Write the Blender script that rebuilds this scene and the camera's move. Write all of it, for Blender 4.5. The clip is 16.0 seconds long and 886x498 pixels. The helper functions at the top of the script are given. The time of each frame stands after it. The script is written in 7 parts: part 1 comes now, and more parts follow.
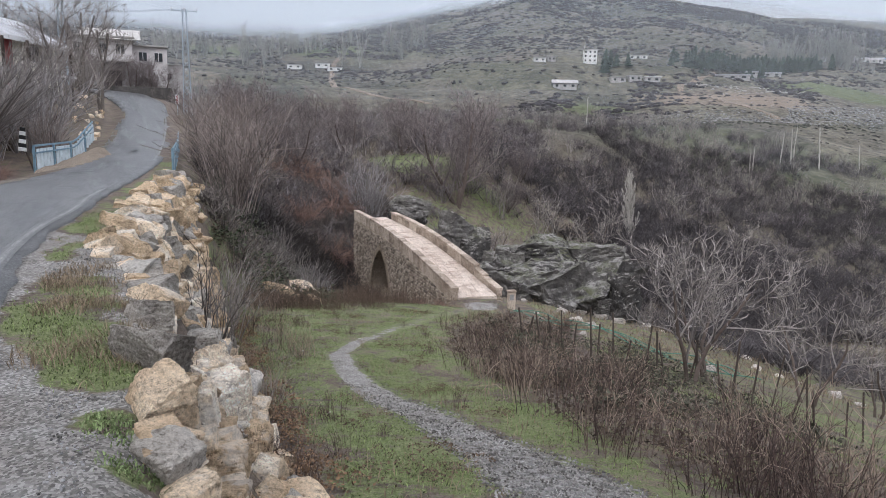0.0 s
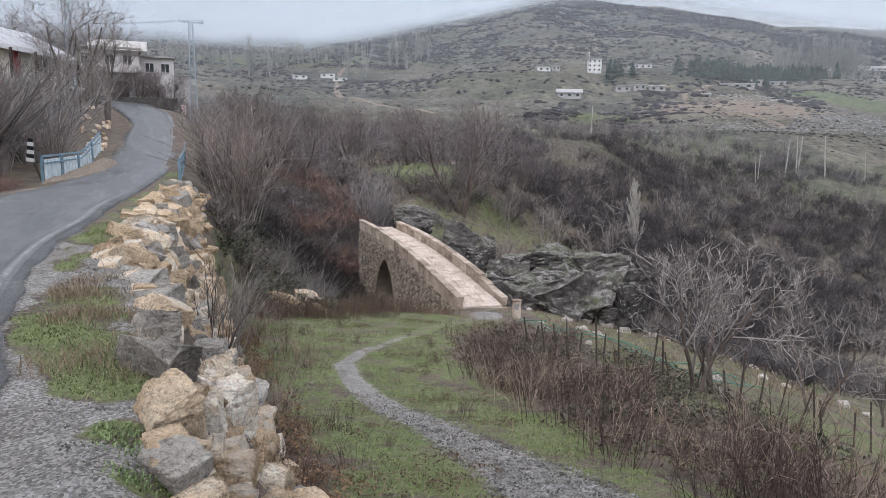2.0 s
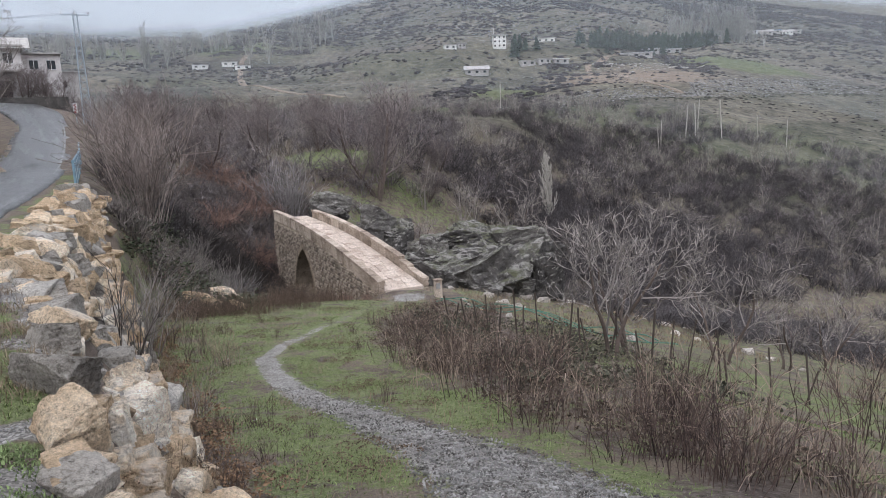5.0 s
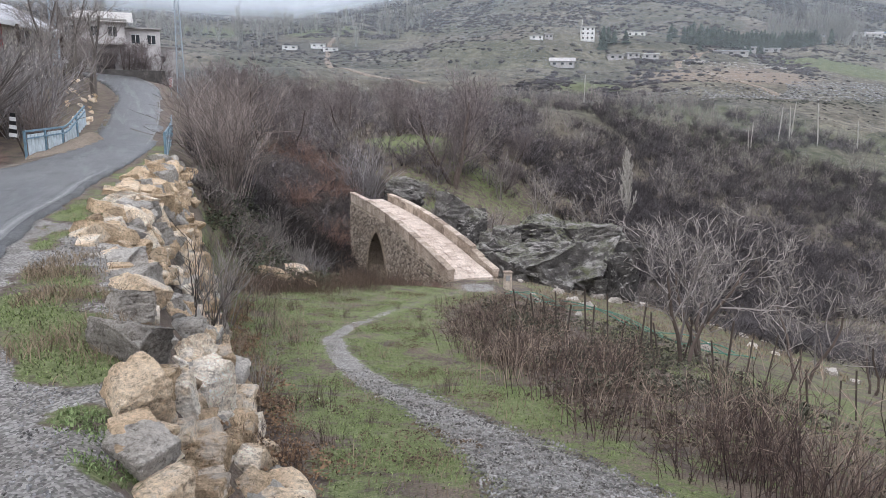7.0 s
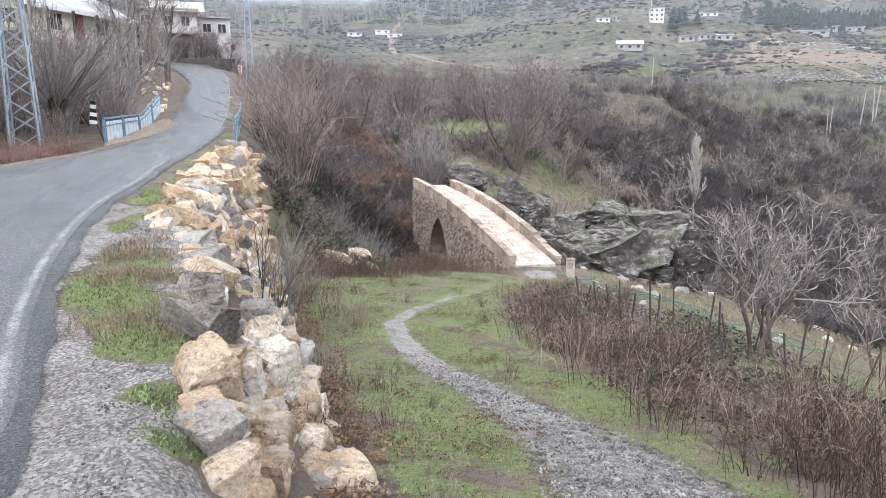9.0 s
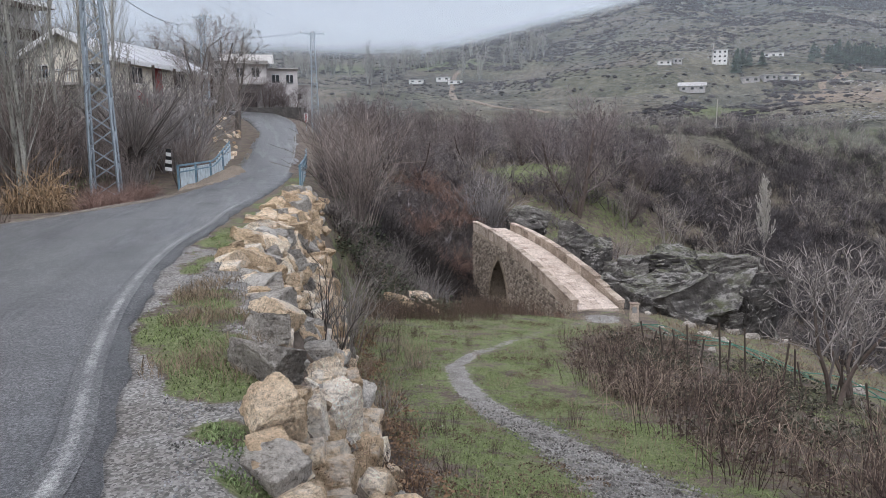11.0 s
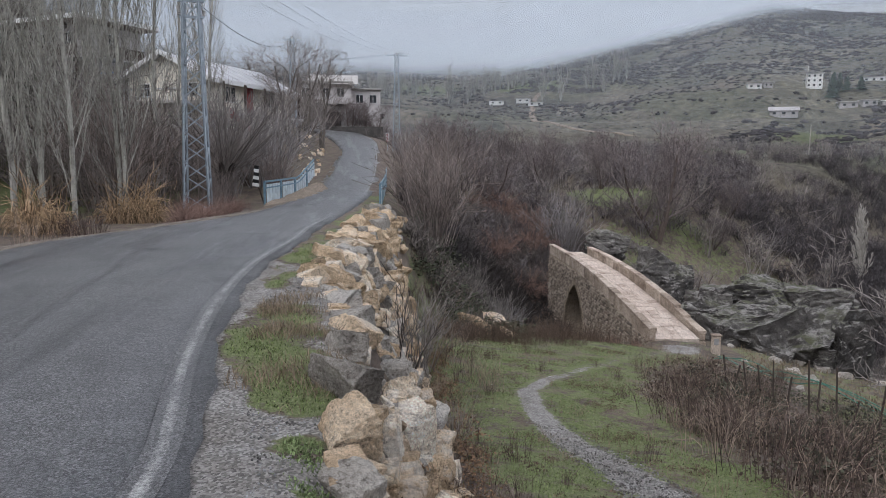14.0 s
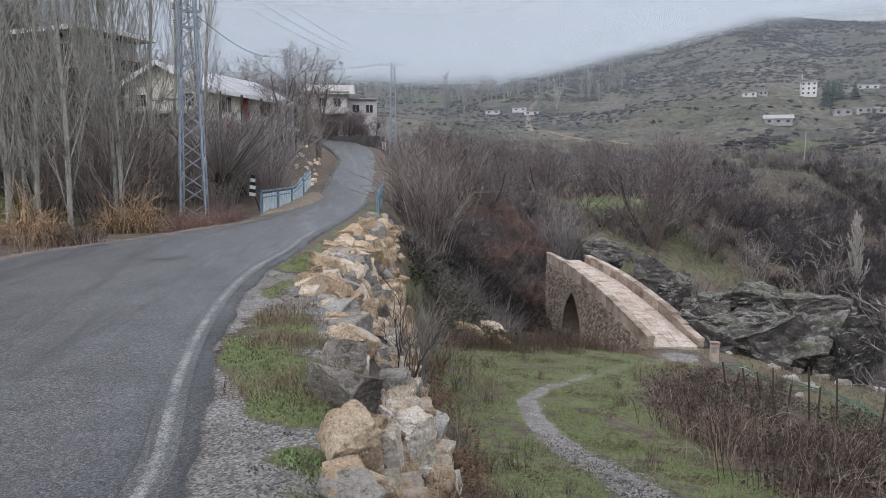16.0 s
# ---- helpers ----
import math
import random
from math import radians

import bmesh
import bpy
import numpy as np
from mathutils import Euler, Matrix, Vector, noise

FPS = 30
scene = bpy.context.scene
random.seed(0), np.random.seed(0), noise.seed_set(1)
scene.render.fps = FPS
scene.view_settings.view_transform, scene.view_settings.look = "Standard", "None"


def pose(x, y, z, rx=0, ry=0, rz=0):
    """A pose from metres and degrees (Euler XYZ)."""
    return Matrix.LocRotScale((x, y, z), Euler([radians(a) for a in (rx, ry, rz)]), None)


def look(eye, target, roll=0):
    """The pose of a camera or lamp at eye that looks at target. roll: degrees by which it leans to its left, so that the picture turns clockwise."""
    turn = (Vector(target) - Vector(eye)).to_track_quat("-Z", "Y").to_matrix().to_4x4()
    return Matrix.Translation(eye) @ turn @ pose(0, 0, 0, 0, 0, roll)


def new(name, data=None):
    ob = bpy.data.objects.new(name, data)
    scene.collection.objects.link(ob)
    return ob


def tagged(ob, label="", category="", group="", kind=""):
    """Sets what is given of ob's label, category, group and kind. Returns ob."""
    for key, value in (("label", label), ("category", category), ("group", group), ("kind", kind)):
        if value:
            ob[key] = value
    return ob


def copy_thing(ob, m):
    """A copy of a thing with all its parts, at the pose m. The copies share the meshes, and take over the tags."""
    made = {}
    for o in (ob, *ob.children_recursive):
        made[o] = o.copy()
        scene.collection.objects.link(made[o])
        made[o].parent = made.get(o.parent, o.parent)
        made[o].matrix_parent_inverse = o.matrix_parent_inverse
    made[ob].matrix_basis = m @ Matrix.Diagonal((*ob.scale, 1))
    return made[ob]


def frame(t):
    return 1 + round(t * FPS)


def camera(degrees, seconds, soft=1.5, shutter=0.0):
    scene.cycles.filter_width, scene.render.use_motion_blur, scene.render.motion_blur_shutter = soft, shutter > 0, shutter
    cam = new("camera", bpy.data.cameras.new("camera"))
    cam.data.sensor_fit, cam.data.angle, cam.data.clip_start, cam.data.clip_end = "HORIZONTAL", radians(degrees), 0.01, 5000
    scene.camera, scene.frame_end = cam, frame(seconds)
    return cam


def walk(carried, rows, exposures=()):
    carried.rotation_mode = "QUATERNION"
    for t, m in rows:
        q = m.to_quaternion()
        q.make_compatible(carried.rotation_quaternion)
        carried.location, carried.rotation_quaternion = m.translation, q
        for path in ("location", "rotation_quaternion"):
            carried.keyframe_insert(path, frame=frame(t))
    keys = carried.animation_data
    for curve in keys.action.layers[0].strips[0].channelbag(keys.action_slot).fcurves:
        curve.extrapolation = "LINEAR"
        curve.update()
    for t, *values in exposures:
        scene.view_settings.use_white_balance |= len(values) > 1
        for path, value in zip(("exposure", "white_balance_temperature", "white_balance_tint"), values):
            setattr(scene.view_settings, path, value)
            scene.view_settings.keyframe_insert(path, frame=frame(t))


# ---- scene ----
cam = camera(64.65, 16.0, soft=0.5)
EYE = 1.7
# seconds, offset of the eye in metres, turn in degrees
ROWS = [
    (0.0, -0.012, 0.096, -0.026, 79.98, -1.32, 0.23),
    (0.5, -0.019, 0.084, -0.013, 79.40, -1.73, 1.93),
    (1.0, -0.024, 0.090, -0.016, 80.64, -1.48, 1.02),
    (1.5, -0.010, 0.065, -0.009, 80.86, -0.93, 0.87),
    (2.0, -0.015, 0.073, -0.014, 80.72, -1.17, 0.62),
    (2.5, -0.017, 0.088, -0.020, 80.87, -0.57, 0.30),
    (3.0, -0.003, 0.081, -0.005, 80.56, -0.97, -0.09),
    (3.5, 0.008, 0.072, 0.002, 81.96, -0.23, -0.94),
    (4.0, 0.006, 0.077, -0.013, 80.99, 0.12, -0.14),
    (4.5, 0.054, 0.047, -0.006, 80.67, 2.13, -3.12),
    (4.7, 0.106, 0.019, 0.015, 79.77, 2.07, -6.50),
    (6.8, 0.135, 0.168, -0.001, 78.30, -0.62, -1.98),
    (7.0, 0.118, 0.178, 0.011, 78.39, -0.69, 0.02),
    (7.5, 0.080, 0.217, 0.007, 76.74, -1.49, 2.33),
    (8.0, 0.117, 0.201, 0.014, 76.64, 0.44, 4.85),
    (10.3, 0.107, 0.209, -0.018, 79.09, -1.10, 5.19),
    (10.5, 0.111, 0.203, 0.001, 79.49, -0.54, 6.02),
    (11.0, 0.079, 0.212, -0.005, 80.75, 0.53, 9.88),
    (11.5, 0.085, 0.183, 0.006, 81.33, 1.52, 13.57),
    (12.0, 0.068, 0.180, 0.009, 82.38, 1.89, 16.45),
    (12.5, 0.047, 0.171, 0.019, 83.39, 1.77, 20.42),
    (13.0, 0.068, 0.127, 0.048, 84.14, 0.96, 21.06),
    (13.5, 0.074, 0.135, 0.056, 82.98, 0.37, 17.90),
    (14.0, 0.044, 0.187, 0.031, 82.39, -0.56, 16.22),
    (14.5, 0.003, 0.271, 0.013, 82.17, -0.54, 17.30),
    (15.0, 0.076, 0.160, 0.047, 82.18, -0.86, 13.41),
    (15.5, 0.055, 0.216, 0.020, 82.33, -0.52, 9.80),
    (16.0, 0.013, 0.236, 0.007, 83.14, -0.30, 15.93),
]
EXPOSURES = [(0.0, 0.06), (4.7, 0.05), (7.0, 0.22), (7.5, 0.48), (8.0, 0.96), (8.3, 1.05), (10.3, 0.05), (12.5, -0.08), (13.0, -0.18), (14.5, -0.32), (15.0, -0.25), (15.5, -0.28), (16.0, -0.2)]
walk(cam, [(t, pose(x, y, EYE + z, rx, ry, rz)) for t, x, y, z, rx, ry, rz in ROWS], [(t, s, 6340, 12.8) for t, s in EXPOSURES])

# ---- sky and sun: low overcast ----
world = bpy.data.worlds.new("overcast_sky")
scene.world = world
world.use_nodes = True
wn, wl = world.node_tree.nodes, world.node_tree.links
wn.clear()
sky = wn.new("ShaderNodeTexSky")
sky.sky_type, sky.sun_disc = "NISHITA", False
sky.sun_elevation, sky.sun_rotation, sky.dust_density = radians(38), radians(200), 4.0
grey = wn.new("ShaderNodeRGBToBW")
wl.new(sky.outputs[0], grey.inputs[0])
co = wn.new("ShaderNodeTexCoord")
cloud = wn.new("ShaderNodeTexNoise")
cloud.inputs["Scale"].default_value, cloud.inputs["Detail"].default_value = 2.2, 5
stretch = wn.new("ShaderNodeMapping")
stretch.inputs["Scale"].default_value = (1, 1, 3.5)
wl.new(co.outputs["Generated"], stretch.inputs[0])
wl.new(stretch.outputs[0], cloud.inputs["Vector"])
ramp = wn.new("ShaderNodeValToRGB")
ramp.color_ramp.elements[0].position, ramp.color_ramp.elements[0].color = 0.25, (13.6, 14.4, 15.9, 1)
ramp.color_ramp.elements[1].position, ramp.color_ramp.elements[1].color = 0.75, (17.5, 18.2, 19.6, 1)
wl.new(cloud.outputs["Fac"], ramp.inputs[0])
mixs = wn.new("ShaderNodeMixRGB")
mixs.inputs[0].default_value = 0.9
wl.new(grey.outputs[0], mixs.inputs[1])
wl.new(ramp.outputs[0], mixs.inputs[2])
# an overcast sky is darker towards the horizon than overhead
up = wn.new("ShaderNodeSeparateXYZ")
wl.new(co.outputs["Generated"], up.inputs[0])
high = wn.new("ShaderNodeMapRange")
high.inputs["From Min"].default_value, high.inputs["From Max"].default_value = 0.1, 0.5
high.inputs["To Min"].default_value, high.inputs["To Max"].default_value = 0.33, 1.17
wl.new(up.outputs[2], high.inputs["Value"])
dim = wn.new("ShaderNodeMixRGB")
dim.blend_type = "MULTIPLY"
dim.inputs[0].default_value = 1.0
wl.new(mixs.outputs[0], dim.inputs[1])
wl.new(high.outputs[0], dim.inputs[2])
back = wn.new("ShaderNodeBackground")
back.inputs["Strength"].default_value = 0.1
wl.new(dim.outputs[0], back.inputs[0])
wout = wn.new("ShaderNodeOutputWorld")
wl.new(back.outputs[0], wout.inputs[0])
sun = new("sun", bpy.data.lights.new("sun", "SUN"))
sun.data.energy, sun.data.angle, sun.data.color = 1.2, radians(35), (1.0, 0.97, 0.93)
sun.matrix_world = look((0, 0, 60), (25, 45, 0))

# ---- materials ----
def rgb(c):
    return (c[0], c[1], c[2], 1) if len(c) == 3 else c


class Mat:
    """A small wrapper that builds a procedural surface from object-space noise."""

    def __init__(self, name, rough=0.85, metal=0.0, spec=0.3):
        self.m = bpy.data.materials.new(name)
        self.m.use_nodes = True
        self.n, self.l = self.m.node_tree.nodes, self.m.node_tree.links
        self.b = self.n["Principled BSDF"]
        self.b.inputs["Roughness"].default_value = rough
        self.b.inputs["Metallic"].default_value = metal
        self.b.inputs["Specular IOR Level"].default_value = spec
        g = self.n.new("ShaderNodeNewGeometry")
        self.pos = g.outputs["Position"]
        self.island = g.outputs["Random Per Island"]
        self.normal = g.outputs["Normal"]
        self.obj = self.n.new("ShaderNodeTexCoord").outputs["Object"]
        self.rnd = self.n.new("ShaderNodeObjectInfo").outputs["Random"]

    def noise(self, scale, detail=4, rough=0.55, vec=None, stretch=None):
        t = self.n.new("ShaderNodeTexNoise")
        t.inputs["Scale"].default_value, t.inputs["Detail"].default_value = scale, detail
        t.inputs["Roughness"].default_value = rough
        v = vec or self.pos
        if stretch:
            mp = self.n.new("ShaderNodeMapping")
            mp.inputs["Scale"].default_value = stretch
            self.l.new(v, mp.inputs[0])
            v = mp.outputs[0]
        self.l.new(v, t.inputs["Vector"])
        return t.outputs["Fac"]

    def warp(self, scale, by):
        """Position pushed about by slow noise."""
        t = self.n.new("ShaderNodeTexNoise")
        t.inputs["Scale"].default_value = scale
        self.l.new(self.pos, t.inputs["Vector"])
        k = self.n.new("ShaderNodeVectorMath")
        k.operation = "MULTIPLY_ADD"
        k.inputs[1].default_value = (by, by, by)
        self.l.new(t.outputs["Color"], k.inputs[0])
        self.l.new(self.pos, k.inputs[2])
        return k.outputs[0]

    def normal_up(self):
        s = self.n.new("ShaderNodeSeparateXYZ")
        self.l.new(self.normal, s.inputs[0])
        return s.outputs[2]

    def cells(self, scale, vec=None, feature="F1", out="Distance"):
        t = self.n.new("ShaderNodeTexVoronoi")
        t.feature = feature
        t.inputs["Scale"].default_value = scale
        self.l.new(vec or self.pos, t.inputs["Vector"])
        return t.outputs[out]

    def ramp(self, fac, stops):
        r = self.n.new("ShaderNodeValToRGB")
        e = r.color_ramp.elements
        while len(e) < len(stops):
            e.new(0.5)
        for k, (p, c) in zip(e, stops):
            k.position, k.color = p, rgb(c)
        self.l.new(fac, r.inputs[0])
        return r.outputs[0]

    def step(self, fac, a, b):
        r = self.n.new("ShaderNodeMapRange")
        r.inputs["From Min"].default_value, r.inputs["From Max"].default_value = a, b
        self.l.new(fac, r.inputs["Value"])
        return r.outputs[0]

    def math(self, op, a, b):
        r = self.n.new("ShaderNodeMath")
        r.operation = op
        for i, v in enumerate((a, b)):
            if isinstance(v, (int, float)):
                r.inputs[i].default_value = v
            else:
                self.l.new(v, r.inputs[i])
        return r.outputs[0]

    def mix(self, fac, a, b, blend="MIX"):
        r = self.n.new("ShaderNodeMixRGB")
        r.blend_type = blend
        for i, v in enumerate((fac, a, b)):
            if isinstance(v, (int, float)):
                r.inputs[i].default_value = v
            elif isinstance(v, tuple):
                r.inputs[i].default_value = rgb(v)
            else:
                self.l.new(v, r.inputs[i])
        return r.outputs[0]

    def attr(self, name):
        a = self.n.new("ShaderNodeAttribute")
        a.attribute_name = name
        return a.outputs["Fac"]

    def colour(self, c):
        if isinstance(c, tuple):
            self.b.inputs["Base Color"].default_value = rgb(c)
        else:
            self.l.new(c, self.b.inputs["Base Color"])
        return self

    def rough(self, r):
        self.l.new(r, self.b.inputs["Roughness"])
        return self

    def bump(self, h, dist=0.02, strength=0.8):
        k = self.n.new("ShaderNodeBump")
        k.inputs["Distance"].default_value, k.inputs["Strength"].default_value = dist, strength
        self.l.new(h, k.inputs["Height"])
        self.l.new(k.outputs[0], self.b.inputs["Normal"])
        return self


def plain(name, c, rough=0.8, metal=0.0, var=0.25, scale=6.0, spec=0.3, bump=0.0):
    """A paint, wood or metal with grain and stains at two scales."""
    m = Mat(name, rough, metal, spec)
    dark = tuple(v * (1 - var) for v in c)
    lite = tuple(min(1, v * (1 + var)) for v in c)
    a = m.ramp(m.noise(scale, 5, vec=m.obj), [(0.3, dark), (0.7, lite)])
    b = m.ramp(m.noise(scale * 7, 3, vec=m.obj), [(0.35, (0.75, 0.75, 0.75)), (0.65, (1, 1, 1))])
    m.colour(m.mix(0.7, a, b, "MULTIPLY"))
    if bump:
        m.bump(m.noise(scale * 8, 4, vec=m.obj), bump)
    return m.m


def bark(name, c, var=0.35):
    m = Mat(name, 0.9, spec=0.15)
    dark = tuple(v * (1 - var) for v in c)
    lite = tuple(min(1, v * (1 + var)) for v in c)
    a = m.ramp(m.island, [(0.0, dark), (1.0, lite)])
    b = m.ramp(m.noise(9, 4), [(0.3, (0.65, 0.65, 0.65)), (0.7, (1.1, 1.1, 1.1))])
    m.colour(m.mix(0.8, a, b, "MULTIPLY"))
    return m.m


def ground_material():
    m = Mat("ground_cover", 0.95, spec=0.15)
    mid, fine = m.noise(1.3, 5), m.math("ADD", m.math("MULTIPLY", m.noise(48, 6, 0.8), 0.6), m.math("MULTIPLY", m.noise(11, 6, 0.8), 0.4))
    grass = m.ramp(fine, [(0.34, (0.028, 0.034, 0.016)), (0.48, (0.12, 0.142, 0.062)), (0.64, (0.262, 0.275, 0.148))])
    straw = m.ramp(m.noise(45, 6, 0.75), [(0.3, (0.05, 0.04, 0.032)), (0.5, (0.16, 0.124, 0.098)), (0.72, (0.33, 0.275, 0.22))])
    earth = m.ramp(m.noise(14, 7, 0.75), [(0.3, (0.035, 0.028, 0.025)), (0.52, (0.1, 0.08, 0.07)), (0.75, (0.23, 0.2, 0.18))])
    near = m.mix(m.step(mid, 0.38, 0.62), earth, straw)
    lawn = m.math("ADD", m.attr("lush"), m.math("MULTIPLY", m.math("SUBTRACT", m.noise(2.6, 9, 0.8), 0.5), 3.4))
    near = m.mix(m.step(lawn, 0.35, 0.65), near, grass)
    grit = m.n.new("ShaderNodeTexVoronoi")
    grit.inputs["Scale"].default_value = 62
    m.l.new(m.pos, grit.inputs["Vector"])
    bw = m.n.new("ShaderNodeRGBToBW")
    m.l.new(grit.outputs["Color"], bw.inputs[0])
    gravel = m.ramp(bw.outputs[0], [(0.12, (0.12, 0.115, 0.109)), (0.5, (0.235, 0.226, 0.215)), (0.88, (0.41, 0.395, 0.378))])
    gravel = m.mix(0.75, gravel, m.ramp(m.noise(2.2, 5), [(0.3, (0.62, 0.58, 0.54)), (0.7, (1.1, 1.1, 1.1))]), "MULTIPLY")
    strewn = m.math("ADD", m.attr("gravel"), m.math("MULTIPLY", m.math("SUBTRACT", m.noise(7, 6, 0.7), 0.5), 1.6))
    near = m.mix(m.step(strewn, 0.42, 0.62), near, gravel)
    # distant scrub hillside
    hb, hm = m.noise(0.012, 6), m.noise(0.07, 6, 0.65)
    hill = m.ramp(hm, [(0.36, (0.02, 0.02, 0.02)), (0.48, (0.05, 0.049, 0.042)), (0.62, (0.108, 0.103, 0.086))])
    fields = m.ramp(hb, [(0.35, (0.085, 0.08, 0.07)), (0.5, (0.08, 0.085, 0.06)), (0.65, (0.12, 0.11, 0.095))])
    plot = m.n.new("ShaderNodeRGBToBW")
    m.l.new(m.cells(0.021, vec=m.warp(0.03, 14), out="Color"), plot.inputs[0])
    plots = m.ramp(plot.outputs[0], [(0.2, (0.027, 0.026, 0.026)), (0.38, (0.066, 0.066, 0.038)), (0.52, (0.112, 0.09, 0.073)), (0.66, (0.054, 0.052, 0.036)), (0.82, (0.14, 0.12, 0.096))])
    fields = m.mix(0.6, fields, plots)
    hill = m.mix(0.6, hill, fields)
    hill = m.mix(0.85, hill, m.ramp(m.noise(0.4, 6, 0.8), [(0.36, (0.35, 0.34, 0.34)), (0.52, (1.3, 1.26, 1.24)), (0.66, (2.3, 2.1, 1.9))]), "MULTIPLY")
    soil = m.ramp(m.noise(0.5, 6, 0.7), [(0.3, (0.13, 0.095, 0.07)), (0.7, (0.26, 0.2, 0.155))])
    far = m.mix(m.attr("bare"), hill, soil)
    meadow = m.ramp(m.noise(0.35, 5), [(0.3, (0.045, 0.056, 0.026)), (0.5, (0.088, 0.104, 0.048)), (0.7, (0.125, 0.13, 0.072))])
    far = m.mix(m.attr("meadow"), far, meadow)
    m.colour(m.mix(m.attr("distance"), near, far))
    m.bump(m.mix(0.75, mid, fine), 0.05, 1.0)
    return m.m


def asphalt_material(name="worn_asphalt", painted=False):
    m = Mat(name, 0.6, spec=0.45)
    one = m.n.new("ShaderNodeTexVoronoi")
    one.inputs["Scale"].default_value = 85
    m.l.new(m.pos, one.inputs["Vector"])
    bw = m.n.new("ShaderNodeRGBToBW")
    m.l.new(one.outputs["Color"], bw.inputs[0])
    grit = m.ramp(bw.outputs[0], [(0.12, (0.026, 0.026, 0.027)), (0.5, (0.068, 0.068, 0.069)), (0.88, (0.17, 0.17, 0.17))])
    wear = m.ramp(m.noise(0.9, 8, 0.7), [(0.32, (0.6, 0.6, 0.61)), (0.5, (0.95, 0.95, 0.96)), (0.68, (1.25, 1.25, 1.24))])
    c = m.mix(0.85, grit, wear, "MULTIPLY")
    c = m.mix(0.9, c, m.ramp(m.noise(42, 7, 0.85), [(0.35, (0.45, 0.45, 0.45)), (0.5, (1.0, 1.0, 1.0)), (0.65, (1.9, 1.9, 1.9))]), "MULTIPLY")
    # lengthwise darker tracks of patched, damp tar, and short cross cracks
    lane = m.n.new("ShaderNodeMapping")
    lane.inputs["Rotation"].default_value = (0, 0, radians(-24))
    m.l.new(m.pos, lane.inputs[0])
    damp_or_shaded = m.step(m.noise(0.55, 6, 0.65, vec=lane.outputs[0], stretch=(2.6, 0.22, 1)), 0.5, 0.64)
    c = m.mix(m.math("MULTIPLY", damp_or_shaded, 0.55), c, (0.036, 0.037, 0.041))
    tar = m.step(m.noise(1.1, 7, 0.7, vec=lane.outputs[0], stretch=(0.35, 2.6, 1)), 0.64, 0.69)
    c = m.mix(m.math("MULTIPLY", tar, 0.6), c, (0.026, 0.026, 0.029))
    pale = m.step(m.noise(2.6, 7, 0.75), 0.6, 0.7)
    c = m.mix(m.math("MULTIPLY", pale, 0.22), c, (0.2, 0.2, 0.2))
    if painted:
        rub = m.math("ADD", m.math("MULTIPLY", m.noise(2.2, 6, 0.7), 0.5), m.math("MULTIPLY", m.noise(46, 5, 0.9), 0.95))
        rub = m.math("ADD", rub, m.math("MULTIPLY", m.math("SUBTRACT", m.attr("core"), 1.0), 0.42))
        c = m.mix(m.step(rub, 0.66, 0.84), c, (0.33, 0.33, 0.315))
    m.colour(c)
    m.rough(m.math("SUBTRACT", 0.46, m.math("MULTIPLY", damp_or_shaded, 0.16)))
    m.bump(m.cells(110), 0.004, 0.7)
    return m.m


def gravel_material(name, lo, hi, scale=45):
    m = Mat(name, 0.9, spec=0.25)
    one = m.n.new("ShaderNodeTexVoronoi")
    one.inputs["Scale"].default_value = scale
    m.l.new(m.pos, one.inputs["Vector"])
    bw = m.n.new("ShaderNodeRGBToBW")
    m.l.new(one.outputs["Color"], bw.inputs[0])
    c = m.ramp(bw.outputs[0], [(0.1, lo), (0.6, hi), (0.95, tuple(min(1, v * 1.5) for v in hi))])
    gap = m.ramp(one.outputs["Distance"], [(0.35, (1, 1, 1)), (0.75, (0.35, 0.33, 0.31))])
    c = m.mix(1.0, c, gap, "MULTIPLY")
    c = m.mix(0.6, c, m.ramp(m.noise(1.6, 4), [(0.3, (0.65, 0.62, 0.58)), (0.7, (1.15, 1.15, 1.15))]), "MULTIPLY")
    m.colour(c)
    m.bump(m.math("SUBTRACT", 1.0, one.outputs["Distance"]), 0.02, 0.9)
    return m.m


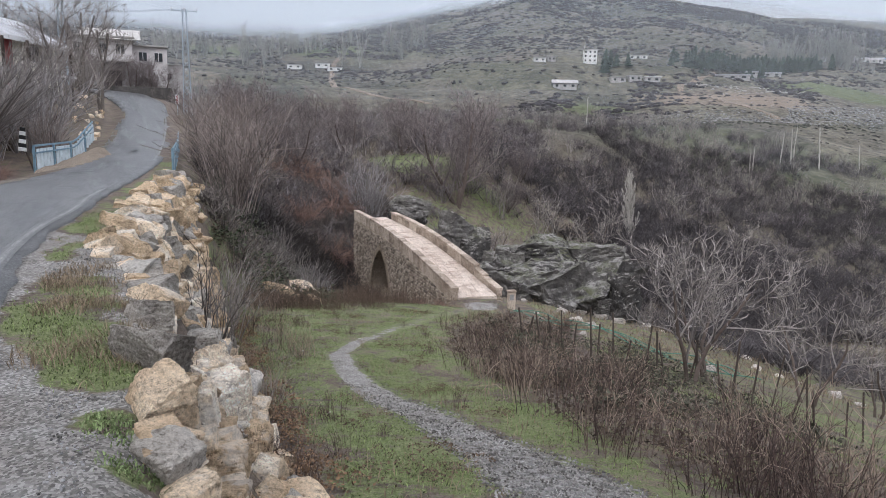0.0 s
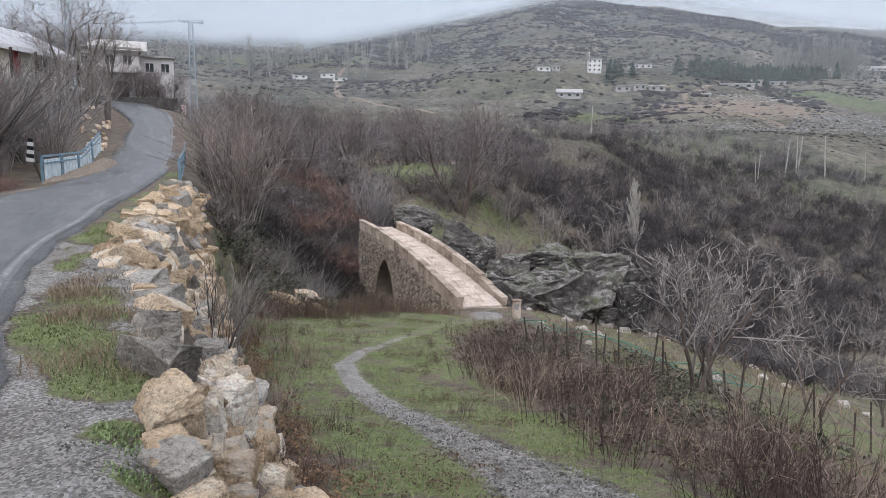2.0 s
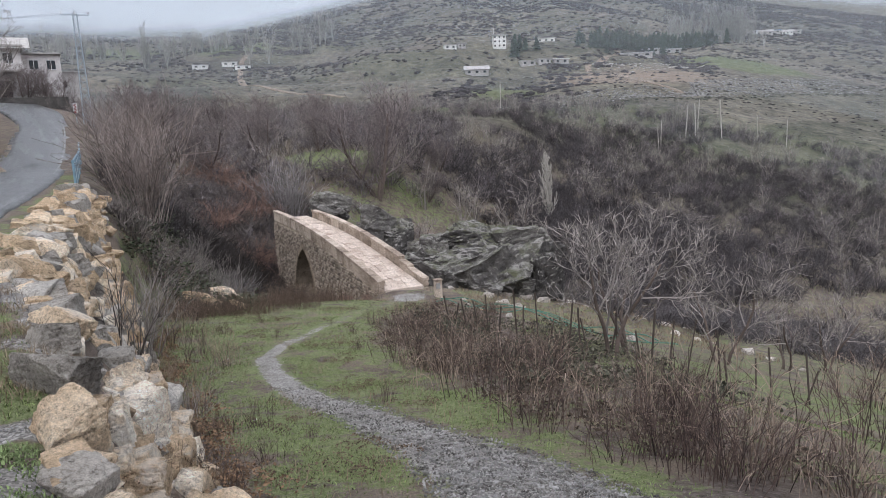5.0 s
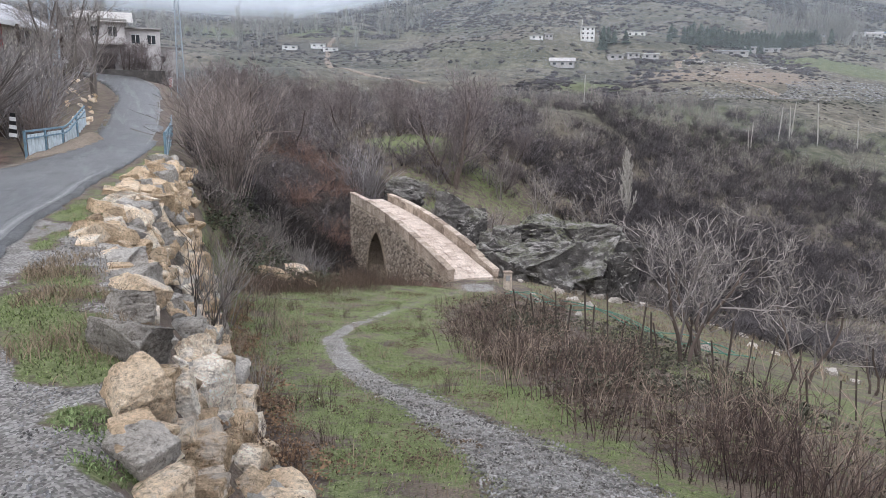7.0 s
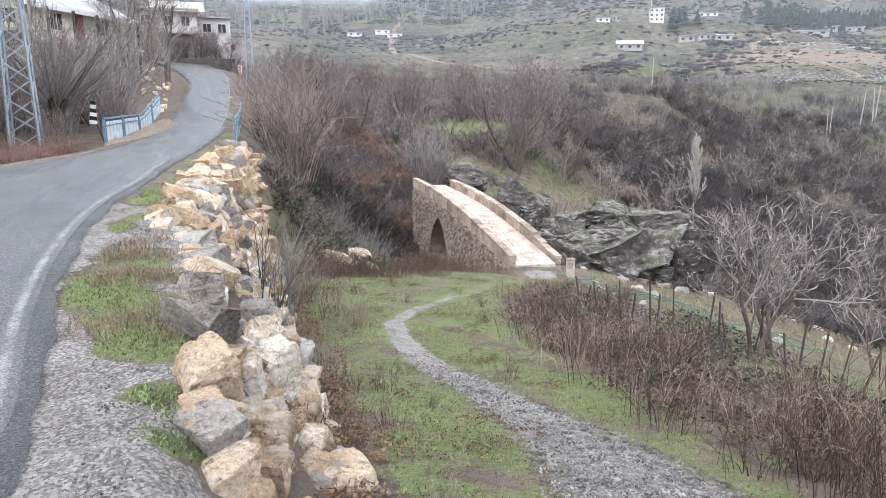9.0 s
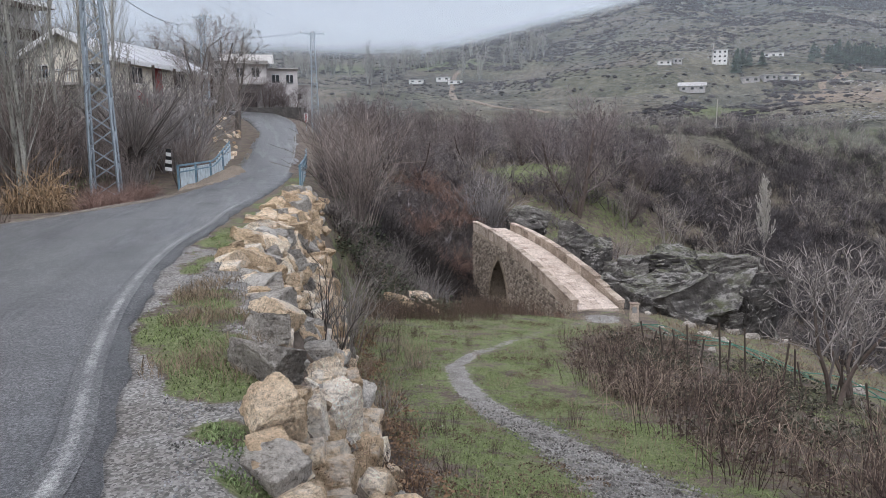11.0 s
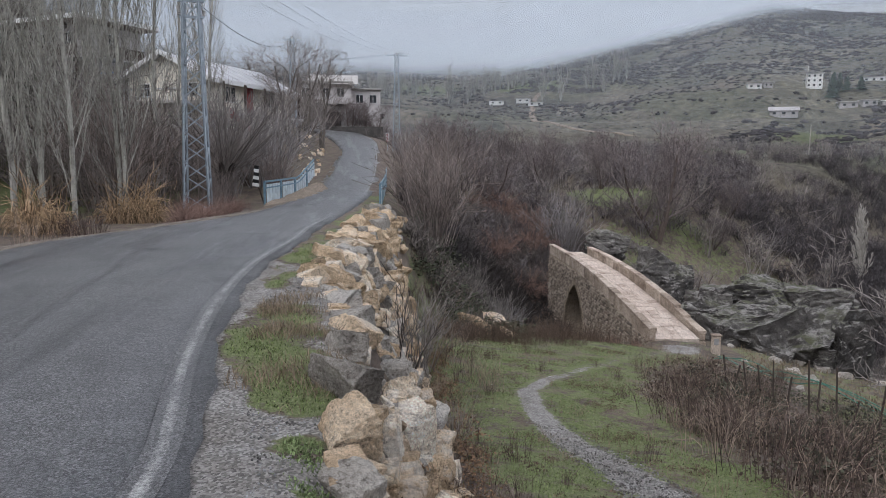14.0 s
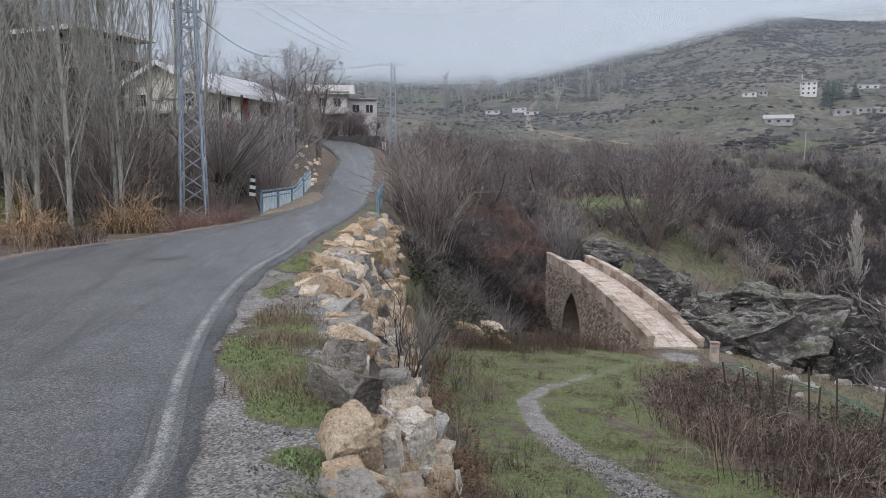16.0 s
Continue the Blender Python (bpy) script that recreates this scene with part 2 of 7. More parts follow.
def rock_material(name, stops, lichen=None, weathered=None):
    m = Mat(name, 0.9, spec=0.2)
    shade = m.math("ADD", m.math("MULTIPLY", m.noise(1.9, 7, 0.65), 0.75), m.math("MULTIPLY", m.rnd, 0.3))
    c = m.ramp(shade, stops)
    crack = m.ramp(m.noise(7, 9, 0.8, stretch=(1, 1, 2.2)), [(0.36, (0.3, 0.28, 0.26)), (0.47, (1, 1, 1))])
    c = m.mix(0.8, c, crack, "MULTIPLY")
    speck = m.ramp(m.noise(30, 8, 0.85), [(0.36, (0.55, 0.5, 0.45)), (0.47, (1.3, 1.28, 1.25)), (0.6, (1.95, 1.95, 1.95))])
    c = m.mix(0.8, c, speck, "MULTIPLY")
    if lichen:
        c = m.mix(m.step(m.math("ADD", m.noise(2.6, 8, 0.8), m.math("MULTIPLY", m.normal_up(), 0.16)), 0.6, 0.7), c, lichen)
        up = m.n.new("ShaderNodeSeparateXYZ")
        m.l.new(m.normal, up.inputs[0])
        moss = m.math("MULTIPLY", m.step(up.outputs[2], 0.6, 0.9), m.step(m.noise(0.8, 6, 0.7), 0.45, 0.6))
        c = m.mix(m.math("MULTIPLY", moss, 0.85), c, (0.085, 0.09, 0.045))
    if weathered:
        top = m.n.new("ShaderNodeSeparateXYZ")
        m.l.new(m.normal, top.inputs[0])
        c = m.mix(m.math("MULTIPLY", m.step(m.math("ADD", m.math("ADD", m.noise(2.6, 6, 0.7), m.math("MULTIPLY", top.outputs[2], 0.05)), m.math("MULTIPLY", m.rnd, 0.12)), 0.62, 0.7), 0.38), c, weathered)
    pits = m.ramp(m.noise(17, 8, 0.8), [(0.37, (0.25, 0.23, 0.21)), (0.44, (1, 1, 1))])
    c = m.mix(0.7, c, pits, "MULTIPLY")
    m.colour(c)
    m.bump(m.math("ADD", m.noise(6, 9, 0.78), m.math("MULTIPLY", m.noise(34, 6, 0.8), 0.8)), 0.09, 1.0)
    return m.m


GROUND = ground_material()
ASPHALT = asphalt_material()
LINE = asphalt_material("worn_road_paint", True)
LIMESTONE = rock_material("pale_limestone", [(0.28, (0.24, 0.18, 0.125)), (0.44, (0.5, 0.375, 0.25)), (0.6, (0.64, 0.525, 0.395)), (0.78, (0.8, 0.75, 0.67))], None, (0.82, 0.79, 0.75))
GREYSTONE = rock_material("grey_limestone", [(0.3, (0.17, 0.155, 0.14)), (0.5, (0.34, 0.312, 0.28)), (0.8, (0.56, 0.525, 0.48))], None, (0.5, 0.48, 0.45))
CRAG = rock_material("dark_lichened_crag", [(0.3, (0.03, 0.028, 0.027)), (0.5, (0.075, 0.07, 0.067)), (0.8, (0.17, 0.16, 0.15))], (0.3, 0.285, 0.265))
MASONRY = rock_material("rubble_masonry", [(0.3, (0.12, 0.1, 0.08)), (0.5, (0.22, 0.18, 0.14)), (0.85, (0.36, 0.3, 0.24))])
def rubble_material():
    m = Mat("small_rubble", 0.9, spec=0.2)
    c = m.ramp(m.math("FRACT", m.math("ADD", m.island, m.math("MULTIPLY", m.rnd, 7.0)), 0.0), [(0.0, (0.15, 0.125, 0.104)), (0.5, (0.29, 0.24, 0.195)), (1.0, (0.48, 0.41, 0.34))])
    c = m.mix(0.7, c, m.ramp(m.noise(5, 6, 0.7), [(0.3, (0.5, 0.48, 0.46)), (0.65, (1.05, 1.05, 1.05))]), "MULTIPLY")
    m.colour(c)
    m.bump(m.noise(18, 5, 0.7), 0.02, 0.8)
    return m.m


RUBBLE = rubble_material()
COPING = rock_material("dressed_coping", [(0.3, (0.17, 0.132, 0.105)), (0.5, (0.35, 0.285, 0.232)), (0.8, (0.56, 0.485, 0.415))])
PAVING = rock_material("pinkish_paving", [(0.3, (0.36, 0.28, 0.23)), (0.5, (0.5, 0.42, 0.36)), (0.85, (0.62, 0.54, 0.48))])
BARK_GREY = bark("grey_bark", (0.16, 0.14, 0.125))
BARK_BROWN = bark("brown_bark", (0.12, 0.095, 0.082))
TWIG_RED = bark("reddish_twigs", (0.25, 0.208, 0.188), 0.55)
TWIG_GREY = bark("grey_twigs", (0.25, 0.222, 0.205), 0.45)
TWIG_FAR = bark("distant_twigs", (0.17, 0.15, 0.152), 0.6)
TWIG_RUST = bark("rusty_canes", (0.27, 0.18, 0.15), 0.55)
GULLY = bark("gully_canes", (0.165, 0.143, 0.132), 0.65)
def poplar_bark():
    """Pale smooth bark with dark scars, in patches along the stem."""
    m = Mat("pale_poplar_bark", 0.9, spec=0.15)
    c = m.ramp(m.island, [(0.0, (0.24, 0.23, 0.21)), (1.0, (0.42, 0.41, 0.38))])
    c = m.mix(0.9, c, m.ramp(m.noise(3.4, 6, 0.75, stretch=(1, 1, 0.45)), [(0.36, (0.3, 0.28, 0.26)), (0.47, (0.85, 0.84, 0.82)), (0.66, (1.3, 1.3, 1.25))]), "MULTIPLY")
    m.colour(m.mix(0.7, c, m.ramp(m.noise(16, 5, 0.8), [(0.36, (0.4, 0.38, 0.36)), (0.48, (1, 1, 1))]), "MULTIPLY"))
    return m.m


POPLAR = poplar_bark()
BRAMBLE = bark("bramble_canes", (0.085, 0.06, 0.053), 0.7)
# tone of the dark valley scrub; in the stream hollow it stands in for shade
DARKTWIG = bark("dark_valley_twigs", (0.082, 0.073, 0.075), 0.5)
CANE = bark("dry_canes", (0.26, 0.2, 0.16), 0.65)
REED = bark("dry_reed", (0.36, 0.255, 0.16), 0.7)
TWIG_TWIN = bark("dark_red_twigs", (0.185, 0.155, 0.15), 0.5)
TWIG_WALNUT = bark("slope_tree_twigs", (0.235, 0.21, 0.196), 0.55)
TWIG_PALE = bark("silvery_twigs", (0.29, 0.268, 0.262), 0.45)
HAY = bark("faded_grass", (0.15, 0.126, 0.095), 0.55)
STRAW = bark("dry_grass", (0.22, 0.17, 0.12), 0.5)
BLADE = bark("green_grass", (0.15, 0.19, 0.076), 0.85)
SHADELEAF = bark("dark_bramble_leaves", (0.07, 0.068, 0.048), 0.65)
PALEPOPLAR = bark("silver_poplar", (0.46, 0.43, 0.39), 0.3)
DARKBARK = bark("dark_wet_bark", (0.075, 0.064, 0.058))
FRESH = bark("fresh_green_leaves", (0.17, 0.22, 0.1), 0.5)
LEAF = bark("low_green_leaves", (0.07, 0.08, 0.05), 0.65)
PINE = bark("pine_needles", (0.03, 0.045, 0.034), 0.3)
PLASTER = plain("cream_plaster", (0.76, 0.71, 0.61), 0.9, var=0.12, scale=0.8)
GREYWALL = plain("grey_render", (0.4, 0.38, 0.37), 0.9, var=0.2, scale=0.7)
WHITEWALL = plain("white_wall", (0.75, 0.74, 0.72), 0.9, var=0.1, scale=0.5)
ROOFMETAL = plain("sheet_metal_roof", (0.5, 0.5, 0.52), 0.45, 0.6, 0.15, 1.2)
EAVE = plain("white_eave", (0.78, 0.78, 0.78), 0.6, var=0.08)
DARKROOF = plain("weathered_roof", (0.2, 0.15, 0.13), 0.85, var=0.3, scale=1.5)
GLASS = Mat("window_glass", 0.08, spec=0.6).colour((0.03, 0.035, 0.04)).m
TIMBER = plain("old_timber", (0.07, 0.054, 0.045), 0.85, var=0.3, scale=3)
STEEL = plain("galvanised_steel", (0.4, 0.45, 0.5), 0.5, 0.5, 0.2, 3)
FENCEBLUE = plain("faded_blue_paint", (0.17, 0.27, 0.34), 0.6, var=0.3, scale=3)
FENCEWHITE = plain("faded_white_paint", (0.55, 0.62, 0.66), 0.6, var=0.2, scale=4)
BLACK = plain("black_paint", (0.02, 0.02, 0.02), 0.6)
WHITE = plain("white_paint", (0.75, 0.75, 0.74), 0.6, var=0.1)
RED = plain("red_paint", (0.33, 0.07, 0.07), 0.7)
CONCRETE = plain("pale_concrete", (0.42, 0.4, 0.38), 0.9, var=0.2, scale=2)
WIRE = plain("cable", (0.03, 0.03, 0.035), 0.7)
HOSE = plain("green_pipe", (0.07, 0.2, 0.15), 0.5)
TARP = plain("blue_tarpaulin", (0.12, 0.25, 0.5), 0.6)
PLAQUE = plain("grey_plaque", (0.3, 0.29, 0.28), 0.5)


def mist_material(name, low, high, z0, z1, wisps=0.0, gap=(0, 1, 0), tone=1.0):
    """Thin cloud: lets light through, thicker with height and in drifting wisps."""
    k = Mat(name)
    sep = k.n.new("ShaderNodeSeparateXYZ")
    k.l.new(k.pos, sep.inputs[0])
    rise = k.n.new("ShaderNodeMapRange")
    rise.interpolation_type = "SMOOTHSTEP"
    rise.inputs["From Min"].default_value, rise.inputs["From Max"].default_value = z0, z1
    rise.inputs["To Min"].default_value, rise.inputs["To Max"].default_value = low, high
    drift = k.noise(0.012, 4, 0.5)
    height = k.math("ADD", sep.outputs[2], k.math("MULTIPLY", k.math("SUBTRACT", drift, 0.5), wisps))
    aside = k.math("ABSOLUTE", k.math("SUBTRACT", sep.outputs[0], gap[0]), 0.0)
    height = k.math("SUBTRACT", height, k.math("MULTIPLY", k.step(aside, gap[1], gap[1] * 0.15), gap[2]))
    k.l.new(height, rise.inputs["Value"])
    clear = k.step(height, z1 + (z1 - z0) * 3.5, z1 + (z1 - z0) * 0.6)
    thick = k.math("MULTIPLY", rise.outputs[0], k.math("ADD", k.math("MULTIPLY", clear, 0.85), 0.15))
    d, t2, t = k.n.new("ShaderNodeBsdfDiffuse"), k.n.new("ShaderNodeBsdfTranslucent"), k.n.new("ShaderNodeBsdfTransparent")
    for s in (d, t2):
        s.inputs[0].default_value = (0.86 * tone, 0.93 * tone, tone, 1)
    half, whole, out = k.n.new("ShaderNodeMixShader"), k.n.new("ShaderNodeMixShader"), k.n["Material Output"]
    k.l.new(d.outputs[0], half.inputs[1])
    k.l.new(t2.outputs[0], half.inputs[2])
    k.l.new(thick, whole.inputs[0])
    k.l.new(t.outputs[0], whole.inputs[1])
    k.l.new(half.outputs[0], whole.inputs[2])
    k.l.new(whole.outputs[0], out.inputs[0])
    return k.m

# ---- the lie of the land ----
ROAD_RIGHT = [(-1.3, -25, 0), (-1.4, -6, 0), (-1.62, 0, 0), (-2.33, 3.05, 0), (-2.93, 3.96, 0), (-3.82, 5.46, 0), (-4.56, 6.86, 0), (-5.33, 8.54, 0), (-6.0, 10.29, 0), (-6.88, 13.08, -0.04),
              (-7.84, 15.5, -0.09), (-9.95, 21.8, -0.23), (-13.16, 31.7, -0.28), (-16.8, 42.1, 0.16), (-21.2, 53.8, 1.1),
              (-24.7, 62.4, 2.08), (-30.75, 75.1, 3.6), (-42, 90, 5.2), (-62, 100, 6.5)]
ROAD_LEFT = [(-7, -27, 0), (-7, -8, 0), (-7.2, -2.5, 0), (-7.9, 1.0, 0), (-8.7, 3.6, 0), (-9.7, 6.6, 0), (-10.75, 10.8, 0),
             (-11.2, 14.5, -0.08), (-12.4, 21, -0.22), (-15.9, 31.5, -0.26), (-20, 42, 0.16), (-24.4, 53, 1.1),
             (-28, 62, 2.08), (-34, 72, 3.6), (-44, 84, 5.2), (-62, 93, 6.5)]
SHOULDER_EDGE = [(9, -25, 0), (5, -4, 0), (1.2, -1.2, 0), (-0.6, 1.2, 0), (-1.75, 3.3, 0), (-2.0, 4.4, 0), (-2.65, 5.7, 0), (-3.1, 6.9, 0),
                 (-4.4, 8.8, 0), (-6.0, 13.1, -0.05), (-8.3, 19.4, -0.2), (-9.75, 24.4, -0.28), (-12.6, 32.5, -0.28),
                 (-16.2, 42.4, 0.16), (-20.6, 54, 1.1), (-24.1, 62.8, 2.08), (-30.1, 76, 3.6), (-41.6, 91, 5.2), (-62, 101.5, 6.5)]
STREAM = [(-60, 60, -4.0), (-36, 47, -5.5), (-22, 38.5, -6.6), (-14, 37.5, -8.2), (-9.5, 40, -9.6), (-5.6, 45.5, -10.6), (0, 49, -11.6), (10, 51, -13.4), (25, 54, -16), (60, 68, -20), (120, 95, -24), (300, 160, -32), (900, 300, -50)]
PATH = [(1.6, 2.0, 1.0), (1.35, 4.0, 0.85), (1.2, 5.2, 0.74), (0.75, 6.4, 0.55), (0.1, 7.8, 0.36), (-0.55, 9.1, 0.28), (-1.25, 10.8, 0.25), (-1.8, 12.4, 0.22),
        (-2.08, 13.8, 0.2), (-1.95, 15.4, 0.2), (-1.4, 17.0, 0.22), (-0.5, 20.0, 0.25), (0.7, 24.0, 0.35), (1.5, 27.5, 0.7), (1.7, 29.2, 0.9)]


def along(pts, x, y):
    """Signed distance to a polyline (right of it is positive) and the height of its nearest point."""
    best = np.full(np.shape(x), 1e18)
    side, high = np.zeros(np.shape(x)), np.zeros(np.shape(x))
    for (ax, ay, az), (bx, by, bz) in zip(pts, pts[1:]):
        dx, dy = bx - ax, by - ay
        u = np.clip(((x - ax) * dx + (y - ay) * dy) / (dx * dx + dy * dy), 0, 1)
        px, py = x - ax - u * dx, y - ay - u * dy
        d = px * px + py * py
        near = d < best - 1e-9
        best = np.where(near, d, best)
        side = np.where(near, np.sign(dy * px - dx * py), side)
        high = np.where(near, az + u * (bz - az), high)
    return np.sqrt(best) * side, high


def smooth(v):
    v = np.clip(v, 0, 1)
    return v * v * (3 - 2 * v)


def softmin(a, b, k):
    h = np.clip(0.5 + 0.5 * (b - a) / k, 0, 1)
    return b + (a - b) * h - k * h * (1 - h)


def ripple(x, y, size, seed=0.0):
    """Cheap band-limited unevenness, about -1 to 1."""
    u, v = x / size + seed, y / size - seed * 1.7
    return (np.sin(u * 1.7 + 1.3 * np.sin(v * 1.1)) + np.sin(v * 2.1 + 1.7 * np.sin(u * 0.9 + 2)) + np.sin((u + v) * 1.3 + 0.8 * np.sin((u - v) * 1.9))) / 3


SKYLINE_AT = [-180, -75, -45, -40, -34, -29, -14, -9.3, -5.5, -2.5, 2.4, 6, 7.9, 10.5, 12.6, 16, 18.3, 21, 23.7, 26, 28.3, 32, 50, 180]
SKYLINE = [12, 16, 16, 12.5, 9.0, 8.4, 8.4, 8.4, 8.4, 8.6, 9.55, 10.64, 10.9, 10.45, 9.9, 10.25, 9.85, 9.05, 8.1, 7.9, 8.4, 8.9, 11, 12]


def land(x, y):
    """Height of the ground at plan points (arrays)."""
    x, y = np.asarray(x, float), np.asarray(y, float)
    r = np.hypot(x, y) + 1e-6
    az = np.degrees(np.arctan2(x, y))
    # uplands and mountain
    up = np.interp(r, [150, 210, 300, 440, 620, 850, 1300, 3000], [0.05, 0.14, 0.42, 0.6, 0.8, 1.0, 0.85, 0.4])
    hills = r * np.tan(np.radians(np.interp(az, SKYLINE_AT, SKYLINE))) * up
    near_up = np.interp(r, [0, 50, 70, 110, 150, 210], [-4.5, -3.6, -1.8, 0.4, 2.5, 3.0])
    hills = np.where(r < 150, near_up, near_up * np.clip((210 - r) / 60, 0, 1) + hills * np.clip((r - 150) / 60, 0, 1) * 1.0)
    hills = hills + ripple(x, y, 60, 1) * np.clip((r - 120) / 300, 0, 1) * 7 + ripple(x, y, 23, 4) * np.clip((r - 60) / 200, 0, 1) * 1.7
    # stepped fields
    step = 5.0
    f = np.clip((r - 210) / 60, 0, 1) * np.clip((430 - r) / 60, 0, 1)
    t = hills / step
    hills = hills + f * 0.6 * step * (np.floor(t) + smooth((t - np.floor(t)) * 2.2 - 0.6) - t)
    ds, bed = along(STREAM, x, y)
    dist = np.abs(ds)
    k_far = np.interp(x, [-20, 0, 12, 40], [0.62, 0.6, 0.36, 0.27])
    far = softmin(hills, bed + np.maximum(dist - 1.2, 0) * k_far, 2.0)
    plane = np.interp(y, [-30, 0, 10, 20, 30, 60, 120], [0.6, 0, -2.2, -4.0, -5.75, -9.5, -14]) - 0.27 * np.log1p(np.exp(np.clip((x - 3.0) / 1.2, -30, 30))) * 1.2
    plane = softmin(np.maximum(plane, -26), bed + 0.2 * np.minimum(dist, 9) + np.interp(x, [-4, 10, 30], [0.55, 0.4, 0.3]) * np.maximum(dist - 9, 0), 0.8)
    base = np.where(ds < 0, far, plane)
    # rough ground
    base = base + ripple(x, y, 1.9, 2) * 0.09 + ripple(x, y, 0.7, 5) * 0.025 + ripple(x, y, 6, 3) * np.clip(r / 40, 0, 1) * 0.35
    de, zr = along(SHOULDER_EDGE, x, y)
    drop = np.abs(zr - base)
    run = np.interp(y, [32, 48], [0.5, 2.4]) + np.interp(y, [23, 29, 40, 50], [0.6, 0.95, 0.85, 0.9]) * drop
    z = np.where(de > 0, zr + (base - zr) * smooth(de / run), zr + ripple(x, y, 0.9, 7) * 0.012)
    # the trodden ramp at the near end of the footbridge
    z = np.maximum(z, -5.9 - 0.4 * np.maximum(np.hypot(x - 1.6, (y - 29.4) * 1.1) - 1.3, 0))
    dl, zl = along(ROAD_LEFT, x, y)
    dl = -dl
    bank = np.interp(y, [30, 40, 48, 60, 75], [0, 0.3, 1.0, 1.0, 0.5]) * 2.4 * smooth((dl - 0.6) / 3.5)
    rise = np.maximum(0.36 * np.maximum(dl - 10, 0), 0)
    left = zl - 0.3 * smooth(dl / 2.0) + bank + np.minimum(rise, 11 + 0.12 * np.maximum(dl - 30, 0)) + ripple(x, y, 2.2, 9) * 0.12 * smooth(dl / 2)
    dr = -along(ROAD_RIGHT, x, y)[0]
    z = np.where((dl < 0) & (dr > 0), z - 0.3 * smooth(np.minimum(-dl, dr) / 0.9) * np.interp(y, [18, 34], [0, 1]), z)
    keep = smooth((110 - r) / 40)
    z = np.where(dl > 0, left * keep + (1 - keep) * np.maximum(base, left), z)
    return z


TURF = [([(-2.1, 4.55, 0.36), (-2.9, 5.4, 0.48), (-3.45, 6.3, 0.46), (-3.85, 7.1, 0.32)]), ([(-4.6, 8.3, 0.12), (-4.9, 9.2, 0.24), (-5.35, 10.6, 0.44), (-5.7, 12.2, 0.55), (-6.2, 13.8, 0.6), (-8.1, 18.9, 0.5), (-9.6, 24.2, 0.5), (-12.6, 32, 0.4)]),
        ([(-1.84, 3.66, 0.15), (-1.78, 3.76, 0.15)]), ([(-1.55, 3.38, 0.13), (-1.45, 3.5, 0.13)])]


def turf(x, y):
    """Ragged patches of grass on the road shoulder."""
    g = np.zeros(np.shape(x))
    for spine in TURF:
        d, w = along(spine, x, y)
        g = np.maximum(g, smooth(0.5 + (w - np.abs(d) + 0.1 * ripple(x, y, 0.28, 2)) / 0.3))
    return g * np.clip(0.62 + 0.5 * ripple(x, y, 0.33, 8) + 0.3 * ripple(x, y, 0.9, 1), 0.12, 1)


def lush(x, y):
    """How green the ground cover is, 0 to 1."""
    dp, _ = along(PATH, x, y)
    de, _ = along(SHOULDER_EDGE, x, y)
    dr, _ = along(ROAD_RIGHT, x, y)
    g = np.where((de > 0.6) & (y < 28), (0.74 - 0.34 * smooth((x - 1.4) / 1.5)) * (0.6 + 0.4 * smooth((29 - y) / 6)), 0.28)
    g = np.where((de > 0) & (de < 1.4), 0.3, g)
    g = np.where((np.hypot(x - 4.6, y - 7.6) < 2.6) | (np.hypot(x - 9, y - 13) < 3.0), 0.75, g)
    g = np.where((x > 4) & (x < 26) & (y > 17) & (y < 38) & (de > 3), 0.5, g)
    thick = np.interp(y, [4.6, 6.2, 7.2, 9.3, 12, 15, 18, 20, 24], [2.6, 1.9, 1.6, 1.1, 0.45, -0.3, -0.3, 0.2, 2.5])
    g = np.where((x > thick) & (x < thick + 4) & (y > 4.6) & (y < 23), g - 0.42 * smooth((x - thick) / 0.8), g)
    g = g * (0.85 + 0.34 * ripple(x, y, 0.8, 2) + 0.25 * ripple(x, y, 0.3, 5))
    g = np.where((de > 0) & (de < 2.4) & (y < 24), g * smooth((de - 0.9 + 0.4 * ripple(x, y, 0.6, 1)) / 1.0), g)
    g = np.where((dr > 0.05) & (de < 0.35), turf(x, y), g)
    g = np.where((x > 0.33 * y) & (y > 36), 0.3, g)
    dl, _ = along(ROAD_LEFT, x, y)
    g = np.where(dl < 0, np.where(dl < -9, 0.85, np.where(dl < -6, 0.45, 0.2)), g)
    g = np.where((np.hypot(x + 3.2, y - 70.5) < 4.5), 0.85, g)
    g = np.where((x > -3) & (x < 14) & (y > 45) & (y < 68), 0.42 + 0.2 * ripple(x, y, 3, 4), g)
    return np.clip(g, 0, 1)


def gravelled(x, y):
    """How much loose gravel covers the ground, 0 to 1."""
    dp = np.abs(along([(a, b, 0) for a, b, c in PATH], x, y)[0])
    w = np.interp(y, [2, 4, 6, 8, 12, 15.5, 18, 26, 29], [1.05, 0.9, 0.6, 0.34, 0.24, 0.2, 0.16, 0.3, 0.8])
    g = smooth((w * 1.35 - dp) / (w * 0.8)) * (0.86 + 0.2 * ripple(x, y, 0.5, 3)) * np.interp(y, [15.2, 16.8, 20, 25, 27.5], [1, 0.62, 0.42, 0.42, 1])
    dr = along(ROAD_RIGHT, x, y)[0]
    de = along(SHOULDER_EDGE, x, y)[0]
    stony = np.interp(y, [-5, 5, 6.5, 8, 11, 16, 20], [1, 1, 0.75, 0.95, 0.75, 0.45, 0.35])
    side = np.where((dr > 0) & (de < 0.5), stony * (1 - np.minimum(1.5 * turf(x, y), 1)) * smooth((0.5 - de) / 0.4 + 0.1), 0.0)
    return np.clip(np.maximum(g, side), 0, 1)


def z_at(x, y):
    return float(land(np.array([x]), np.array([y]))[0])


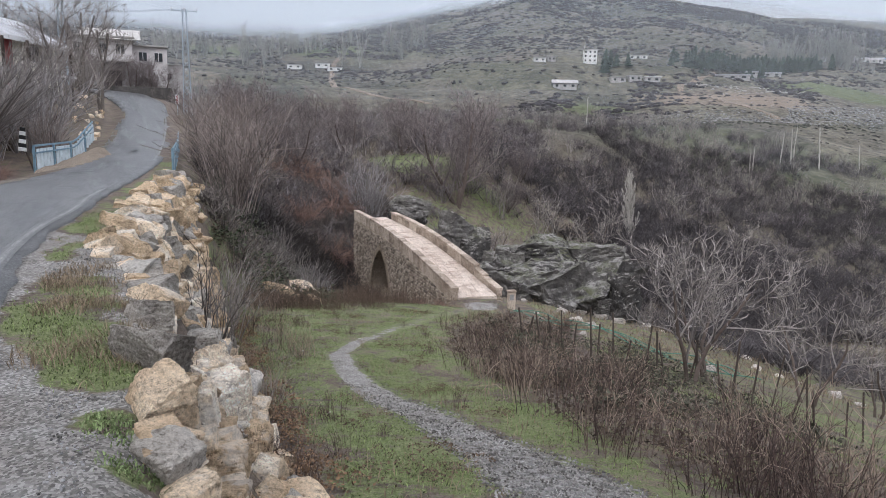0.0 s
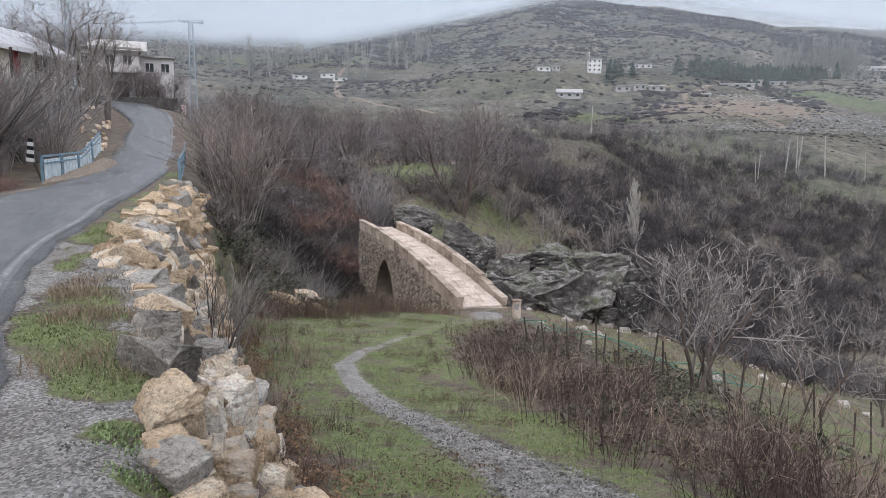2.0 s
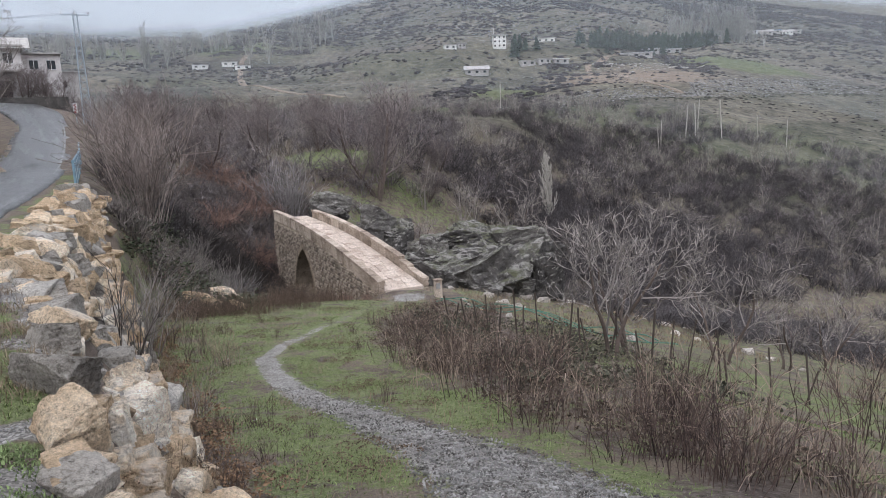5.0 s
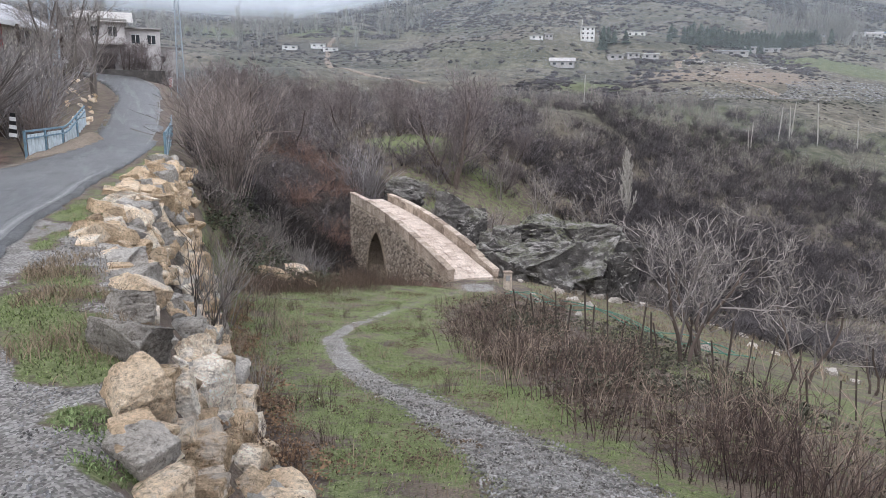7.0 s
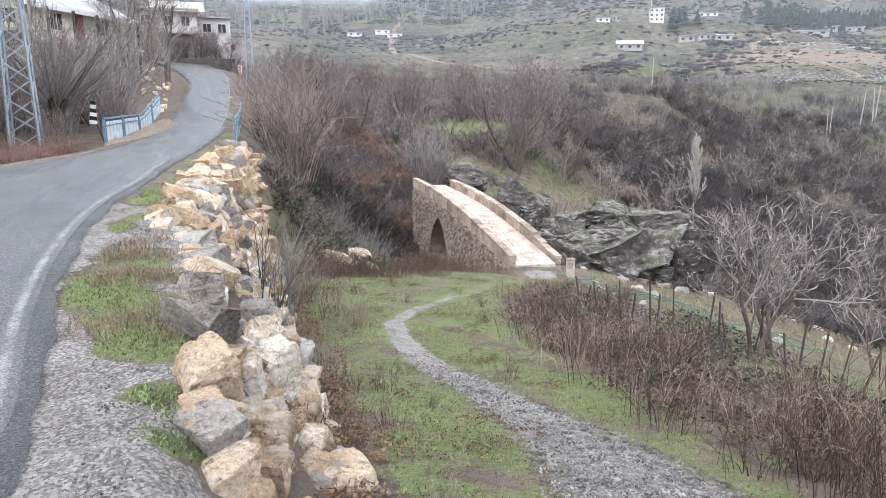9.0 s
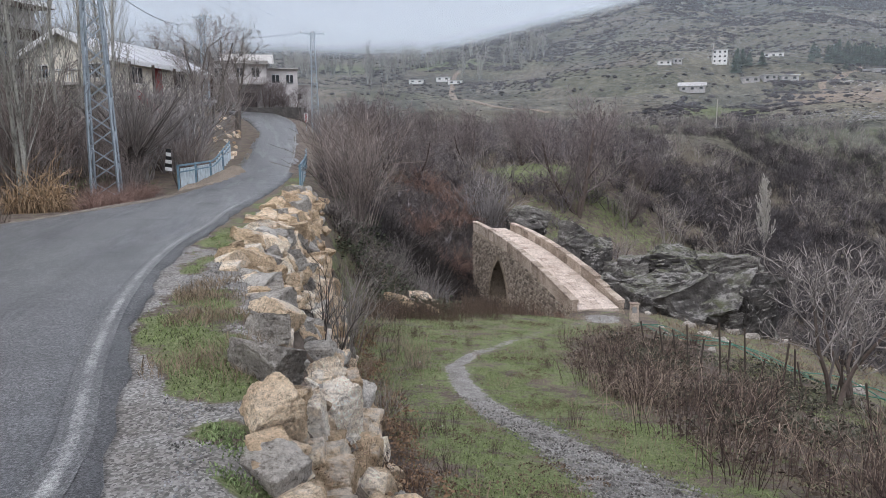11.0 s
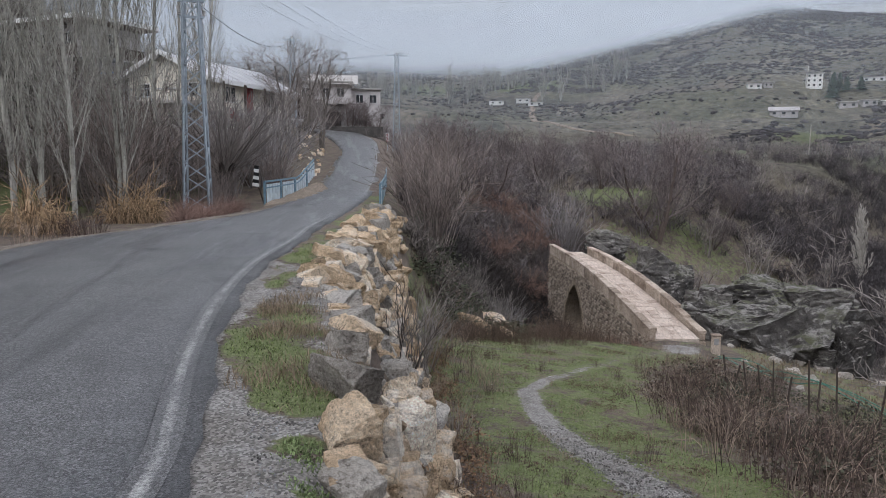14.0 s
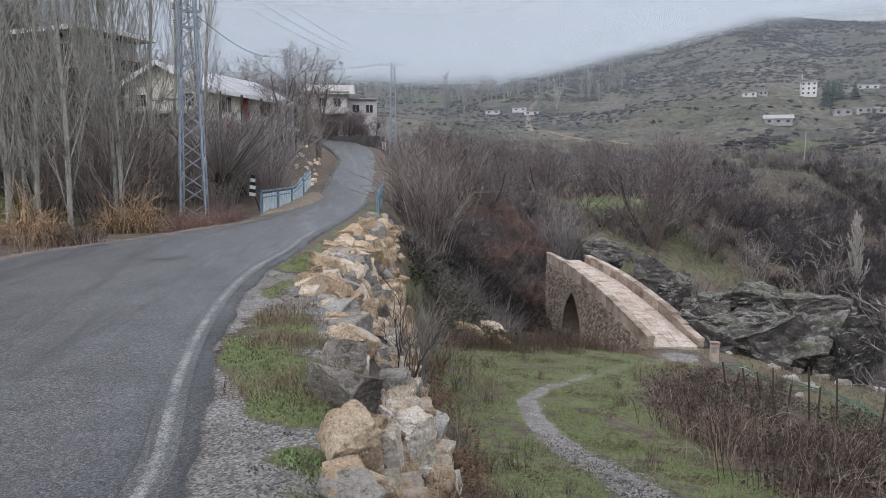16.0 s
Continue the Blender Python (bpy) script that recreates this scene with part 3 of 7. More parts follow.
# ---- mesh helpers ----
def mesh_object(name, verts, faces, material, parent=None, smooth_faces=False):
    me = bpy.data.meshes.new(name)
    me.from_pydata([tuple(v) for v in verts], [], [tuple(f) for f in faces])
    me.update()
    for m in material if isinstance(material, (list, tuple)) else [material]:
        me.materials.append(m)
    if smooth_faces:
        me.polygons.foreach_set("use_smooth", [True] * len(me.polygons))
    ob = new(name, me)
    if parent is not None:
        ob.parent = parent
    return ob


def part(name, bm, material, parent, label=""):
    me = bpy.data.meshes.new(name)
    bm.to_mesh(me)
    bm.free()
    me.materials.append(material)
    ob = new(name, me)
    if parent is not None:
        ob.parent = parent
    return tagged(ob, label) if label else ob


def empty(name, x, y, z, turn=0.0):
    ob = new(name)
    ob.matrix_world = pose(x, y, z, 0, 0, turn)
    ob.empty_display_size = 0.2
    return ob


def box(bm, cx, cy, cz, sx, sy, sz, m=None, bevel=0.0):
    """A box about its centre, with slightly worn edges when bevel is given."""
    r = bmesh.ops.create_cube(bm, size=1)
    t = Matrix.Translation((cx, cy, cz)) @ Matrix.Diagonal((sx, sy, sz, 1))
    bmesh.ops.transform(bm, matrix=(m @ t) if m else t, verts=r["verts"])
    if bevel:
        edges = list({e for v in r["verts"] for e in v.link_edges})
        bmesh.ops.bevel(bm, geom=edges, offset=bevel, segments=1, affect="EDGES")
    return bm


def bar(bm, a, b, w, d=None):
    """A straight bar from a to b."""
    a, b = Vector(a), Vector(b)
    v = b - a
    m = Matrix.Translation((a + b) / 2) @ v.to_track_quat("Z", "Y").to_matrix().to_4x4()
    r = bmesh.ops.create_cube(bm, size=1)
    bmesh.ops.transform(bm, matrix=m @ Matrix.Diagonal((w, d or w, v.length, 1)), verts=r["verts"])
    return bm


class Twigs:
    """Gathers tapered stems into one mesh."""

    def __init__(self):
        self.v, self.f = [], []

    def stem(self, pts, r0, r1, sides=3):
        n = len(pts)
        base = len(self.v)
        for i, p in enumerate(pts):
            q = pts[min(i + 1, n - 1)] - pts[max(i - 1, 0)]
            if q.length < 1e-9:
                q = Vector((0, 0, 1))
            a = q.orthogonal().normalized()
            b = q.normalized().cross(a)
            r = r0 + (r1 - r0) * i / (n - 1)
            for k in range(sides):
                c, s = math.cos(2 * math.pi * k / sides), math.sin(2 * math.pi * k / sides)
                self.v.append(p + a * (r * c) + b * (r * s))
        for i in range(n - 1):
            for k in range(sides):
                l = (k + 1) % sides
                self.f.append((base + i * sides + k, base + i * sides + l, base + (i + 1) * sides + l, base + (i + 1) * sides + k))

    def done(self, name, material, parent=None):
        return mesh_object(name, self.v, self.f, material, parent)


def grow(tw, rnd, p, d, length, r, level, spec):
    """One branch and, from it, its side shoots."""
    segs = spec["segs"][min(level, len(spec["segs"]) - 1)]
    pts, q, v = [p.copy()], p.copy(), d.normalized()
    for i in range(segs):
        v = (v + Vector((rnd.gauss(0, 1), rnd.gauss(0, 1), rnd.gauss(0, 1))) * spec["wobble"] + Vector((0, 0, spec["up"][min(level, len(spec["up"]) - 1)]))).normalized()
        q = q + v * (length / segs)
        pts.append(q.copy())
    tip = r * (0.45 if level < spec["levels"] else 0.3)
    tw[0 if level == 0 else 1].stem(pts, r, tip, 6 if level == 0 else (4 if level == 1 else 3))
    if level >= spec["levels"]:
        return
    n = spec["kids"][min(level, len(spec["kids"]) - 1)]
    for i in range(n):
        u = spec["start"] + (1 - spec["start"]) * (i + rnd.random()) / n if level == 0 else 0.15 + 0.85 * (i + rnd.random()) / n
        k = min(int(u * segs), segs - 1)
        a = pts[k].lerp(pts[k + 1], u * segs - k)
        axis = (pts[k + 1] - pts[k]).normalized()
        side = axis.orthogonal().normalized()
        side.rotate(Matrix.Rotation(i * 2.4 + rnd.uniform(-0.6, 0.6), 3, axis))
        ang = radians(rnd.uniform(*spec["angle"]))
        nd = axis * math.cos(ang) + side * math.sin(ang)
        ln = length * spec["shrink"] * rnd.uniform(0.65, 1.15) * (1.15 - 0.5 * u)
        grow(tw, rnd, a, nd, ln, max(r * (1 - 0.55 * u) * spec["thin"], spec["least"]), level + 1, spec)


def tree(name, seed, height, spec, wood, twig, label, trunks=1, spread=0.0):
    """A bare tree: trunk and crown as parts, standing at the origin."""
    rnd = random.Random(seed)
    tw = (Twigs(), Twigs())
    for k in range(trunks):
        a = 2 * math.pi * k / trunks + rnd.random()
        lean = Vector((math.cos(a) * spread, math.sin(a) * spread, 1))
        grow(tw, rnd, Vector((0.12 * math.cos(a) * (trunks > 1), 0.12 * math.sin(a) * (trunks > 1), -0.15)), lean, height * spec["trunk"], height * spec["girth"], 0, spec)
    ob = new(name)
    tw[0].done("trunk", wood, ob)
    tw[1].done("crown", twig, ob)
    return tagged(ob, label, "tree")

# ---- ground, road, paths ----
def build_ground():
    az = np.concatenate([np.arange(-180, -66, 3.0), np.arange(-66, 46, 0.3), np.arange(46, 180, 3.0)])
    rad = [0.25]
    while rad[-1] < 3200:
        rad.append(rad[-1] * 1.0 + max(0.09, rad[-1] * 0.0165))
    rad = np.array(rad)
    a, r = np.meshgrid(np.radians(az), rad, indexing="ij")
    x, y = r * np.sin(a), r * np.cos(a)
    z = land(x, y)
    na, nr = a.shape
    verts = np.stack([x.ravel(), y.ravel(), z.ravel()], 1)
    i = np.arange(na)[:, None]
    j = np.arange(nr - 1)[None, :]
    i2 = (i + 1) % na
    faces = np.stack([i * nr + j, i * nr + j + 1, i2 * nr + j + 1, i2 * nr + j], -1).reshape(-1, 4)
    c = len(verts)
    verts = np.vstack([verts, [[0, 0, z_at(0, 0)]]])
    me = bpy.data.meshes.new("ground")
    me.from_pydata(verts.tolist(), [], faces.tolist() + [(c, int(k) * nr, int((k + 1) % na) * nr) for k in range(na)])
    me.update()
    xs, ys = verts[:, 0], verts[:, 1]
    rr = np.hypot(xs, ys)
    bare = smooth((30 - np.hypot((xs - 98) / 1.3, ys - 250)) / 14) * (0.75 + 0.25 * ripple(xs, ys, 5, 2))
    mead = np.zeros(len(xs))
    for mx, my, wide, deep, amount in ((-77, 456, 32, 34, 0.9), (-136, 467, 40, 26, 0.8), (46, 233, 16, 20, 0.8), (167, 303, 34, 30, 0.9), (20, 165, 24, 16, 0.6)):
        mead = np.maximum(mead, amount * smooth((1 - np.hypot((xs - mx) / wide, (ys - my) / deep) + 0.15 * ripple(xs, ys, 9, 6)) / 0.3))
    for name, val in (("lush", lush(xs, ys)), ("gravel", gravelled(xs, ys)), ("distance", smooth((rr - 75) / 60)), ("bare", bare), ("meadow", np.maximum(mead, 0.42 * smooth((rr - 112) / 20) * smooth((205 - rr) / 10) * smooth((xs - 25) / 20) * (0.6 + 0.6 * ripple(xs, ys, 11, 3))))):
        at = me.attributes.new(name, "FLOAT", "POINT")
        at.data.foreach_set("value", np.asarray(val, dtype=np.float32))
    me.materials.append(GROUND)
    me.polygons.foreach_set("use_smooth", [True] * len(me.polygons))
    return tagged(new("ground", me), "grass, bare earth and scrub covering a valley and its hills", "ground", kind="structure")


def resample(pts, n):
    p = np.array(pts, float)
    # a smooth curve through all the points, then even steps along it
    e = np.vstack([2 * p[0] - p[1], p, 2 * p[-1] - p[-2]])
    fine = []
    for a, b, c, d in zip(e, e[1:], e[2:], e[3:]):
        for t in np.arange(0, 1, 0.05):
            fine.append(0.5 * (2 * b + (c - a) * t + (2 * a - 5 * b + 4 * c - d) * t * t + (3 * b - a - 3 * c + d) * t ** 3))
    fine = np.array(fine + [p[-1]])
    s = np.concatenate([[0], np.cumsum(np.linalg.norm(np.diff(fine[:, :2], axis=0), axis=1))])
    u = np.linspace(0, s[-1], n)
    q = np.stack([np.interp(u, s, fine[:, k]) for k in range(p.shape[1])], 1)
    for _ in range(5):
        q[1:-1] = (q[:-2] + 2 * q[1:-1] + q[2:]) / 4
    return q


def ribbon(name, left, right, cols, lift, material, skirt=0.25, crown=0.0, drape=False):
    """A strip between two edge lines, closed down into the ground at both sides."""
    n = len(left)
    verts, faces = [], []
    for l, r in zip(left, right):
        row = []
        for k in range(cols + 1):
            u = k / cols
            p = l + (r - l) * u
            z = (z_at(p[0], p[1]) if drape else p[2]) + lift + crown * (1 - (2 * u - 1) ** 2)
            row.append((p[0], p[1], z))
        row = [(row[0][0], row[0][1], row[0][2] - skirt)] + row + [(row[-1][0], row[-1][1], row[-1][2] - skirt)]
        verts += row
    w = cols + 3
    for i in range(n - 1):
        for k in range(w - 1):
            faces.append((i * w + k, i * w + k + 1, (i + 1) * w + k + 1, (i + 1) * w + k))
    return mesh_object(name, verts, faces, material, smooth_faces=True)


build_ground()
ROAD_N = 420
left_edge, right_edge = resample(ROAD_LEFT, ROAD_N), resample(ROAD_RIGHT, ROAD_N)
across = right_edge - left_edge
across[:, 2] = 0
across /= np.linalg.norm(across, axis=1)[:, None]
jag = np.array([[0.06 * math.sin(i * 0.9) + 0.05 * math.sin(i * 2.3 + 1)] for i in range(ROAD_N)])
wider = np.interp(right_edge[:, 1], [14, 22, 34, 90], [0.22, 0.4, 0.55, 0.6])[:, None]
road = ribbon("road", left_edge - across * (0.15 + jag), right_edge + across * (wider + jag * 0.6), 8, 0.035, ASPHALT, 0.2, 0.05)
tagged(road, "damp worn grey asphalt village road with patches", "road", kind="structure")
line = ribbon("road_marking", right_edge - across * 0.1, right_edge + across * 0.1, 6, 0.053, LINE, 0.0)
core = line.data.attributes.new("core", "FLOAT", "POINT")
core.data.foreach_set("value", np.tile([0.0, 0.0, 0.25, 0.9, 1.0, 0.9, 0.25, 0.0, 0.0], ROAD_N).astype(np.float32))
tagged(line, "worn white edge line on the asphalt road", "road marking", kind="structure")


def road_patch(x, y, long, wide, turn, seed):
    """A ragged strip of darker tar let into the asphalt."""
    r2 = random.Random(seed)
    cols, rows_ = 16, 4
    verts, faces = [], []
    c, s = math.cos(radians(turn)), math.sin(radians(turn))
    for i in range(cols + 1):
        u = i / cols
        half = wide * 0.5 * math.sin(math.pi * min(max(u, 0.02), 0.98)) ** 0.8 * r2.uniform(0.3, 1.2)
        bend = 0.5 * wide * math.sin(u * 7 + seed) + 0.15 * wide * r2.uniform(-1, 1)
        for k in range(rows_ + 1):
            v = bend + half * (2 * k / rows_ - 1)
            px, py = x + (u - 0.5) * long * c - v * s, y + (u - 0.5) * long * s + v * c
            a, za = along(ROAD_LEFT, np.array([px]), np.array([py]))
            b, zb = along(ROAD_RIGHT, np.array([px]), np.array([py]))
            w = (a[0] + 0.15) / (a[0] - b[0] + 0.37)
            verts.append((px, py, za[0] + (zb[0] - za[0]) * w + 0.042 + 0.05 * (1 - (2 * w - 1) ** 2)))
    n = rows_ + 1
    for i in range(cols):
        for k in range(rows_):
            faces.append((i * n + k, (i + 1) * n + k, (i + 1) * n + k + 1, i * n + k + 1))
    return tagged(mesh_object("road_patch", verts, faces, TAR, smooth_faces=True), "ragged dark tar patch in the worn asphalt road", "road patch", kind="structure")


TAR = plain("dark_tar", (0.062, 0.062, 0.065), 0.5, 0.0, 0.5, 5.0, 0.45, 0.003)
for k, (x, y, long, wide, turn) in enumerate(((-8.0, 10.3, 0.7, 0.11, 24), (-8.3, 13.3, 1.1, 0.2, 20), (-9.6, 12.6, 0.6, 0.14, 40), (-9.5, 17.6, 0.8, 0.25, 15), (-10.6, 18.2, 0.6, 0.2, 30), (-12.2, 23.6, 1.3, 0.5, 100), (-14.2, 30.5, 1.6, 0.35, 108), (-16.4, 37.0, 2.2, 0.4, 110))):
    road_patch(x, y, long, wide, turn, k)


def draped_path(name, pts, material, label, lift=0.03, n=90, cols=6):
    q = resample(pts, n)
    t = np.gradient(q[:, :2], axis=0)
    t /= np.linalg.norm(t, axis=1)[:, None] + 1e-9
    side = np.stack([t[:, 1], -t[:, 0]], 1)
    rag = np.array([[0.08 * math.sin(i * 1.1) + 0.05 * math.sin(i * 2.7)] for i in range(n)])
    w = q[:, 2:3] * 0.58
    l = np.hstack([q[:, :2] - side * w * (1 + rag), np.zeros((n, 1))])
    r = np.hstack([q[:, :2] + side * w * (1 - rag), np.zeros((n, 1))])
    return tagged(ribbon(name, l, r, cols, lift, material, 0.12, 0.01, True), label, "path", kind="structure")


verge = [(q[0] - 0.9, q[1] + 0.2, 1.7) for q in ROAD_LEFT[4:9]]
draped_path("dirt_verge", verge, gravel_material("wet_dirt", (0.13, 0.11, 0.092), (0.25, 0.215, 0.182), 34), "strip of wet tan dirt and puddles along the asphalt", 0.05, 60, 6)
TRACK_DIRT = gravel_material("track_dirt", (0.16, 0.125, 0.098), (0.28, 0.225, 0.178), 3)
draped_path("dirt_track", [(121, 325, 2.2), (103, 298, 2.2), (90, 278, 2.2), (95, 255, 2.2), (95, 226, 2.2), (97, 207, 2.2)], TRACK_DIRT, "pale dirt track climbing the far bank", 0.15, 60, 3)
draped_path("dirt_track", [(-63, 429, 2.4), (-64, 404, 2.4), (-48, 301, 2.4), (-33, 263, 2.4), (-20, 260, 2.4), (-6, 245, 2.4)], TRACK_DIRT, "tan dirt track between the far fields", 0.2, 60, 3)

# ---- the old stone bridge ----
BR_TURN = 19.9
BR_LEN, BR_W = 19.3, 2.6
BRIDGE = pose(0.34, 30.19, 0, 0, 0, BR_TURN)  # local y runs along the left face, x to the right across the deck


def deck_z(v):
    """Deck height along the bridge, v from 0 (near) to 1."""
    return -5.86 + 1.05 * v + 0.42 * math.sin(math.pi * min(v, 1.0))


def arch_low(y):
    """Underside of the masonry at y metres along: a pointed side arch, and half of the main span at the end."""
    z = -30.0
    # pointed side arch
    a, b, spring, apex = 9.6, 14.4, -9.2, -5.75
    if a < y < b:
        mid = (a + b) / 2
        u = abs(y - mid) / (b - a) * 2
        z = spring + (apex - spring) * math.sqrt(max(0, 1 - ((u + 0.7) / 1.7) ** 2)) / math.sqrt(1 - (0.7 / 1.7) ** 2)
        z = z if u < 1 else -30
    return z


def build_bridge():
    ob = new("stone_bridge")
    ob.matrix_world = BRIDGE
    tagged(ob, "old humpbacked stone footbridge with low parapets and a pointed arch", "bridge")
    n = 120
    # solid spandrel body: a strip of columns, open under the arches
    verts, faces = [], []
    for i in range(n + 1):
        y = BR_LEN * i / n
        lo, hi = max(arch_low(y), -12.0), deck_z(y / BR_LEN) - 0.16
        e = max(0.0, (y - (BR_LEN - 2.2)) / 2.2)
        if lo < -11.9 and e > 0:
            lo = -12 + 4.4 * (1 - math.sqrt(max(0, 1 - e * e)))
        verts += [(0.03, y, lo), (BR_W - 0.03, y, lo), (BR_W - 0.03, y, hi), (0.03, y, hi)]
    for i in range(n):
        for k in range(4):
            l = (k + 1) % 4
            faces.append((4 * i + k, 4 * i + l, 4 * i + 4 + l, 4 * i + 4 + k))
    faces += [(3, 2, 1, 0), (4 * n, 4 * n + 1, 4 * n + 2, 4 * n + 3)]
    body = mesh_object("spandrel", verts, faces, MASONRY, ob)
    # rubble facing of the side that is seen, in rough courses
    r2 = random.Random(77)
    stones = []
    z = -11.0
    while z < -4.6:
        h = r2.uniform(0.1, 0.18)
        y = r2.uniform(-0.1, 0.1)
        while y < BR_LEN - 0.05:
            w = r2.uniform(0.13, 0.3)
            ym, zm = y + w / 2, z + h / 2
            e = max(0.0, (ym - (BR_LEN - 2.2)) / 2.2)
            floor_z = max(arch_low(ym), -12 + 4.4 * (1 - math.sqrt(max(0, 1 - e * e))) if e > 0 else -12)
            in_arch = zm < floor_z + 0.28 and (9.4 < ym < 14.6 or e > 0)
            if 0 < ym < BR_LEN and zm + h / 2 < deck_z(ym / BR_LEN) - 0.06 and not in_arch:
                g, p = 0.014, r2.uniform(0.015, 0.06)
                j = [r2.uniform(-0.02, 0.02) for _ in range(8)]
                stones.append([(0.04, y + g, z + g), (0.04, y + w - g, z + g), (0.04, y + w - g, z + h - g), (0.04, y + g, z + h - g),
                               (-p, y + 0.03 + j[0], z + 0.03 + j[1]), (-p, y + w - 0.03 + j[2], z + 0.03 + j[3]), (-p, y + w - 0.03 + j[4], z + h - 0.03 + j[5]), (-p, y + 0.03 + j[6], z + h - 0.03 + j[7])])
            y += w
        z += h
    shell = [(4, 7, 6, 5), (0, 4, 5, 1), (1, 5, 6, 2), (2, 6, 7, 3), (3, 7, 4, 0)]
    # above ground and nearest first
    stones.sort(key=lambda q: q[0][1] + (50 if q[0][2] < -8.4 else 0))
    for q in stones[:300]:
        mesh_object("rubble_stone", q, shell, RUBBLE, ob)
    v, f = [], []
    for q in stones[300:]:
        b = len(v)
        v += q
        f += [tuple(b + k for k in c) for c in shell]
    tagged(mesh_object("rubble_facing", v, f, RUBBLE, ob), "small brown rubble stones in rough courses", kind="stuff")
    # ring of dressed stones round the pointed arch
    a, b = 9.6, 14.4
    for s in (-1, 1):
        prev = None
        for k in range(12):
            u = k / 11
            y = (a + b) / 2 + s * (b - a) / 2 * min(u, 0.985)
            q = (y, max(arch_low(y), -9.2))
            if prev:
                (y0, z0), (y1, z1) = prev, q
                d = Vector((y1 - y0, z1 - z0)).normalized()
                nrm = Vector((-d.y, d.x)) * (0.3 if s > 0 else -0.3)
                if nrm.y < 0 and u < 0.5:
                    nrm = -nrm
                pts = [(x, yy, zz) for x in (-0.07, 0.1) for yy, zz in ((y0, z0), (y1 - d.x * 0.02, z1 - d.y * 0.02), (y1 + nrm.x - d.x * 0.02, z1 + nrm.y - d.y * 0.02), (y0 + nrm.x, z0 + nrm.y))]
                mesh_object("arch_stone", pts, [(0, 1, 2, 3), (7, 6, 5, 4), (0, 4, 5, 1), (1, 5, 6, 2), (2, 6, 7, 3), (3, 7, 4, 0)], MASONRY, ob)
            prev = q
    return ob


bridge = build_bridge()


def deck_slabs():
    rnd = random.Random(5)
    y = 0.0
    while y < BR_LEN - 0.1:
        d = rnd.uniform(0.42, 0.62)
        d = min(d, BR_LEN - y)
        x = 0.32
        while x < BR_W - 0.34:
            w = rnd.uniform(0.3, 0.62)
            if BR_W - 0.32 - (x + w) < 0.25:
                w = BR_W - 0.32 - x
            v0, v1 = y / BR_LEN, (y + d) / BR_LEN
            g = 0.012
            lift = rnd.uniform(-0.008, 0.012)
            c = [(x + g, y + g), (x + w - g, y + g), (x + w - g, y + d - g), (x + g, y + d - g)]
            top = [(px + rnd.uniform(-.012, .012), py + rnd.uniform(-.012, .012), deck_z(py / BR_LEN) + lift) for px, py in c]
            low = [(px, py, deck_z(py / BR_LEN) - 0.15) for px, py in c]
            f = [(4, 5, 6, 7), (0, 1, 5, 4), (1, 2, 6, 5), (2, 3, 7, 6), (3, 0, 4, 7)]
            mesh_object("paving_slab", low + top, f, PAVING, bridge)
            x += w
        y += d


def parapet(x0, y0, y1, high, steps=False):
    """Coping and dressed blocks of one parapet."""
    rnd = random.Random(int(x0 * 10) + 3)
    y = y0
    while y < y1 - 0.05:
        d = min(rnd.uniform(0.7, 1.15), y1 - y)
        h = high
        if steps and y < y0 + 2.6:
            h = high * (0.55 if y < y0 + 0.9 else (0.72 if y < y0 + 1.8 else 0.9))
        for name, w, lo, hi, mat in (("parapet_block", 0.26, -0.1, h - 0.12, COPING), ("coping_stone", 0.34, h - 0.12, h, COPING)):
            g = 0.006
            off = (0.34 - w) / 2
            j = rnd.uniform(-0.008, 0.008)
            pts = []
            for zz in (lo, hi):
                for (px, py) in ((x0 + off, y + g), (x0 + off + w, y + g), (x0 + off + w, y + d - g), (x0 + off, y + d - g)):
                    pts.append((px + j, py, deck_z(py / BR_LEN) + zz + rnd.uniform(-0.006, 0.006)))
            mesh_object(name, pts, [(3, 2, 1, 0), (4, 5, 6, 7), (0, 1, 5, 4), (1, 2, 6, 5), (2, 3, 7, 6), (3, 0, 4, 7)], mat, bridge)
        y += d


deck_slabs()
parapet(-0.03, -0.25, BR_LEN, 0.56)
parapet(BR_W - 0.31, 0.15, BR_LEN - 1.2, 0.52, True)

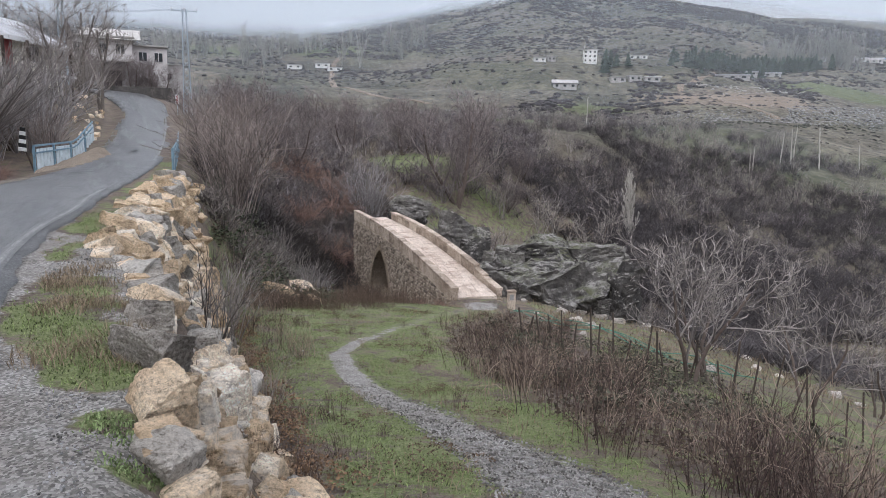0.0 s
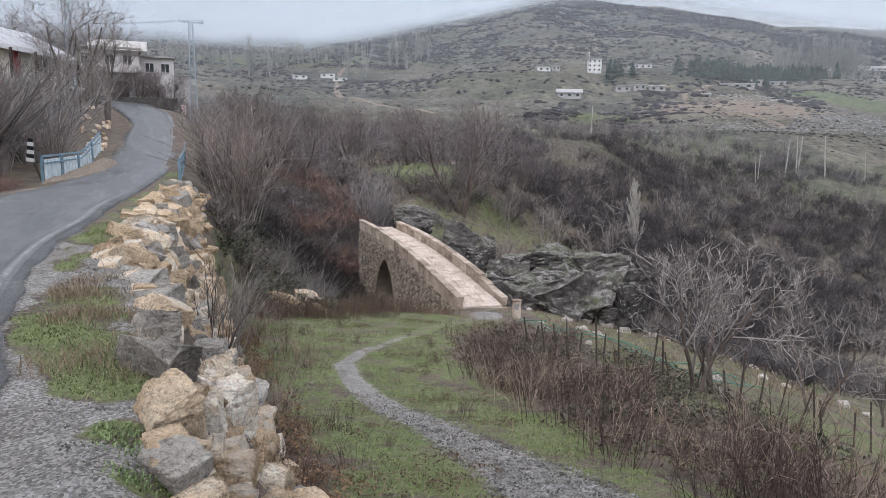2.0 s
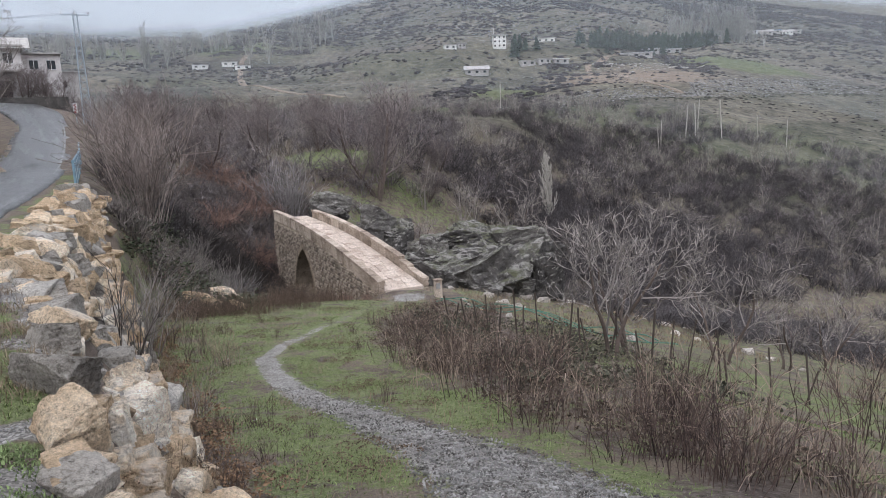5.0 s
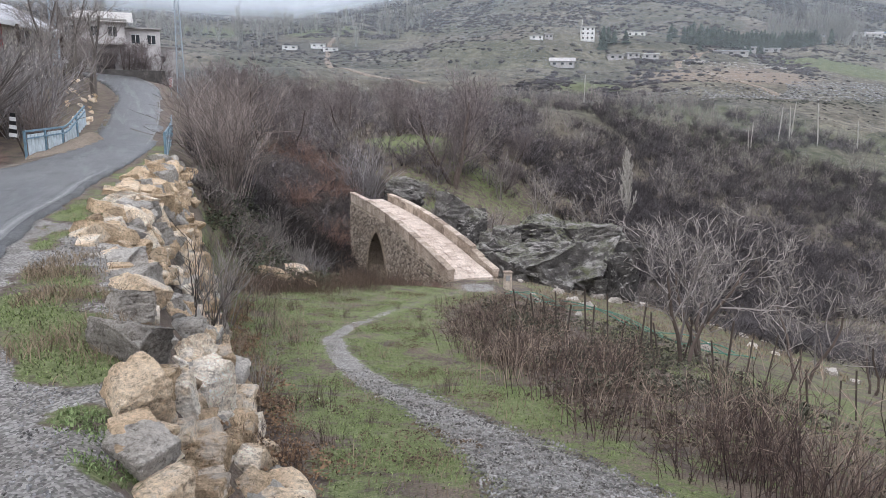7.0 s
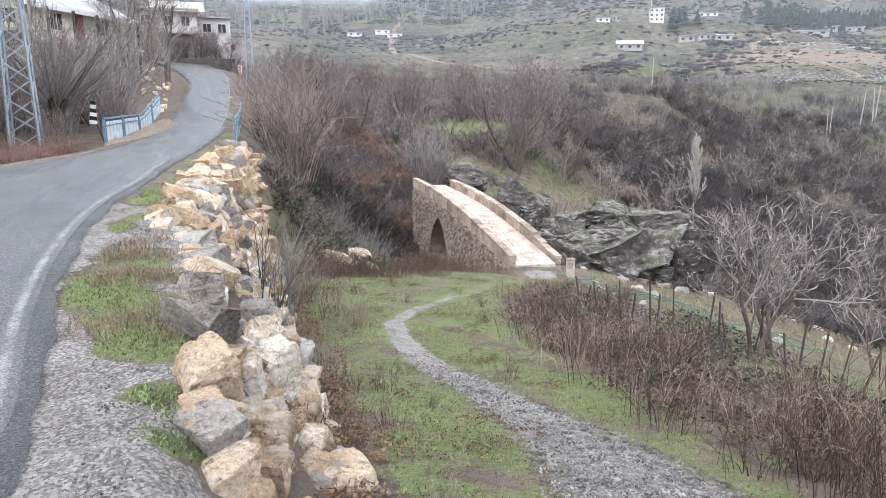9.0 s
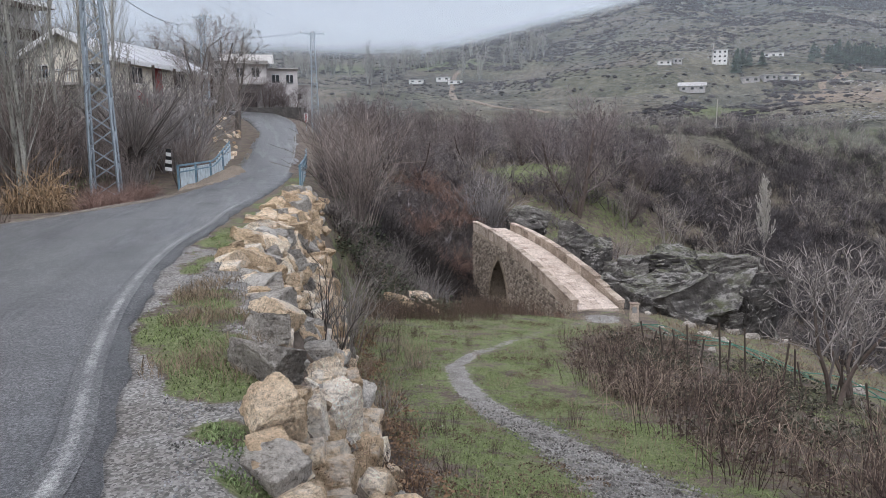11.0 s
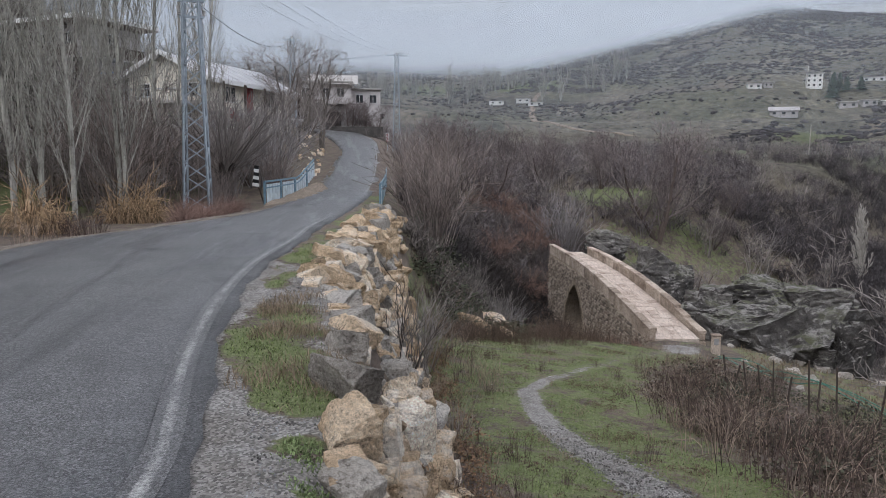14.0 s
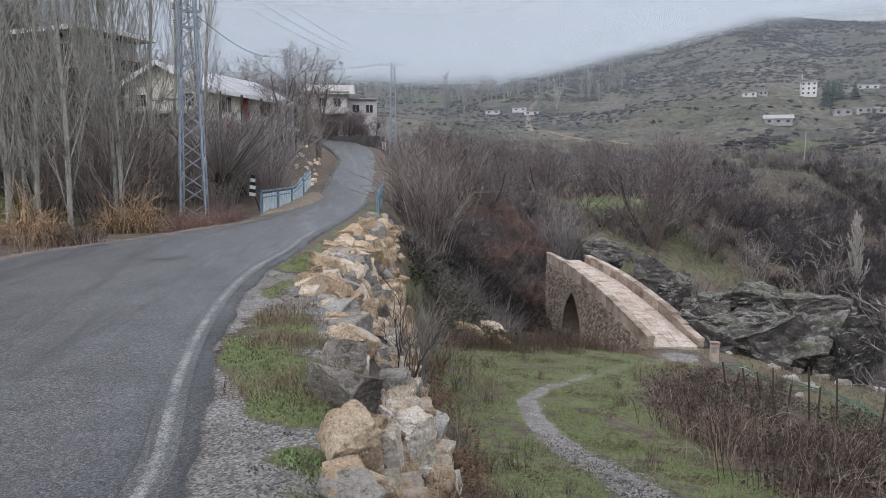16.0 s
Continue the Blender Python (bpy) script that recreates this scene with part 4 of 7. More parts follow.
# ---- boulders and crags ----
def boulder_mesh(seed, cuts=6, detail=4, rough=0.05, split=1.0):
    """A jointed limestone block: a ball cut by three crossing joints and odd corners, then chipped and bedded."""
    rnd = random.Random(seed)
    bm = bmesh.new()
    bmesh.ops.create_icosphere(bm, subdivisions=detail, radius=0.85)
    turn = Euler((rnd.uniform(-0.35, 0.35), rnd.uniform(-0.35, 0.35), rnd.uniform(0, 3))).to_matrix()
    planes = []
    for k in range(3):
        for side in (-1, 1):
            n = turn.col[k] * side + Vector((rnd.gauss(0, 0.16), rnd.gauss(0, 0.16), rnd.gauss(0, 0.16)))
            planes.append((n.normalized(), rnd.uniform(0.38, 0.52)))
    for _ in range(cuts):
        n = Vector((rnd.gauss(0, 1), rnd.gauss(0, 1), rnd.gauss(0, 1))).normalized()
        planes.append((n, rnd.uniform(0.46, 0.6)))
    for n, d in planes:
        for v in bm.verts:
            k = v.co.dot(n) - d
            if k > 0:
                v.co -= n * k * 0.97
    beds = turn.col[2]
    for v in bm.verts:
        s = v.co * 2.1 + Vector((seed * 3.1, 0, 0))
        bed = v.co.dot(beds) * 5.5 + 0.9 * noise.noise(s * 0.8)
        crease = abs((bed % 1.0) - 0.5) * 2
        far, at = noise.voronoi(s * 1.4 + Vector((0.3 * noise.noise(s * 2), 0, 0)))
        chip = 0.07 * noise.noise(at[0] * 7.3) - 0.05 * max(0, 0.08 - (far[1] - far[0])) / 0.08
        v.co *= 1 + split * chip + rough * noise.fractal(s, 0.9, 2.1, 5) - split * 0.045 * max(0, 0.3 - crease) / 0.3 + 0.014 * noise.noise(s * 7) + (0.035 if rough > 0.1 else 0.01) * noise.noise(s * (11 if rough > 0.1 else 17))
    me = bpy.data.meshes.new("boulder")
    bm.to_mesh(me)
    bm.free()
    return me


BOULDERS = {}
for mat_key, material, seeds in (("pale", LIMESTONE, range(8)), ("grey", GREYSTONE, range(20, 26)), ("crag", CRAG, range(40, 46))):
    BOULDERS[mat_key] = []
    for s in seeds:
        me = boulder_mesh(s, 8 if mat_key == "crag" else 6, 5 if mat_key == "crag" else 4, 0.22 if mat_key == "crag" else 0.06, 1.3 if mat_key == "crag" else 1.0)
        me.materials.append(material)
        BOULDERS[mat_key].append(me)


for near_key, material, seeds in (("pale_near", LIMESTONE, range(60, 65)), ("grey_near", GREYSTONE, range(70, 74))):
    BOULDERS[near_key] = []
    for s in seeds:
        me = boulder_mesh(s, 5, 5, 0.06, 1.0)
        me.materials.append(material)
        BOULDERS[near_key].append(me)


def boulder(kind, x, y, z, sx, sy, sz, rnd, label, group, name="boulder", turn=None):
    ob = new(name, rnd.choice(BOULDERS[kind]))
    m = pose(x, y, z, rnd.uniform(-14, 14), rnd.uniform(-14, 14), rnd.uniform(0, 360) if turn is None else turn)
    ob.matrix_world = m @ Matrix.Diagonal((sx, sy, sz, 1))
    return tagged(ob, label, "rock", group)


PALE_LABEL = "pale buff limestone boulder in the rough bank below the road"
GREY_LABEL = "grey weathered limestone boulder in the rough bank below the road"


def rock_wall():
    rnd = random.Random(11)
    # the largest stones at the near end: kind, x, y, width, depth, height, lift
    for kind, x, y, w, d, h, up, turn in (
            ("pale", -1.66, 4.08, 0.46, 0.42, 0.5, 0.13, -20), ("grey", -2.05, 4.85, 0.74, 0.46, 0.42, 0.1, -28), ("pale", -1.86, 5.8, 0.5, 0.46, 0.56, 0.14, 10),
            ("pale", -1.64, 4.62, 0.26, 0.3, 0.34, 0.08, 35), ("grey", -1.5, 3.66, 0.44, 0.34, 0.3, 0.05, -15), ("pale", -1.36, 4.25, 0.36, 0.46, 0.36, 0.08, -30),
            ("pale", -1.52, 5.6, 0.3, 0.3, 0.38, 0.1, 20), ("pale", -1.26, 4.76, 0.28, 0.26, 0.24, 0.05, 50), ("pale", -1.3, 4.08, 0.28, 0.24, 0.2, 0.03, 5),
            ("grey", -1.36, 3.66, 0.22, 0.2, 0.2, 0.03, 0), ("pale", -2.7, 6.55, 0.58, 0.44, 0.36, 0.08, -25), ("grey", -2.55, 5.95, 0.5, 0.42, 0.3, 0.05, 40),
            ("grey", -2.45, 6.9, 0.46, 0.4, 0.3, 0.06, 15), ("pale", -2.25, 7.15, 0.44, 0.4, 0.36, 0.08, -40), ("pale", -2.2, 6.4, 0.42, 0.4, 0.42, 0.1, 65)):
        boulder(kind + "_near", x, y, z_at(x, y) + up * 0.9, w * 0.8, d * 0.8, h * 0.84, rnd, PALE_LABEL if kind == "pale" else GREY_LABEL, "bank boulders", turn=turn)
    far = {"pale": [], "grey": []}
    # smaller stones wedged between them
    for k in range(70):
        y = rnd.uniform(3.4, 7.4)
        x = float(np.interp(y, [3.3, 4.4, 5.7, 6.9, 7.5], [-1.7, -1.95, -2.55, -3.0, -3.4])) + rnd.uniform(0.2, 1.15)
        s = rnd.uniform(0.1, 0.3)
        kind = "pale" if rnd.random() < 0.82 else "grey"
        boulder(kind, x, y, z_at(x, y) + s * 0.08, s * 1.2, s, s * 0.8, rnd, "small broken stone wedged between the bank boulders", "bank stones", "stone")
    edge = resample(SHOULDER_EDGE, 520)
    gone = 0.0
    for i in range(len(edge) - 1):
        a, b = edge[i], edge[i + 1]
        if not 2.9 < a[1] < 26.5:
            continue
        t = (b - a)[:2]
        ln = np.linalg.norm(t)
        t = t / ln
        side = np.array([t[1], -t[0]])
        gone += ln
        size = float(np.interp(a[1], [3, 8, 14, 26], [0.26, 0.34, 0.43, 0.52]))
        if gone < size * 0.62:
            continue
        gone = 0.0
        drop = a[2] - z_at(*(a[:2] + side * 5.0))
        run = 0.35 + 0.55 * min(drop, float(np.interp(a[1], [5, 12, 17, 26], [1.3, 2.6, 2.0, 1.2])))
        off = 0.15
        while off < run:
            p = a[:2] + side * (off + rnd.uniform(-0.12, 0.12)) + t * rnd.uniform(-0.25, 0.25)
            d = size * rnd.choice((0.45, 0.6, 0.8, 1.0, 1.25)) * rnd.uniform(0.8, 1.2)
            if a[1] > 6.6 or (0.5 < off < 0.95 and a[1] > 5.6):
                kind = "grey" if rnd.random() < 0.28 else "pale"
                ob = boulder(kind, p[0], p[1], z_at(p[0], p[1]) - d * 0.12, d * 1.1, d * rnd.uniform(0.7, 1.1), d * rnd.uniform(0.6, 0.95), rnd,
                             PALE_LABEL if kind == "pale" else GREY_LABEL, "bank boulders")
                if a[1] > 15.5:
                    far[kind].append(ob)
            off += size * rnd.uniform(0.35, 0.55)
    for kind, obs in far.items():
        vs, fs = [], []
        for ob in obs:
            b = len(vs)
            vs += [ob.matrix_world @ v.co for v in ob.data.vertices]
            fs += [tuple(b + k for k in p.vertices) for p in ob.data.polygons]
            bpy.data.objects.remove(ob)
        tagged(mesh_object("boulder_bank", vs, fs, LIMESTONE if kind == "pale" else GREYSTONE), "far stretch of the rough boulder bank below the road", "rocks", kind="stuff")


rock_wall()


def crag():
    rnd = random.Random(23)
    label = "dark limestone crag patched with pale lichen beside the bridge"
    # x, y, height of the middle, then width, depth and height
    for x, y, z, w, d, h, turn in (
            (7.2, 35.2, -6.9, 3.6, 3.2, 3.1, 10), (5.6, 35.0, -7.0, 3.0, 2.8, 2.9, -25), (8.6, 34.2, -7.4, 2.4, 2.2, 2.4, 40), (4.0, 34.6, -7.1, 2.6, 2.4, 2.6, 70),
            (6.0, 38.9, -5.35, 2.9, 2.2, 1.7, 15), (8.1, 39.1, -5.75, 2.6, 2.2, 1.7, -10), (7.0, 38.4, -7.2, 5.4, 3.6, 2.6, 0), (4.6, 37.2, -6.1, 3.6, 2.6, 1.1, 5), (2.9, 37.8, -6.4, 2.2, 2.0, 1.1, 30),
            (5.2, 36.6, -7.6, 4.6, 3.4, 2.4, 0), (9.4, 36.4, -7.9, 2.6, 2.6, 2.4, 0), (0.6, 44.6, -5.3, 2.3, 2.0, 1.9, 20), (1.9, 44.2, -5.9, 2.0, 1.8, 1.6, -30), (-2.7, 52.6, -4.4, 2.4, 1.8, 1.4, 0),
            (6.4, 34.0, -7.9, 2.6, 1.6, 1.7, 25), (4.9, 33.4, -7.4, 1.6, 1.3, 1.2, -15), (7.9, 33.2, -7.8, 1.7, 1.3, 1.2, 5)):
        boulder("crag", x, y, z, w * 1.1, d * 1.1, h * 1.1, rnd, label, "crags", "crag", turn)
        boulder("crag", x + rnd.uniform(-.4, .4), y + 0.4, z - h * 0.85, w * 1.2, d * 1.2, h * 1.1, rnd, label, "crags", "crag")
    for k in range(34):
        u = rnd.random()
        x, y = 3.2 + 6.4 * u + rnd.uniform(-0.4, 0.4), rnd.uniform(33.0, 39.0)
        top = float(np.interp(y, [33, 35, 37.5, 39], [-6.6, -5.5, -5.5, -4.7])) - 0.5 * abs(u - 0.5)
        w = rnd.uniform(0.4, 1.1)
        boulder("crag", x, y, top - w * 0.3, w * 1.5, w, w * 0.8, rnd, "dark broken block on the lichened crag", "crags", "crag")
    for x, y, long, turn in ((-5.6, 24.7, 1.6, -20), (-5.1, 25.9, 1.6, -30), (-4.4, 23.6, 0.5, 10)):
        ob = boulder("pale", x, y, z_at(x, y) + 0.1, 1, 1, 1, rnd, "long pale stone slab lying on the grassy slope", "scattered stones", "stone")
        ob.matrix_world = pose(x, y, z_at(x, y) + 0.2, 0, 28, turn) @ Matrix.Diagonal((long, long * 0.42, long * 0.34, 1))
    for k in range(34):
        x, y = rnd.uniform(3.5, 17), rnd.uniform(19, 36)
        s = rnd.choice((0.2, 0.3, 0.4, 0.55)) * rnd.uniform(0.8, 1.2)
        boulder("pale" if rnd.random() < 0.1 else "grey", x, y, z_at(x, y) + s * 0.02, s, s * 0.8, s * 0.6, rnd, "loose pale stone lying on the grassy slope", "scattered stones", "stone")


crag()


def bank_stones():
    r2 = random.Random(31)
    for k in range(22):
        y = r2.uniform(44, 60)
        x = float(np.interp(y, [42, 53, 62], [-20.6, -25.4, -29.5])) - r2.uniform(0.2, 2.0)
        s = r2.uniform(0.25, 0.6)
        boulder("pale", x, y, z_at(x, y) + s * 0.1, s, s * 0.8, s * 0.7, r2, "loose stone on the brown earth bank above the road", "bank rubble", "stone")


bank_stones()

# ---- trees and shrubs ----
SPREADING = dict(levels=4, kids=[5, 5, 4, 3], segs=[5, 6, 5, 4, 3], wobble=0.17, up=[0.05, 0.1, 0.1, 0.12, 0.12], angle=(30, 58), start=0.3, shrink=0.66, thin=0.52, least=0.006, trunk=0.5, girth=0.0095)
UPRIGHT = dict(levels=4, kids=[9, 5, 3, 2], segs=[6, 4, 3, 2, 2], wobble=0.1, up=[0.06, 0.14, 0.14, 0.12, 0.1], angle=(25, 52), start=0.22, shrink=0.55, thin=0.45, least=0.016, trunk=0.75, girth=0.015)
COLUMN = dict(levels=3, kids=[40, 10, 4], segs=[9, 4, 3, 2], wobble=0.035, up=[0.1, 0.3, 0.2, 0.15], angle=(16, 40), start=0.04, shrink=0.29, thin=0.26, least=0.0085, trunk=0.97, girth=0.0054)


def shrub(name, seed, high, wide, stems, twig, label, kids=3, radius=0.008, arch=0.25, base=0.3, joined=False):
    """A leafless bush of arching stems from one root: stems and side twigs are its parts."""
    rnd = random.Random(seed)
    tw = Twigs()
    side = tw if joined else Twigs()
    for _ in range(stems):
        a = rnd.uniform(0, 2 * math.pi)
        out = rnd.random() ** 0.7
        k = rnd.uniform(0, wide * base)
        p = Vector((math.cos(a), math.sin(a), 0)) * k
        flare = max(0.12, 1 - base) * out * wide / high
        d = Vector((math.cos(a) * flare, math.sin(a) * flare, 1)).normalized()
        ln = high * rnd.uniform(0.55, 1.1)
        pts, q = [p - Vector((0, 0, 0.1))], p
        for i in range(4):
            d = (d + Vector((rnd.gauss(0, .12), rnd.gauss(0, .12), rnd.gauss(0, .1) - arch * 0.5 * i * out))).normalized()
            q = q + d * ln / 4
            pts.append(q)
        tw.stem(pts, radius, radius * 0.35)
        for _ in range(kids):
            k = rnd.randint(1, 3)
            e = (pts[k + 1] - pts[k]).normalized() + Vector((rnd.gauss(0, .6), rnd.gauss(0, .6), rnd.gauss(0, .35) + 0.15))
            e = e.normalized() * ln * rnd.uniform(0.18, 0.4)
            o = pts[k].lerp(pts[k + 1], rnd.random())
            side.stem([o, o + e * 0.5 + Vector((rnd.gauss(0, .03), rnd.gauss(0, .03), 0)) * ln, o + e], radius * 0.55, radius * 0.25)
    if joined:
        return tw.done(name, twig)
    ob = new(name)
    tagged(tw.done("cane_mass", twig, ob), kind="stuff")
    tagged(side.done("twig_mass", twig, ob), kind="stuff")
    return tagged(ob, label, "shrub")


def plant(ob, x, y, turn=0.0, scale=1.0, dz=0.0):
    ob.matrix_world = pose(x, y, z_at(x, y) + dz, 0, 0, turn) @ Matrix.Scale(scale, 4)
    return ob


def replant(ob, x, y, turn=0.0, scale=1.0, dz=0.0):
    c = copy_thing(ob, Matrix.Identity(4))
    return plant(c, x, y, turn, scale, dz)


def template(ob):
    """Vertex and face arrays of a mesh object, which is then removed."""
    me = ob.data
    v = np.empty(len(me.vertices) * 3, dtype=np.float64)
    me.vertices.foreach_get("co", v)
    f = [tuple(p.vertices) for p in me.polygons]
    n = max(len(q) for q in f)
    f = np.array([q + (q[-1],) * 0 for q in f if len(q) == n])
    bpy.data.objects.remove(ob)
    return v.reshape(-1, 3), f


def strew(name, kinds, xs, ys, scales, material, label, category, sink=0.0, tall=None):
    """Many copies joined as one uncountable mass on the ground."""
    rs = np.random.RandomState(len(xs))
    zs = land(xs, ys) - sink
    vs, fs, base = [], [], 0
    for k in range(len(xs)):
        v, f = kinds[rs.randint(len(kinds))]
        a = rs.uniform(0, 2 * math.pi)
        c, s = math.cos(a) * scales[k], math.sin(a) * scales[k]
        h = scales[k] * (rs.uniform(0.7, 1.15) if tall is None else tall)
        vs.append(np.stack([xs[k] + v[:, 0] * c - v[:, 1] * s, ys[k] + v[:, 0] * s + v[:, 1] * c, zs[k] + v[:, 2] * h], 1))
        fs.append(f + base)
        base += len(v)
    v, f = np.vstack(vs), np.vstack(fs)
    me = bpy.data.meshes.new(name)
    me.vertices.add(len(v))
    me.vertices.foreach_set("co", v.ravel())
    n = f.shape[1]
    me.loops.add(f.size)
    me.loops.foreach_set("vertex_index", f.ravel())
    me.polygons.add(len(f))
    me.polygons.foreach_set("loop_start", np.arange(len(f)) * n)
    me.update(calc_edges=True)
    me.materials.append(material)
    return tagged(new(name, me), label, category, kind="stuff")


def blades(name, xs, ys, high, wide, material, label, lean=0.35):
    """Single grass blades, two faces each."""
    rs = np.random.RandomState(len(xs) + 7)
    n = len(xs)
    zs = land(xs, ys)
    a = rs.uniform(0, 2 * np.pi, n)
    h = high * rs.uniform(0.45, 1.25, n)
    w = wide * rs.uniform(0.6, 1.3, n)
    lx, ly = rs.normal(0, lean, n) * h, rs.normal(0, lean, n) * h
    sx, sy = np.cos(a) * w, np.sin(a) * w
    p = np.stack([np.stack([xs - sx, ys - sy, zs - 0.02], 1), np.stack([xs + sx, ys + sy, zs - 0.02], 1),
                  np.stack([xs + lx * 0.4 + sx * 0.7, ys + ly * 0.4 + sy * 0.7, zs + h * 0.6], 1),
                  np.stack([xs + lx * 0.4 - sx * 0.7, ys + ly * 0.4 - sy * 0.7, zs + h * 0.6], 1),
                  np.stack([xs + lx, ys + ly, zs + h], 1)], 1).reshape(-1, 3)
    b = np.arange(n)[:, None] * 5
    quads, tris = b + np.array([0, 1, 2, 3]), b + np.array([3, 2, 4])
    me = bpy.data.meshes.new(name)
    me.vertices.add(len(p))
    me.vertices.foreach_set("co", p.ravel())
    loops = np.hstack([quads, tris]).ravel()
    me.loops.add(len(loops))
    me.loops.foreach_set("vertex_index", loops)
    me.polygons.add(2 * n)
    me.polygons.foreach_set("loop_start", (np.arange(n)[:, None] * 7 + np.array([0, 4])).ravel())
    me.update(calc_edges=True)
    me.materials.append(material)
    return tagged(new(name, me), label, "grass", kind="stuff")


rnd = random.Random(3)

# trees below the path and on the far bank
FORKED = dict(SPREADING, kids=[5, 4, 4, 3], segs=[5, 6, 5, 4, 3], wobble=0.18, up=[0.03, 0.08, 0.1, 0.1, 0.08], angle=(28, 55), start=0.22, shrink=0.72, thin=0.55, least=0.0088, trunk=0.5, girth=0.0115)
SLOPE_LABEL = "bare grey many-stemmed tree on the slope below the path"
walnut = plant(tree("bare_tree", 4, 4.7, FORKED, BARK_BROWN, TWIG_WALNUT, SLOPE_LABEL, 2, 0.22), 5.2, 14.0, 20)
plant(tree("bare_tree", 6, 5.2, FORKED, BARK_BROWN, TWIG_WALNUT, SLOPE_LABEL, 2, 0.3), 6.0, 15.2, 200, 0.9)
replant(walnut, 9.5, 17.2, 140, 0.95)
replant(walnut, 13.5, 20.5, 250, 0.9)
replant(walnut, 17.5, 24.0, 10, 1.0)
twin = tree("bare_tree", 15, 10, dict(UPRIGHT, kids=[12, 7, 5, 3], angle=(30, 66), shrink=0.6, start=0.15, trunk=0.62, least=0.016), BARK_BROWN, TWIG_TWIN, "large bare tree with fine reddish twigs on the far bank", 3, 0.42)
plant(twin, 1.2, 63, 30, 1.25)
for x, y, s in ((-9.5, 70, 0.62), (-13, 60, 0.7), (-17, 66, 0.85), (-21, 76, 0.8), (-4.5, 74, 0.6), (-12, 82, 0.75), (-6, 88, 0.7), (-26, 84, 0.9), (-18, 95, 0.8), (3, 84, 0.6), (-30, 98, 0.9), (8, 74, 0.45), (6, 66, 0.4)):
    replant(twin, x, y, rnd.uniform(0, 360), s)
slope_tree = tree("bare_tree", 31, 4.2, UPRIGHT, BARK_BROWN, TWIG_GREY, "small bare tree leaning on the rocky far bank", 2, 0.35)
plant(slope_tree, 7.5, 54.5, 0, 1.0)
for x, y, s in ((9, 58, 1.1), (4.5, 57, 0.9), (12, 60, 1.0), (10.5, 50, 0.8), (14, 64, 1.2)):
    replant(slope_tree, x, y, rnd.uniform(0, 360), s)

# the big willow-like bushes beside the road bridge
pollard = shrub("bare_bush", 2, 5.4, 3.6, 62, TWIG_RED, "large leafless reddish bush of long arching twigs below the road", 8, 0.03, 0.2)
plant(pollard, -8.9, 29.5, 0, 0.85, 0.3)
for x, y, s in ((-11.3, 35.5, 0.75), (-13.2, 42, 0.75), (-14.5, 47, 0.75), (-17, 54, 0.85), (-20, 62, 0.8)):
    replant(pollard, x, y, rnd.uniform(0, 360), s, 0.1)
mound = shrub("bramble_mound", 8, 2.2, 3.0, 120, TWIG_RUST, "red-brown tangled bramble mound over the stream bank", 6, 0.018, 0.75)
plant(mound, -8.2, 49, 0, 1.15)
for x, y, s in ((-6, 51.5, 1.0), (-10.8, 52, 1.1), (-4, 54, 0.9), (-8.5, 55, 1.0), (-3.2, 58, 0.8), (0, 55, 0.8), (-7, 47, 0.8), (-11.3, 58.5, 1.0), (-9.3, 57.5, 1.0), (-13.2, 60, 1.0)):
    replant(mound, x, y, rnd.uniform(0, 360), s)
fan = shrub("bare_bush", 12, 3.0, 1.7, 48, TWIG_GREY, "grey leafless bush of fine upright twigs", 6, 0.018, 0.1)
plant(fan, -5.8, 51.0, 0, 1.0)
silver = shrub("bare_bush", 13, 3.0, 2.0, 70, TWIG_PALE, "silvery grey leafless bush with a domed crown", 7, 0.018, 0.15)
plant(silver, -6.2, 56.5, 0, 1.5)
replant(silver, -5.9, 31.2, 50, 0.6)
replant(silver, -20.5, 60, 50, 1.2)
for x, y, s in ((-5.9, 30.5, 0.62), (-6.8, 33, 0.7), (-7.6, 31.5, 0.7), (-4.6, 35, 0.55), (1.5, 44.5, 0.7), (3.6, 41, 0.55), (8.2, 36.5, 0.6), (11.5, 39, 0.8)):
    replant(fan, x, y, rnd.uniform(0, 360), s)
snag = shrub("bare_shrub", 21, 1.5, 1.3, 30, TWIG_GREY, "grey sparse shrub growing out of the boulder bank", 6, 0.010, 0.1)
plant(snag, -4.1, 12.6, 0, 1.0, 0.1)
replant(snag, -4.6, 14.4, 90, 0.9, 0.1)
dark_snag = shrub("bare_shrub", 23, 1.3, 1.3, 18, DARKBARK, "dark sparse shrub growing out of the boulder bank", 6, 0.011, 0.1)
plant(dark_snag, -3.75, 10.5, 40, 1.0, 0.05)
replant(snag, -2.1, 8.2, 200, 0.35)

# bramble thicket right of the footpath
def cane_set(seed, arch):
    return template(shrub("t", seed, 1.15, 1.2, 19, BRAMBLE, "", 4, 0.0078, arch, 0.62, True))


dark_canes, dry_canes = [cane_set(50 + k, 0.25) for k in range(4)], [cane_set(60 + k, 0.75) for k in range(4)]
spots = {"dark": [], "dry": []}
for k in range(125):
    y = 4.6 + 17.5 * rnd.random() ** 1.15
    x0 = float(np.interp(y, [4.6, 6.2, 7.2, 9.3, 12, 15, 18, 20, 24], [2.6, 1.9, 1.6, 1.1, 0.45, -0.2, -0.2, 0.3, 2.6])) + rnd.uniform(0, 0.3)
    x1 = x0 + float(np.interp(y, [4.6, 8, 12, 16, 20, 24], [1.9, 2.1, 2.9, 3.4, 3.4, 2.4]))
    u = rnd.random()
    s = rnd.uniform(0.5, 0.85) * (0.62 if y > 13 else 1.0)
    spots["dry" if rnd.random() < 0.42 else "dark"].append((x0 + (x1 - x0) * u, y, s))
